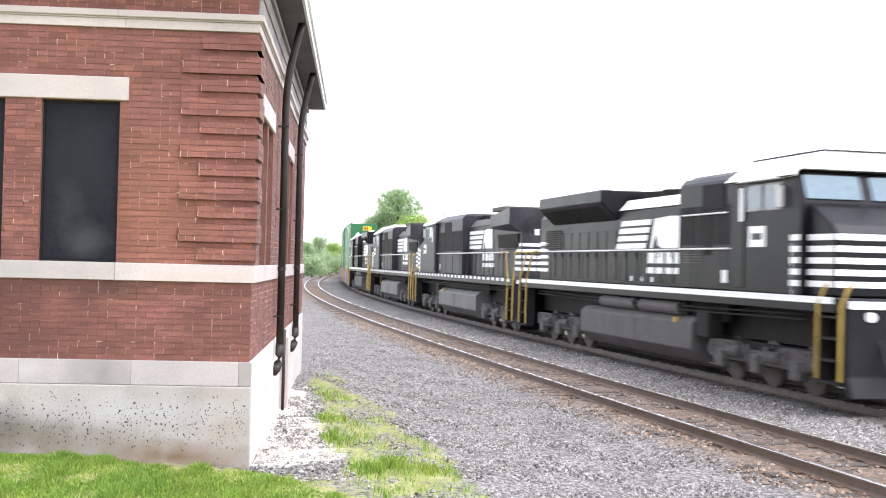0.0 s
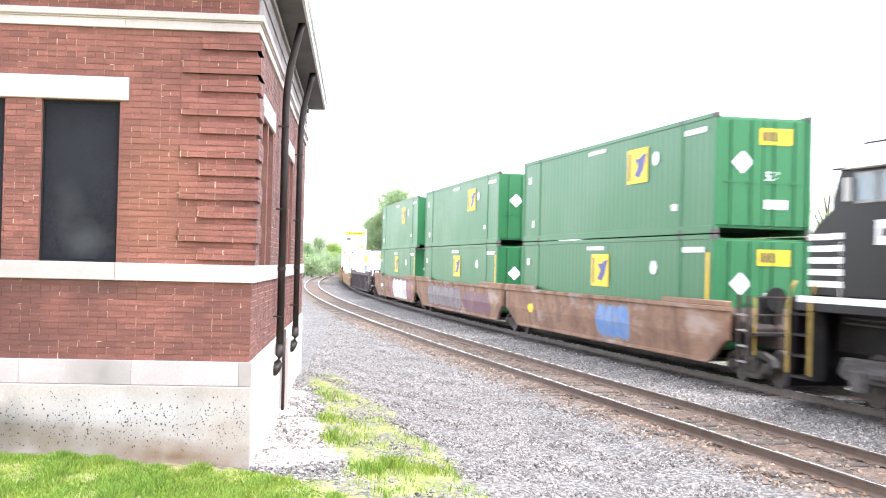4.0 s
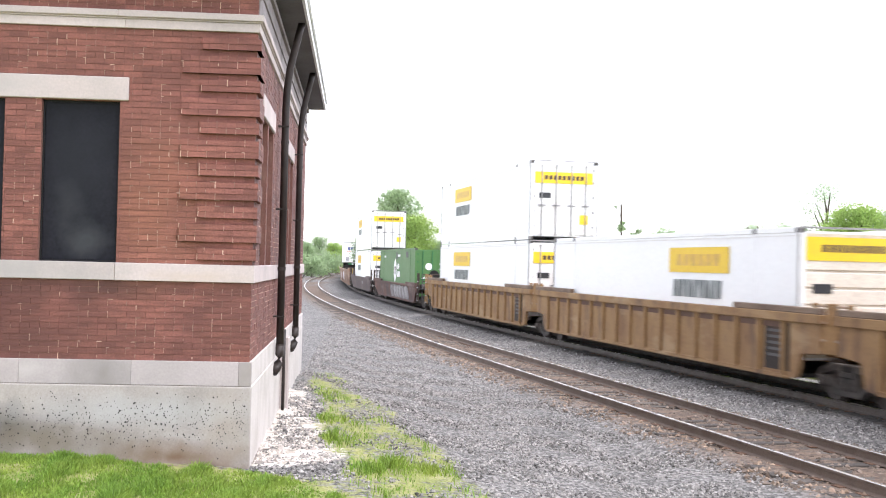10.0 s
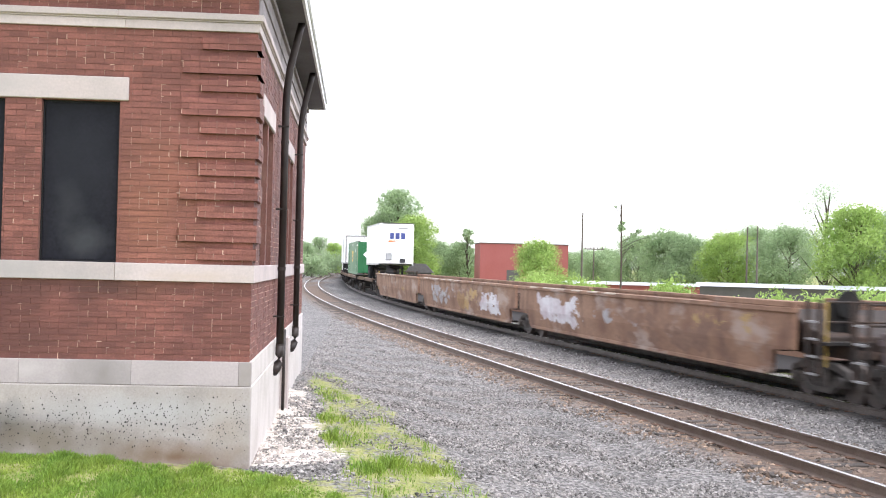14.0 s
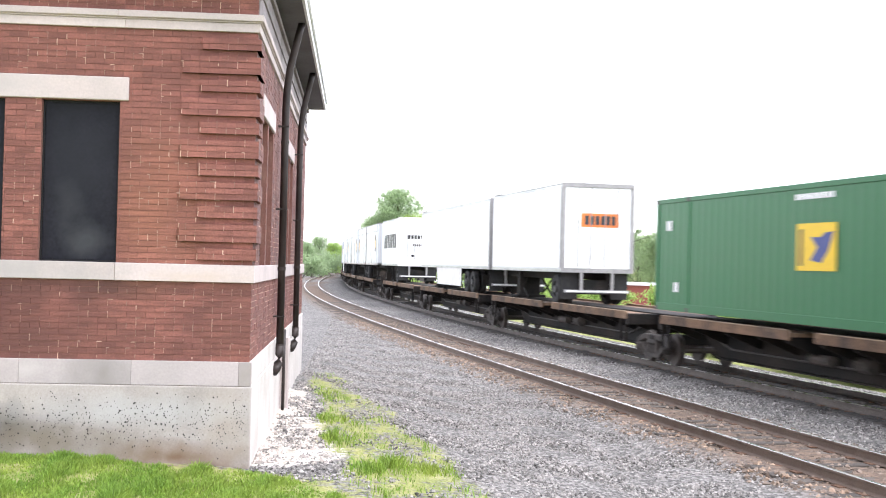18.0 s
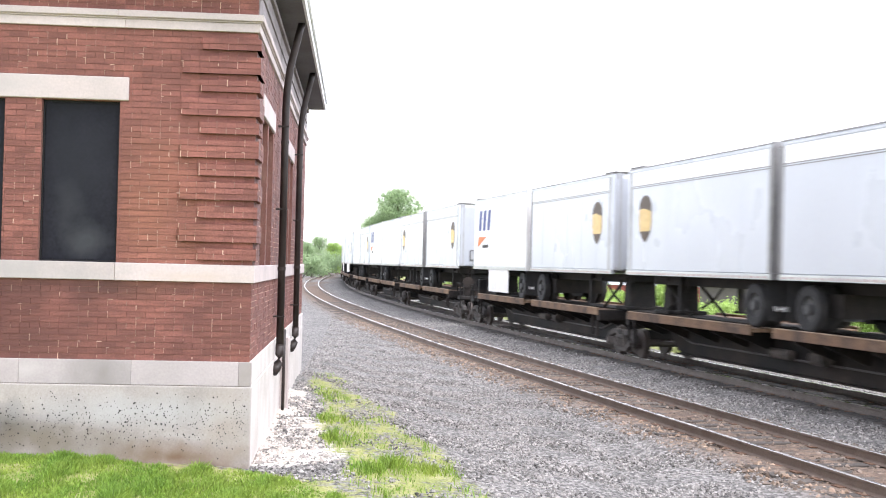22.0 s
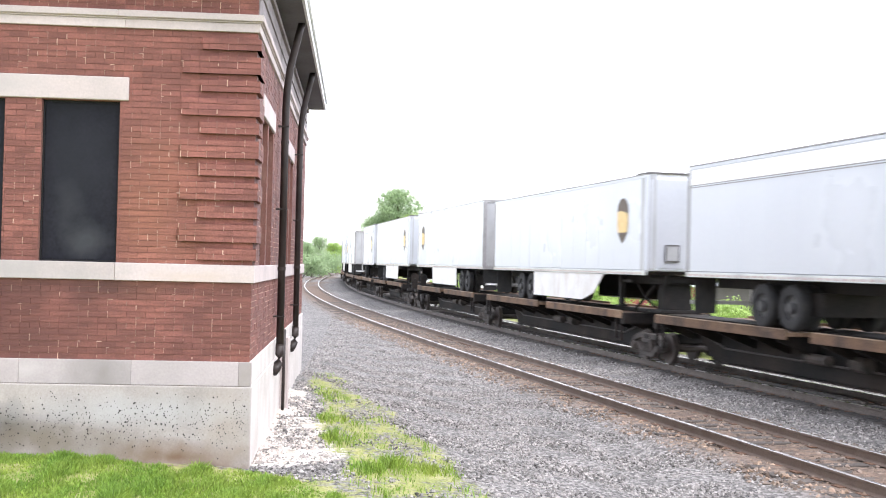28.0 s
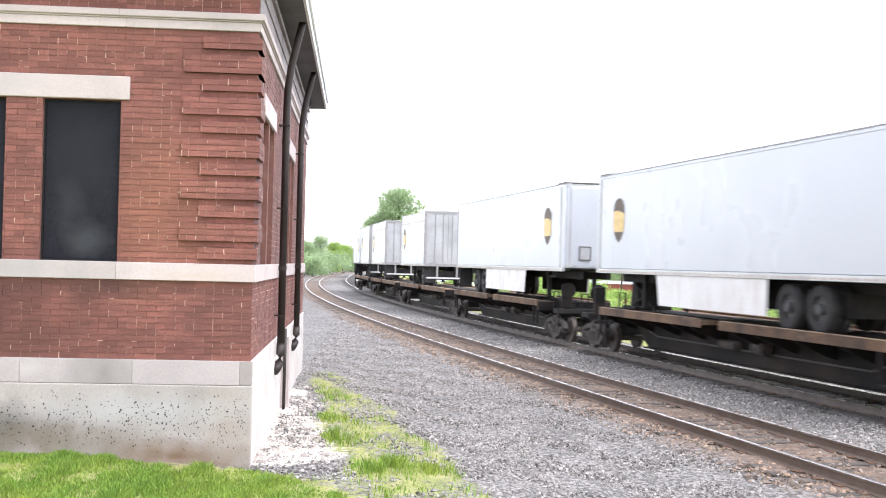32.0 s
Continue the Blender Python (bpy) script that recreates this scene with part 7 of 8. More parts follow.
    for s in (-1, 1):
        for x in (6.95 - q, 7.75 - q):
            w = add("cab_window", B(x - 0.05, x + 0.68, *side(s, 1.52, 1.545), 3.9, 4.5, bevel=0.01), M["steel_post"], "framed cab side window")
            part("pane", B(x, x + 0.63, *side(s, 1.545, 1.552), 3.95, 4.45), M["glass_sky"], w)
        add("cab_door", B(6.25 - q, 6.8 - q, *side(s, 1.52, 1.54), wz + 0.1, 4.2, bevel=0.01), K)
        add("sun_visor", B(6.8 - q, 8.5 - q, *side(s, 1.52, 1.72), 4.55, 4.58, bevel=0.005), M["white"], "pale sun visor")
        add("mirror", B(8.5 - q, 8.56 - q, *side(s, 1.56, 1.7), 3.95, 4.4, bevel=0.01), M["white_dirty"])
        add("number_plate", B(7.0, 7.75, *side(s, 1.52, 1.528), 3.12, 3.58), M["white"], "white number panel")
        add("plate_bars", B(7.15, 7.6, *side(s, 1.528, 1.532), 3.28, 3.42), M["grey_dust"])
        add("cab_grab", B(6.62 - q, 6.78 - q, *side(s, 1.54, 1.58), 3.7, 4.45, bevel=0.01), M["white"], "white cab grab panel")
        if flared:
            add("side_grab", cyl(bmesh.new(), ((cabinet_x + 6.0 - q) / 2, s * 1.4, 3.95), "x", 0.022, 5.4 - q - cabinet_x, 6), M["white_dirty"], "white grab rail")
        w = bmesh.new()
        prism(w, [(9.21 - q, 4.1), (9.0 - q, 4.6), (9.03 - q, 4.61), (9.24 - q, 4.11)], "y", *side(s, 0.12, 1.4))
        add("windscreen", w, M["glass_sky"], "pale reflecting windscreen")
        add("warning_plate", B(5.4 - q, 5.7 - q, *side(s, 1.376, 1.38), 2.3, 2.6), M["white"], "small white plate")
    add("cab_roof", prism(bmesh.new(), [(-1.64, 4.6), (-0.95, 5.12), (0.95, 5.12), (1.64, 4.6), (1.6, 4.56), (1.5, 4.73), (-1.5, 4.73), (-1.6, 4.56)], "x", 6.0 - q, 9.1 - q), M["white_dirty"], "pale cab roof")
    add("air_conditioner", B(6.5 - q, 7.6 - q, -0.6, 0.6, 5.11, 5.25, bevel=0.04), M["white_dirty"])
    for s in (-1, 1):  # dark drip edges of the cab roof
        add("roof_trim", cyl(bmesh.new(), (7.55 - q, s * 0.95, 5.13), "x", 0.022, 3.1, 6), K, "dark roof edge")
        add("roof_trim", cyl(bmesh.new(), (7.55 - q, s * 1.63, 4.585), "x", 0.02, 3.1, 6), K)
    add("front_trim", cyl(bmesh.new(), (9.1 - q, 0, 5.13), "y", 0.022, 1.9, 6), K)
    # stripes on both ends and on the sides of the nose
    for k in range(5):
        z = 2.3 + k * 0.235
        add("nose_stripe", B(10.3, 10.306, -1.34, 1.34, z, z + 0.125), M["white"], "white nose stripe")
        for s in (-1, 1):
            add("nose_stripe", B(9.22 if flared else 9.5, 10.25, *side(s, 1.36, 1.368), z, z + 0.125), M["white"])
            if flared:
                add("cab_stripe", B(8.82, 9.19, *side(s, 1.52, 1.527), z, z + 0.125), M["white"])
        if not end_stripes:
            continue
        add("hood_end_stripe", B(-hr + 1.144, -hr + 1.15, -0.95, 0.95, z + 0.1, z + 0.225), M["white"], "white hood end stripe")
        for s in (-1, 1):
            add("hood_end_stripe", B(-h + 1.2, -h + 2.1, *side(s, 0.98, 0.988), z + 0.1, z + 0.225), M["white"])
    for k in range(4):
        add("end_number_bar", B(-hr + 1.143, -hr + 1.15, -0.52 + k * 0.27, -0.33 + k * 0.27, 3.78, 4.02), M["white_dirty"], "pale bar")
    # emblem on the hood: stripes ending in a white animal-head shape, drawn as plain shapes
    for s in (-1, 1):
        d = 1 if s < 0 else -1  # the head points the same way on the side facing the platform
        out = 1.003
        if flared:
            (x0, w_s, w_h), zb, hh, nz = emblem, 3.16, 0.82, 2.46
        else:
            x0, zb, w_s, w_h, hh, nz = (-5.4 if d > 0 else 0.56), 3.3, 3.0, 1.7, 0.8, 2.5

        def pt(u, z):
            return (d * (x0 + u), z)
        for k in range(4):
            bm = bmesh.new()
            z = zb + k * hh * 0.27
            sl = 0.12 * k
            prism(bm, [pt(sl, z), pt(w_s - 0.25 + sl, z), pt(w_s - 0.2 + sl, z + hh * 0.19), pt(sl + 0.08, z + hh * 0.19)], "y", *side(s, out, out + 0.006))
            add("side_stripe", bm, M["white"], "white slanted stripe")
        u = w_s + 0.1
        bm = bmesh.new()
        head = ((0.0, 0.0), (0.07, 0.0), (0.17, 0.5), (0.24, 0.1), (0.34, 0.0), (0.99, 0.0), (1.0, 0.4), (0.96, 1.02), (0.6, 1.06), (0.12, 1.0), (0.06, 0.5))
        prism(bm, [pt(u + a * w_h, zb + c * hh) for a, c in head], "y", *side(s, out, out + 0.006))
        add("side_emblem", bm, M["white"], "white animal-head emblem")
        xa, xb = sorted((d * (x0 + w_s - 0.1), d * (x0 + w_s + w_h)))
        if not flared:
            xa, xb = sorted((d * (x0 + 3.0), d * (x0 + 5.2)))
        for k in range(4):
            w = (xb - xa) / 4
            add("number_bar", B(xa + k * w + 0.06, xa + (k + 1) * w - 0.06, *side(s, out, out + 0.006), nz + 0.28, nz + 0.58), M["white"], "white bar")
            add("legend_bar", B(xa + k * w + 0.02, xa + (k + 1) * w - 0.08, *side(s, out, out + 0.006), nz, nz + 0.17), M["white"], "white bar")
    # handrails, steps and pilots
    for s in (-1, 1):
        bm = bmesh.new()
        y = s * 1.44
        tube(bm, [(-hr + 1.45, y, 3.1), (6.0, y, 3.1)], 0.024, 6)
        rail_ = add("handrail", bm, M["white_dirty"], "pale side handrail")
        for k in range(10):
            x = -h + 2.2 + k * 1.6
            part("handrail_post", shared("rail_post%d%.1f" % (s, x), lambda: tube(bmesh.new(), [(x, y, wz), (x, y, 3.1)], 0.014, 6), M["truck_grey"]), None, rail_)
        if flared:
            add("cabinet_vent", B(4.3, 5.5, *side(s, 1.376, 1.39), 4.05, 4.66, bevel=0.008), M["black_dull"], "dark upper vent")
            add("side_recess", B(4.45, 4.75, *side(s, 1.376, 1.384), 2.95, 4.0), M["black_dull"])
            for q in range(3):
                add("small_plate", B(-1.2 + q * 0.75, -1.05 + q * 0.75, *side(s, 1.003, 1.01), 2.22, 2.36), M["white"], "small white hood plate")
        bm = bmesh.new()
        tube(bm, [(8.9, s * 1.5, wz), (8.9, s * 1.5, 3.2)], 0.025, 6)
        add("grab_iron", bm, M["white_dirty"])
        for e in (-1, 1):
            xs_ = e * ((h if e > 0 else hr) - 0.8)
            for q, (dx, top) in enumerate(((-0.42 * e, [(xs_ - 0.42 * e, s * 1.5, wz), (xs_ - 0.95 * e, s * 1.46, 3.1), (xs_ - 1.6 * e, s * 1.44, 3.12)]),
                                           (0.42 * e, [(xs_ + 0.42 * e, s * 1.5, wz), (xs_ + 0.1 * e, s * 1.36, 3.1), (xs_ + 0.2 * e, s * 0.4, 3.1)]))):
                bm = bmesh.new()
                if e > 0:  # low rails at the nose
                    top = [(xs_ + dx, s * 1.52, 1.95), (xs_ + dx + 0.05, s * 1.4, 2.3), (xs_ + dx + 0.1, s * 1.3, 2.4)]
                tube(bm, [(xs_ + dx, s * 1.52, 0.5), (xs_ + dx, s * 1.52, 1.2)] + top, 0.036, 8)
                add("step_rail", bm, M["gold"], "yellow step handrail")
            for z in (0.42, 0.85, 1.28, 1.7):
                add("step", B(xs_ - 0.4, xs_ + 0.4, *side(s, 1.2, 1.52), z, z + 0.05), M["black_dull"])
            add("step_back", B(xs_ - 0.45, xs_ + 0.45, *side(s, 1.15, 1.2), 0.5, wz - 0.3), K)
            for dx in (-0.42, 0.42):
                add("step_edge", B(xs_ + dx - 0.05, xs_ + dx + 0.05, *side(s, 1.19, 1.47), 0.4, wz - 0.05), M["black_dull"])
    for e, h in ((-1, hr), (1, h)):
        add("pilot", prism(bmesh.new(), [(e * (h - 0.4), wz), (e * (h - 0.3), wz - 0.2), (e * (h - 0.25), 0.6), (e * (h - 0.05), 0.2), (e * (h - 0.3), 0.2), (e * (h - 0.5), 0.6), (e * (h - 0.6), wz)], "y", -1.45, 1.45, 0.02), K, "black pilot plate")
        add("coupler", B(*sorted((e * (h - 0.4), e * (h + 0.12))), -0.17, 0.17, 0.74, 1.02, bevel=0.04), M["black_dull"])
        bm = bmesh.new()
        for y in (-0.7, -0.45, 0.45, 0.7):
            tube(bm, [(e * (h - 0.3), y, 1.3), (e * (h - 0.1), y, 0.9), (e * (h + 0.05), y, 0.6)], 0.03, 6)
        add("air_hose", bm, M["tyre"], "hanging air hoses")
        add("end_sill", B(*sorted((e * (h - 0.32), e * (h - 0.24))), -1.4, 1.4, wz - 0.2, wz - 0.05), M["white"], "white end sill stripe")
    for s in (-1, 1):
        add("headlight", cyl(bmesh.new(), (10.3, s * 0.18, 3.3), "x", 0.1, 0.06, 12), M["glass_dark"])
        add("ditch_light", cyl(bmesh.new(), (L / 2 - 0.28, s * 0.95, wz - 0.35), "x", 0.1, 0.08, 12), M["white"])
    rolling(t, s_front + L / 2, 6.9)
    return t


# ---- the train, front to back: distances behind the start mark ----
locomotive("flared", 3.6, True)
locomotive("wide", 26.0, False, cabinet_x=-1.0, cab_back=1.5)
locomotive("wide", 48.35, False, cabinet_x=-1.0, cab_back=1.5)
locomotive("flared", 71.5, False, (-10.3, -4.4), 2.0, 0.0, (0.2, 1.9, 2.1), 0.85, False)

RUST_L = "rusty tan well car with sprayed graffiti"
wa = well(95.9, 115.3, "rust", 0, (True, False), RUST_L, [(-6.5, -5.8, 0.9, 1.3, "yellow", 2)], lead=1.1)
wb = well(115.3, 134.8, "rust", 0, (True, False), RUST_L, [(-5.0, -4.4, 0.9, 1.05, "yellow", 4), (4.6, 5.0, 1.2, 1.35, "yellow", 4)])
wc = well(134.8, 154.4, "rust", 0, (True, True), RUST_L, [(-6.0, -4.6, 0.95, 1.2, "white_dirty", 7)], tail=1.5)
graffiti(wa, 0.6, 3.4, 0.45, 1.6, "graffiti_blue", "spray_grey", 3, 1)
graffiti(wb, -6.2, 1.9, 0.42, 1.58, "spray_grey", "spray_plum", 6, 2)
graffiti(wb, 2.2, 7.6, 0.42, 1.5, "spray_plum", "rust", 4, 8)
graffiti(wc, -1.6, 0.2, 0.4, 1.55, "spray_pink", "rust", 2, 21)
graffiti(wc, 5.7, 8.0, 0.4, 1.6, "spray_pink", "spray_plum", 3, 4)
graffiti(wc, 0.1, 6.3, 0.3, 1.72, "spray_white", "spray_grey", 4, 3)
for sf in (97.4, 117.2, 136.4):
    container("green", sf, 0.52, mark=-0.45)
    if sf > 130:
        container("green", sf - 0.5, 3.49, mark=1.75, low=False)
    else:
        container("green", sf, 3.49, mark=2.4, low=False)
well(157.6, 177.5, "purple", 14, (True, True), "weathered grey-purple ribbed well car", [(7.2, 7.8, 0.75, 1.15, "white_dirty", 8)], lead=1.4, tail=1.3)
container("white", 159.2, 0.6, False, plain=True)
well(180.0, 200.6, "tan", 0, (True, True), "smooth tan well car", [(8.55, 9.15, 0.98, 1.2, "yellow", 9)], lead=1.2, tail=1.3, top=1.32, gear=False)
container("white", 181.9, 0.6, False, plain=True)
TAN_L = "weathered tan ribbed well car"
well(203.3, 223.1, "tan", 16, (True, False), TAN_L, lead=1.4)
well(223.1, 242.4, "tan", 16, (True, False), TAN_L)
well(242.4, 262.4, "tan", 16, (True, True), TAN_L, tail=1.6)
container("white", 205.2, 0.6, False)
container("white", 205.2, 3.57, True)
container("white", 224.6, 0.6, False)
container("white", 243.8, 0.6, True)
container("white", 243.8, 3.57, True)
wg = well(265.8, 285.6, "maroon", 0, (True, True), "dark maroon well car with faded graffiti", [], lead=1.7, tail=1.4, top=1.28)
container("olive", 267.6, 0.52)
graffiti(wg, -1.2, 6.8, 0.34, 1.29, "spray_grey", "ink", 5, 5)
tag_letters(wg, 0.5, 6.3, 0.55, 1.27, "spray_mid", 5, 6)
well(288.5, 309.1, "purple_dark", 0, (True, True), "dark grey-purple smooth well car", [(-1.5, -0.2, 0.8, 1.1, "purple", 12), (2.0, 3.4, 0.8, 1.1, "spray_grey", 13)], lead=1.4, tail=1.2, top=1.3)
container("white", 290.4, 0.6, True)
container("white", 290.4, 3.6, True)
EMPTY_L = "empty rusty well car with faded graffiti"
we = well(311.6, 332.0, "rust", 0, (True, False), EMPTY_L, [], lead=1.2, top=1.76)
wf = well(332.0, 352.4, "rust", 0, (True, False), EMPTY_L, [(-0.4, 1.2, 0.5, 1.4, "tan", 18)], top=1.76)
well(352.4, 371.8, "rust", 0, (True, True), EMPTY_L, [(3.0, 4.2, 0.9, 1.2, "tan", 19)], tail=1.2, top=1.76)
worn_patch(we, -8.0, -3.0, 0.5, 1.74, "graffiti", 6, 0.75)
worn_patch(we, -3.0, 2.0, 0.9, 1.6, "spray_mid", 12, 0.4, lift=0.004)
worn_patch(we, 4.5, 8.6, 1.0, 1.74, "stain_gold", 13, 0.4)
worn_patch(we, -1.0, 8.0, 0.4, 1.5, "stain_rust", 31, 0.45, lift=0.005)
worn_patch(wf, -7.5, -0.5, 0.5, 1.7, "spray_mid", 7, 0.6)
worn_patch(wf, 0.0, 4.0, 0.45, 1.7, "stain_gold", 14, 0.6)
worn_patch(wf, 3.6, 7.8, 0.5, 1.7, "graffiti", 15, 0.6, lift=0.004)
for car, sd in ((wf, 32), (wa, 33), (wb, 34), (wc, 35)):
    worn_patch(car, -8.0, 8.0, 0.4, 1.6, "stain_rust", sd, 0.42, 0.06, 0.0022)

PUP, LONG = 8.3, 16.15
container("green", 390.8, 1.5, mark=-0.8, drop=0.38)
TRAILERS = [
        ("blue_mark", 373.1, PUP + 0.2, True, False), ("orange_end", 415.0, 9.1, False, False), ("orange_end", 424.6, 15.9, False, True), ("letters", 449.5, PUP, False, False),
        ("shield", 461.2, PUP, True, False), ("shield", 469.9, PUP, False, False), ("shield", 479.5, PUP, True, False), ("shield", 488.2, PUP, False, False),
        ("shield", 497.7, PUP, True, False), ("blue_mark", 506.6, PUP, False, True), ("shield", 518.2, PUP, True, False), ("shield", 527.5, PUP, False, False),
        ("white", 536.6, PUP + 0.2, True, False), ("blue_mark", 545.6, PUP, False, False), ("shield", 555.0, PUP, True, False), ("white", 563.7, PUP + 0.2, False, False),
        ("shield", 575.4, LONG, True, True), ("shield", 592.3, 14.5, False, True), ("shield", 609.0, 14.6, True, False), ("shield", 626.3, LONG, True, "swept"),
        ("shield", 644.3, LONG, False, True), ("shield", 663.7, LONG, True, True), ("shield", 682.6, PUP, True, False), ("shield", 701.5, LONG, False, True),
        ("shield", 721.0, LONG, True, True), ("shield", 746.0, PUP + 0.3, False, False), ("shield", 762.7, 9.0, False, False), ("shield", 774.0, PUP, False, False), ("shield", 784.0, PUP, True, False)]
for kind, s, ln, nose, sk in TRAILERS:
    trailer(kind, s, ln, nose, sk, 5.26 if s in (609.0, 626.3) else 5.46 if ln < 12 else 5.41, kind == "shield" and (ln < 12 or s == 609.0))
PINS = [(s + 0.9, -1) if nose else (s + ln - 0.9, 1) for kind, s, ln, nose, sk in TRAILERS]
for run in ((374.6, 391.0, 407.6, 425.0, 441.4, 457.4), (461.8, 479.5, 497.4, 514.9), (518.7, 536.6, 555.0, 572.0), (576.0, 592.2, 609.6, 626.6, 644.5, 661.0),
            (664.8, 682.0, 701.0, 718.4), (722.4, 738.5, 755.5, 772.5, 789.5)):
    for k in range(len(run) - 1):
        spine(run[k], run[k + 1], k == 0, k == len(run) - 2, PINS)


# ---- greenery and the far side ----
def leaf_cloud(clumps, size, n_per, seed, flat=0.75, dense=0.13):
    """Many small leaf blades spread over the shells of uneven clumps."""
    rng = np.random.default_rng(seed)
    vs = []
    for (cx, cy, cz, r), body in [(c, b) for c in clumps for b in ((0, 1) if dense else (0,))]:
        n = int(n_per * r * r * (dense if body else 1.0)) + 4
        d = rng.normal(size=(n, 3))
        d /= np.linalg.norm(d, axis=1)[:, None]
        rad = r * (0.3 + 0.75 * rng.random(n) ** 0.55) * (0.68 if body else 1.0)
        lump = 1 + 0.22 * np.sin(d[:, 0] * 5 + cx) * np.sin(d[:, 2] * 6 + cz)
        c = np.stack([cx + d[:, 0] * rad * lump, cy + d[:, 1] * rad * lump, cz + d[:, 2] * rad * lump * flat], 1)
        a = rng.normal(size=(n, 3))
        a /= np.linalg.norm(a, axis=1)[:, None]
        b = np.cross(a, rng.normal(size=(n, 3)))
        b /= np.linalg.norm(b, axis=1)[:, None]
        s = size * (0.6 + 0.8 * rng.random((n, 1))) * (2.6 if body else 1.0)
        vs.append(np.stack([c - a * s, c + b * s * 0.55, c + a * s, c - b * s * 0.55], 1).reshape(-1, 3))
    v = np.concatenate(vs)
    f = np.arange(len(v)).reshape(-1, 4)
    me = bpy.data.meshes.new("leaves")
    me.from_pydata(v.tolist(), [], f.tolist())
    return me


def tree(x, y, height, spread_, seed, material="leaf", label="green broadleaf tree in full leaf", dens=19, trunk_free=0.25, size=None, dense=0.13):
    rr = random.Random(seed)
    z0 = float(ground_z([x], [y])[0])
    t = tagged(empty("tree"), label, "tree", "trees beyond the tracks")
    t.matrix_world = pose(x, y, z0)
    bm = bmesh.new()
    r0 = 0.022 * height + 0.05
    top = height * 0.8
    rings = [(0, 0, 0), (rr.uniform(-0.1, 0.1), rr.uniform(-0.1, 0.1), top * 0.4), (rr.uniform(-0.3, 0.3), rr.uniform(-0.3, 0.3), top)]
    for p, q, ra, rb in ((rings[0], rings[1], r0, r0 * 0.7), (rings[1], rings[2], r0 * 0.7, r0 * 0.2)):
        d = Vector(q) - Vector(p)
        m4 = Matrix.Translation((Vector(p) + Vector(q)) / 2) @ d.to_track_quat("Z", "Y").to_matrix().to_4x4()
        bmesh.ops.create_cone(bm, segments=8, radius1=ra, radius2=rb, depth=d.length, matrix=m4, cap_ends=True)
    clumps = []
    n = 18
    for k in range(n):
        hz = trunk_free + (1 - trunk_free) * (k + 0.5) / n
        w = math.sin(math.pi * min(1, (hz - trunk_free) / (1 - trunk_free) * 0.8 + 0.18)) ** 0.7
        an = k * 2.4 + rr.uniform(-0.5, 0.5)
        rad = spread_ * 0.5 * w * rr.uniform(0.35, 0.75)
        r = spread_ * rr.uniform(0.17, 0.27)
        c = (math.cos(an) * rad, math.sin(an) * rad, min(hz * height, height - r * 0.7), r)
        clumps.append(c)
        d = Vector(c[:3]) - Vector((0, 0, height * max(0.15, hz - 0.22)))
        m4 = Matrix.Translation(Vector(c[:3]) - d / 2) @ d.to_track_quat("Z", "Y").to_matrix().to_4x4()
        bmesh.ops.create_cone(bm, segments=5, radius1=r0 * 0.35, radius2=r0 * 0.08, depth=d.length, matrix=m4, cap_ends=True)
    part("trunk", bm, M["bark"], t, "grey-brown trunk with limbs")
    size = size or max(0.05, spread_ * 0.0095)
    me = leaf_cloud(clumps, size, dens * (0.16 / size) ** 2 * 4.6 * (1.0 if dense else 0.55), seed, dense=dense)
    me.materials.append(M[material])
    part("crown", me, None, t, "uneven leafy crown")
    return t


def bush(x, y, w, h, seed, material="leaf_bright", dens=640, size=0.058):
    rr = random.Random(seed)
    z0 = float(ground_z([x], [y])[0])
    t = tagged(empty("bush"), "bright green leafy bush beside the tracks", "bush", "bushes beyond the tracks")
    t.matrix_world = pose(x, y, z0)
    clumps = [(rr.uniform(-0.5, 0.5) * w, rr.uniform(-0.3, 0.3) * w, h * rr.uniform(0.3, 0.72), h * rr.uniform(0.26, 0.4)) for _ in range(7)]
    bm = bmesh.new()
    for c in clumps:
        d = Vector(c[:3])
        m4 = Matrix.Translation(d / 2) @ d.to_track_quat("Z", "Y").to_matrix().to_4x4()
        bmesh.ops.create_cone(bm, segments=5, radius1=0.03, radius2=0.012, depth=d.length, matrix=m4, cap_ends=True)
    part("stems", bm, M["bark"], t)
    me = leaf_cloud(clumps, size, dens, seed)
    me.materials.append(M[material])
    part("foliage", me, None, t)
    return t


def at_view(px, dist):
    """A point on the ground plan, dist metres off in the direction of a column of the view."""
    return ((px - 784) / 2077 * dist - 0.0 * dist, dist)


# big tree over the curve, woods at its end, trees along the far side
for px, d, hgt, sp, sd, mt in ((702, 150, 12.9, 8.5, 1, "leaf"), (735, 146, 9.4, 7.5, 2, "leaf_bright"), (664, 156, 9.0, 6.5, 3, "leaf"), (685, 152, 10.8, 7.0, 34, "leaf"), (775, 165, 6.6, 6.0, 4, "leaf"), (815, 160, 6.4, 6.5, 5, "leaf"),
                               (566, 235, 7.9, 5.6, 6, "leaf"), (590, 275, 7.4, 6.0, 7, "leaf_bright"), (545, 215, 6.3, 4.0, 8, "leaf"), (530, 240, 7.0, 6.0, 31, "leaf"), (606, 330, 7.5, 9.0, 32, "leaf_bright")):
    x, y = at_view(px, d)
    tree(x, y, hgt, sp, sd, mt, trunk_free=0.04 if px < 620 else 0.22)
x, y = at_view(828, 150)
tree(x, y, 7.9, 2.6, 40, "leaf", "slim dark conifer-like tree", 30, 0.1)
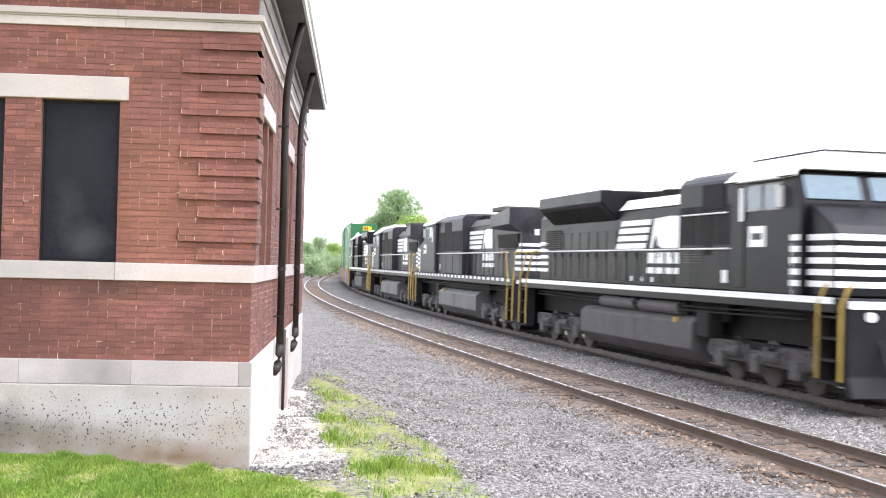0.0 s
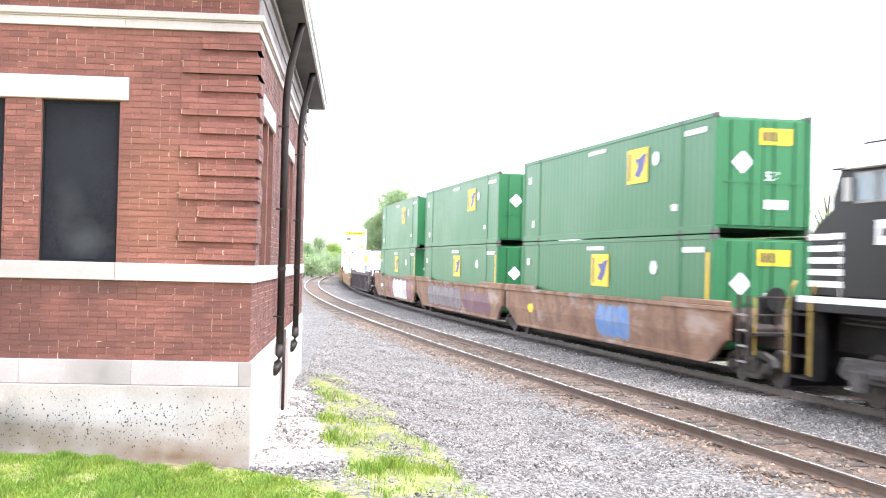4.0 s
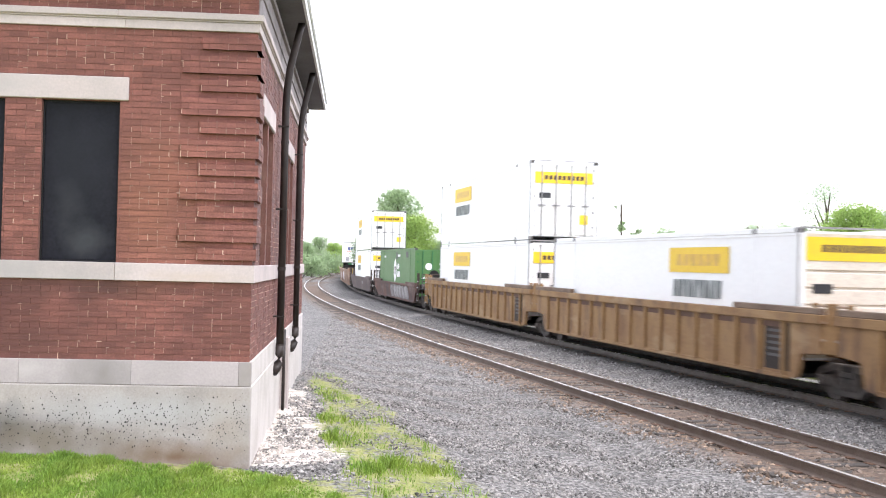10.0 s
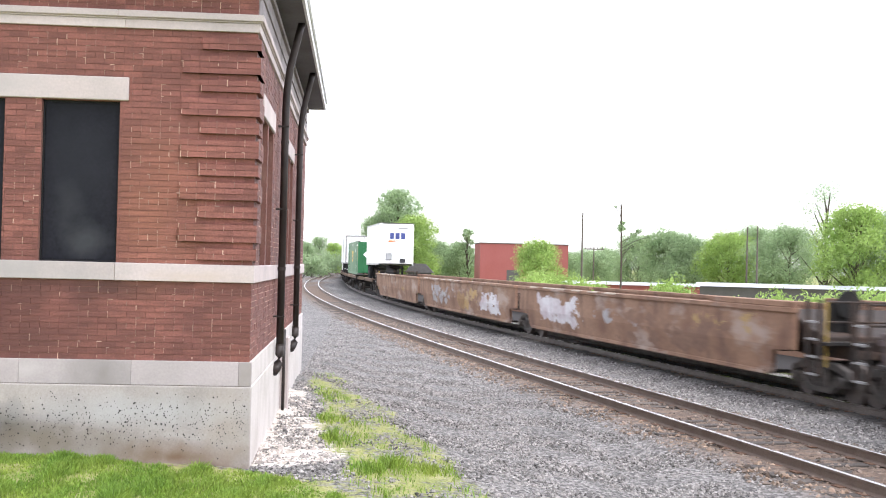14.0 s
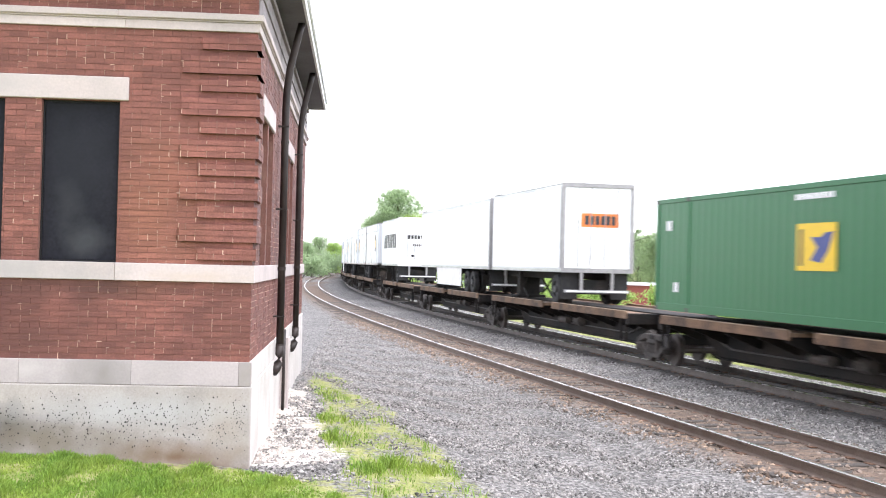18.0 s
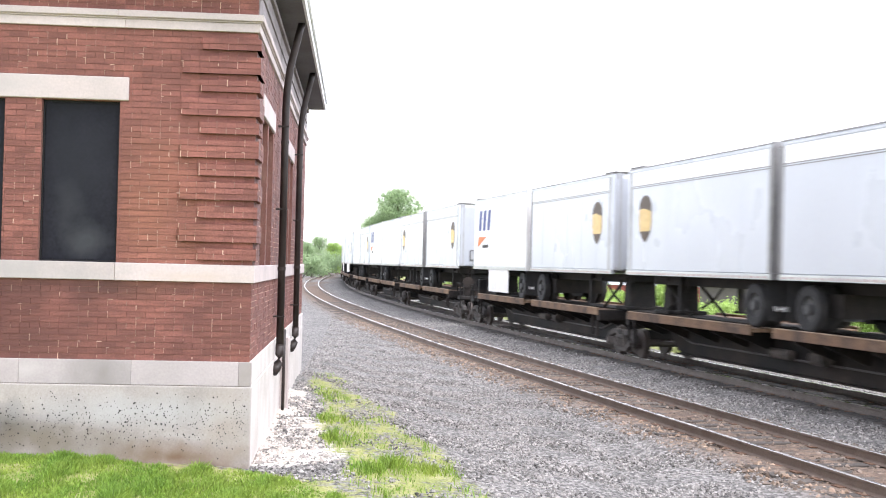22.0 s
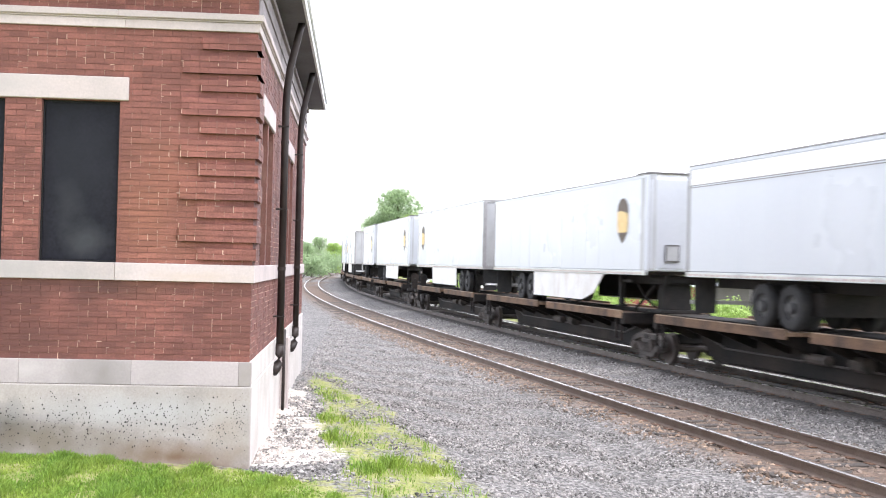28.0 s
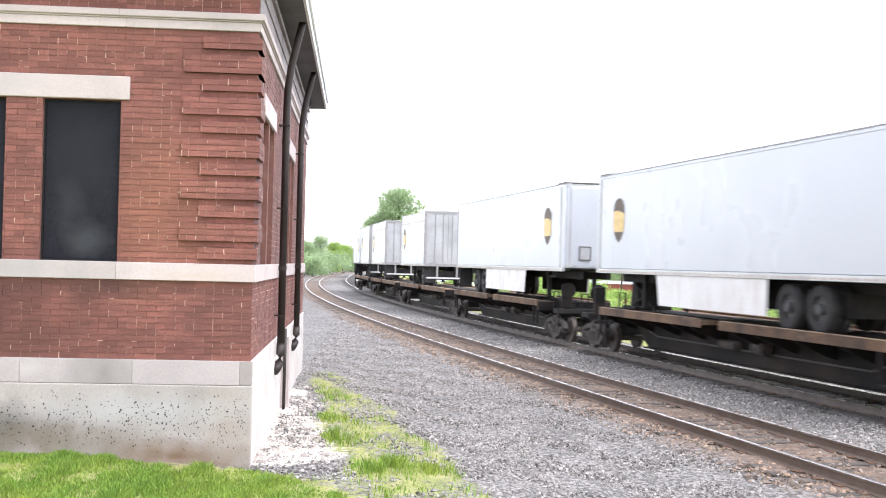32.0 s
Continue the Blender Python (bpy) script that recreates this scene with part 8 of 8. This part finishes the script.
for px, d, hgt, sp, sd, mt in ((955, 92, 5.3, 4.6, 9, "leaf_bright"), (1185, 120, 7.3, 7.5, 10, "leaf"), (1230, 118, 6.5, 6.5, 11, "leaf"), (1130, 130, 7.0, 6.0, 12, "leaf"), (1290, 110, 7.0, 7.0, 13, "leaf_bright"),
                               (1340, 112, 7.6, 6.5, 14, "leaf"), (1395, 105, 7.5, 7.0, 15, "leaf"), (1462, 84, 9.8, 5.2, 16, "leaf"), (1515, 78, 7.9, 6.0, 17, "leaf_bright"), (1570, 80, 7.6, 7.0, 18, "leaf"), (1640, 80, 8.5, 8.0, 19, "leaf"), (1075, 160, 6.0, 7.0, 20, "leaf"), (1008, 178, 5.6, 7.0, 41, "leaf"), (1040, 182, 6.0, 7.5, 42, "leaf"), (1062, 150, 5.2, 5.0, 43, "leaf")):
    x, y = at_view(px, d)
    tree(x, y, hgt, sp, sd, mt, dense=0.0 if px == 1462 else 0.13)
for k, (px, d, w, h) in enumerate(((905, 78, 3.0, 1.6), (960, 70, 4.5, 2.6), (1000, 64, 3.5, 2.0), (1195, 52, 0.9, 2.1), (1150, 56, 3.0, 1.4), (1290, 44, 3.4, 1.7), (1340, 42, 3.4, 2.0), (1400, 38, 3.0, 1.6), (1450, 36, 3.0, 2.1), (1500, 35, 3.0, 1.9),
                                   (1550, 34, 3.0, 2.1), (1600, 33, 3.0, 2.2), (1660, 32, 3.0, 2.2), (1250, 47, 3.0, 1.6), (1090, 60, 3.0, 1.2), (860, 95, 4, 1.5), (800, 105, 4, 1.6), (760, 110, 4, 1.8), (1040, 62, 3, 1.3), (1002, 96, 4, 1.6), (1022, 92, 4, 1.5), (1060, 90, 4, 1.5), (1085, 84, 3, 1.5), (1200, 53, 1.6, 1.75), (1228, 50, 2.0, 1.35), (1270, 46, 2.4, 1.45), (1312, 44, 2.4, 1.4))):
    x, y = at_view(px, d)
    bush(x, y, w * 1.1, h * 1.38, 60 + k)


for k, (px, d, w, h) in enumerate(((536, 190, 6, 4.6), (552, 200, 6, 4.0), (570, 210, 7, 4.8), (588, 225, 7, 4.2), (604, 250, 8, 4.0), (618, 290, 9, 4.5))):
    x, y = at_view(px, d)
    bush(x, y, w, h, 160 + k, "leaf", 75, 0.14)


def far_building():
    hb = tagged(empty("red_warehouse"), "long low red metal warehouse behind bushes", "building")
    x0_, y0_ = at_view(850, 135)
    hb.matrix_world = pose(x0_, y0_, -0.5, 0, 0, 3)
    part("wall", box(box(box(box(bmesh.new(), 0, 10.2, 0, 0.3, 0, 5.6), 0, 10.2, 7.7, 8, 0, 5.6), 0, 0.3, 0.3, 7.7, 0, 5.6), 9.9, 10.2, 0.3, 7.7, 0, 5.6), M["brick_far"], hb, "red sheet metal wall")
    part("roof", B(-0.08, 10.28, -0.08, 8.08, 5.6, 5.7), M["grey_dust"], hb, "low dark roof edge")
    part("loading_door", B(3.1, 4.6, -0.05, 0.0, 0.3, 2.6), M["grey_dust"], hb, "grey loading door")
    return hb


far_building()
hs = tagged(empty("dark_shed"), "dark roofed shed between trees", "building")
x0_, y0_ = at_view(722, 128)
hs.matrix_world = pose(x0_, y0_, -0.6)
part("wall", B(0, 2.6, 0, 3, 0, 2.2), M["grey_dust"], hs)
part("roof", prism(bmesh.new(), [(-0.3, 2.2), (2.9, 2.2), (1.9, 3.2), (0.5, 3.2)], "y", -0.3, 3.3), M["roof"], hs, "dark pitched roof")
# long low roofs beyond the bushes
for px, d, ln, rot, h_ in ((1000, 96, 18, -8, 1.85), (1240, 74, 24, -14, 2.2)):
    x0_, y0_ = at_view(px, d)
    lr = tagged(empty("low_shed"), "long low shed with a pale metal roof", "building", "low sheds")
    lr.matrix_world = pose(x0_, y0_, -0.6, 0, 0, rot)
    part("wall", B(0, ln, 0, 5, 0, h_), M["brick_far"] if px < 1100 else M["grey_dust"], lr)
    part("roof", prism(bmesh.new(), [(-0.2, h_), (5.2, h_), (2.5, h_ + 0.22)], "x", -0.3, ln + 0.3), M["grey_roof"], lr, "pale metal roof")


def utility_pole(px, d, h, arms):
    x, y = at_view(px, d)
    p = tagged(empty("utility_pole"), "weathered wooden utility pole", "pole", "utility poles")
    p.matrix_world = pose(x, y, -0.6)
    part("pole", cyl(bmesh.new(), (0, 0, h / 2), "z", 0.09, h, 8, 0.06), M["pole"], p)
    for k in range(arms):
        z = h - 0.4 - k * 0.7
        part("cross_arm", B(-1.1, 1.1, -0.06, 0.06, z, z + 0.12), M["pole"], p)
        for xx in (-0.95, -0.4, 0.4, 0.95):
            part("insulator", cyl(bmesh.new(), (xx, 0, z + 0.2), "z", 0.05, 0.16, 8), M["grey_dust"], p)
    return p


utility_pole(1030, 95, 7.6, 0)
utility_pole(1051, 130, 5.6, 1)
utility_pole(1322, 100, 7.0, 0)
utility_pole(1340, 98, 7.0, 0)
# a nearly bare tall tree with a few tufts of leaves
x, y = at_view(1099, 88)
bare = tagged(empty("tree"), "nearly bare thin tree with sparse leaf tufts", "tree", "trees beyond the tracks")
bare.matrix_world = pose(x, y, -0.5)
bm = bmesh.new()
tube(bm, [(0, 0, 0), (0.05, 0, 3.5), (-0.05, 0.05, 7.9)], 0.07, 6)
tufts = [(0.0, 0, 6.1, 0.35), (0.1, 0.1, 6.5, 0.22)]
for k, (ex, ez, r) in enumerate(((0.9, 5.6, 0.3), (1.35, 5.9, 0.26), (1.7, 5.2, 0.3), (1.15, 4.9, 0.32), (2.05, 5.5, 0.2), (0.6, 4.6, 0.25), (-0.5, 7.7, 0.12), (0.7, 4.0, 0.4))):
    tube(bm, [(0, 0, ez - 0.9), (ex * 0.5, 0.1, ez - 0.35), (ex, 0.1 * (k % 3), ez)], 0.025, 5)
    tufts.append((ex, 0.1 * (k % 3), ez, r))
part("trunk", bm, M["bark"], bare, "thin dark trunk with few limbs")
me = leaf_cloud(tufts, 0.1, 900, 77, dense=0.0)
me.materials.append(M["leaf"])
part("crown", me, None, bare, "sparse leaf tufts")
# parked cars far off
for px, d, colr in ((780, 125, "white"), (800, 124, "silver"), (830, 122, "blue"), (855, 121, "white"), (1455, 56, "blue"), (1425, 50, "white"), (1500, 58, "white")):
    x, y = at_view(px, d)
    c = tagged(empty("parked_car"), "parked car beyond the bushes, mostly hidden", "car", "parked cars")
    c.matrix_world = pose(x, y, -0.55, 0, 0, 10)
    part("body", prism(bmesh.new(), [(-2.2, 0.3), (2.2, 0.3), (2.25, 0.8), (1.3, 0.95), (0.7, 1.42), (-1.1, 1.45), (-1.9, 0.98), (-2.2, 0.9)], "y", -0.85, 0.85, 0.06), M[colr], c)
    part("window_band", B(-1.2, 0.7, -0.86, 0.86, 1.0, 1.3, bevel=0.05), M["glass_dark"], c)
    for xx in (-1.35, 1.4):
        for yy in (-0.75, 0.75):
            part("wheel", cyl(bmesh.new(), (xx, yy, 0.32), "y", 0.32, 0.2, 16), M["tyre"], c)


# ---- loose stones, turf and rubble near the camera ----
def scatter_stones(n, region, material, name, label, size, seed):
    rng = np.random.default_rng(seed)
    base = np.array([(1, 0, 0), (-1, 0, 0), (0, 1, 0), (0, -1, 0), (0, 0, 1), (0, 0, -1)], float)
    faces = np.array([(0, 2, 4), (2, 1, 4), (1, 3, 4), (3, 0, 4), (2, 0, 5), (1, 2, 5), (3, 1, 5), (0, 3, 5)])
    x, y = region(rng, n)
    n = len(x)
    z = ground_z(x, y)
    s = size * (0.5 + rng.random(n) ** 2 * 1.2)
    v = base[None] * s[:, None, None] * (0.55 + 0.75 * rng.random((n, 6, 1))) + rng.normal(size=(n, 6, 3)) * s[:, None, None] * 0.22
    a = rng.random(n) * 6.283
    ca, sa = np.cos(a)[:, None], np.sin(a)[:, None]
    vx = v[:, :, 0] * ca - v[:, :, 1] * sa + x[:, None]
    vy = v[:, :, 0] * sa + v[:, :, 1] * ca + y[:, None]
    vz = v[:, :, 2] * 0.75 + z[:, None] + s[:, None] * 0.15
    me = bpy.data.meshes.new(name)
    me.from_pydata(np.stack([vx, vy, vz], 2).reshape(-1, 3).tolist(), [], (faces[None] + (np.arange(n) * 6)[:, None, None]).reshape(-1, 3).tolist())
    me.materials.append(material)
    return tagged(new(name, me), label, "stones", kind="stuff")


def wedge_region(u0, u1, d0, d1, keep):
    def fn(rng, n):
        d = np.sqrt(rng.random(n * 3) * (d1 ** 2 - d0 ** 2) + d0 ** 2)
        px = rng.random(n * 3) * 1190 + 430
        x, y = (px - 784) / 2077 * d, d
        u, _ = side_of(x, y)
        k = (u > u0) & (u < u1) & keep(x, y, u, rng.random(n * 3))
        return x[k][:n], y[k][:n]
    return fn


def off_wall(x, y):
    a, b = to_station(x, y)
    return ~((a < 0.1) & (b > -0.1))


scatter_stones(165000, wedge_region(-2.9, 14.5, 11.0, 60, lambda x, y, u, r: (np.abs(u - TRACK_GAP) > 1.15 + 0.55 * r * (u > TRACK_GAP)) & (np.abs(u) > 1.5 + 0.5 * r) & off_wall(x, y) & (grass_amount(x, y) < 0.28 + 0.35 * r) & (r < np.clip(1.5 - y / 50, 0.25, 1))), M["stone"], "ballast_stones", "loose grey crushed stones", 0.0185, 1)
scatter_stones(39000, wedge_region(1.3, TRACK_GAP - 1.1, 12.5, 60, lambda x, y, u, r: u > 1.25 + 0.6 * r), M["stone_clean"], "clean_ballast_stones", "pale grey crushed stones between the tracks", 0.022, 9)
# stones below the train: grime and the train's shade share one dark colour
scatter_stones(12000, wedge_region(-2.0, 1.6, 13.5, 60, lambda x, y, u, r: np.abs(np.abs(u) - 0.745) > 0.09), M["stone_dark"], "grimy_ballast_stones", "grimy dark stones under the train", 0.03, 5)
scatter_stones(16000, wedge_region(TRACK_GAP - 1.7, TRACK_GAP + 1.75, 13.5, 60, lambda x, y, u, r: np.abs(np.abs(u - TRACK_GAP) - 0.745) > 0.09), M["stone_rust"], "rusty_ballast_stones", "rust-stained stones between the rails", 0.034, 2)


# tan, rust-stained fringe along the platform side of the near rails
scatter_stones(19000, wedge_region(TRACK_GAP + 0.82, TRACK_GAP + 1.7, 12.0, 55, lambda x, y, u, r: r < 1.45 - (u - TRACK_GAP) / 1.5), M["stone_tan"], "rusty_fringe_stones", "tan rust-dusted stones along the rail", 0.032, 8)


def rubble_region(rng, n):
    a = rng.random(n * 4) ** 1.3 * 0.9 + 0.03
    b = rng.random(n * 4) ** 1.4 * 8.6 + 0.3
    k = (rng.random(n * 4) < np.clip(1.1 - b / 9, 0.15, 1)) & (a < np.interp(b, (0.4, 2.1, 4.9, 7.9), (1.0, 0.8, 0.55, 0.4)))
    a, b = a[k][:n], b[k][:n]
    t = radians(BANG)
    return BX + a * math.cos(t) - b * math.sin(t), BY + a * math.sin(t) + b * math.cos(t)


scatter_stones(420, rubble_region, M["rubble"], "rubble", "pale broken rubble beside the plinth", 0.034, 3)


def grass(n, seed):
    rng = np.random.default_rng(seed)
    d = rng.random(n * 4) * 22 + 10.5
    px = rng.random(n * 4) * 900 - 30
    x, y = (px - 784) / 2077 * d, d
    g = grass_amount(x, y)
    sa_, sb_ = to_station(x, y)
    lush = sum(np.exp(-(((sa_ - p) / 0.26) ** 2 + ((sb_ - q) / (0.3 + 0.06 * q)) ** 2)) for p, q in LUSH)
    g = np.where((g < 0.9) & (sb_ > -1.6) & (sa_ > 0.2), g * (0.56 + 0.44 * np.clip(lush, 0, 1)), g)
    k = off_wall(x, y) & (rng.random(n * 4) < g ** 2.6 * np.clip(1.6 - d / 26, 0.2, 1))
    x, y = x[k][:n], y[k][:n]
    n = len(x)
    z = ground_z(x, y) - 0.01
    clump = lumps(x * 1.7 + 0.3 * y, y * 0.45 - 0.2 * x, 3.1, 0.7)
    sa_, sb_ = to_station(x, y)
    lush = sum(np.exp(-(((sa_ - p) / 0.3) ** 2 + ((sb_ - q) / (0.4 + 0.06 * q)) ** 2)) for p, q in LUSH)
    h = 0.018 + 0.035 * rng.random(n) + 0.065 * np.clip(clump, 0, 1.5) + 0.09 * np.clip(lush, 0, 1) * rng.random(n)
    a = rng.random(n) * 6.283
    w = 0.0045 + 0.004 * rng.random(n)
    lean = rng.normal(size=(n, 2)) * h[:, None] * 0.35
    ca, sa = np.cos(a) * w, np.sin(a) * w
    p0 = np.stack([x - ca, y - sa, z], 1)
    p1 = np.stack([x + ca, y + sa, z], 1)
    p2 = np.stack([x + ca * 0.7 + lean[:, 0] * 0.4, y + sa * 0.7 + lean[:, 1] * 0.4, z + h * 0.6], 1)
    p3 = np.stack([x - ca * 0.7 + lean[:, 0] * 0.4, y - sa * 0.7 + lean[:, 1] * 0.4, z + h * 0.6], 1)
    p4 = np.stack([x + lean[:, 0], y + lean[:, 1], z + h], 1)
    v = np.stack([p0, p1, p2, p3, p4], 1).reshape(-1, 3)
    i = np.arange(n)[:, None] * 5
    q = (i + np.array([[0, 1, 2, 3]])).tolist()
    t = (i + np.array([[3, 2, 4]])).tolist()
    me = bpy.data.meshes.new("grass")
    me.from_pydata(v.tolist(), [], q + t)
    me.materials.append(M["blade"])
    return tagged(new("grass", me), "fresh green grass tufts by the station wall", "grass", kind="stuff")


grass(105000, 4)
lay()


# ---- the train runs past at a steady speed ----
def motions():
    for thing, s_mid, half in CONSIST:
        lift = thing.get("lift", 0.0)
        if "lift" in thing:
            del thing["lift"]
        rows = []
        for k in range(17):
            t = 2.0 * k
            s = s_mid - SPEED * t
            xa, ya, _ = along(s - half)
            xb, yb, _ = along(s + half)
            m = Matrix.Translation(((xa + xb) / 2, (ya + yb) / 2, lift)) @ pose(0, 0, 0, 0, 0, math.degrees(math.atan2(ya - yb, xa - xb)))
            rows.append((t, m))
        walk(thing, rows)


motions()
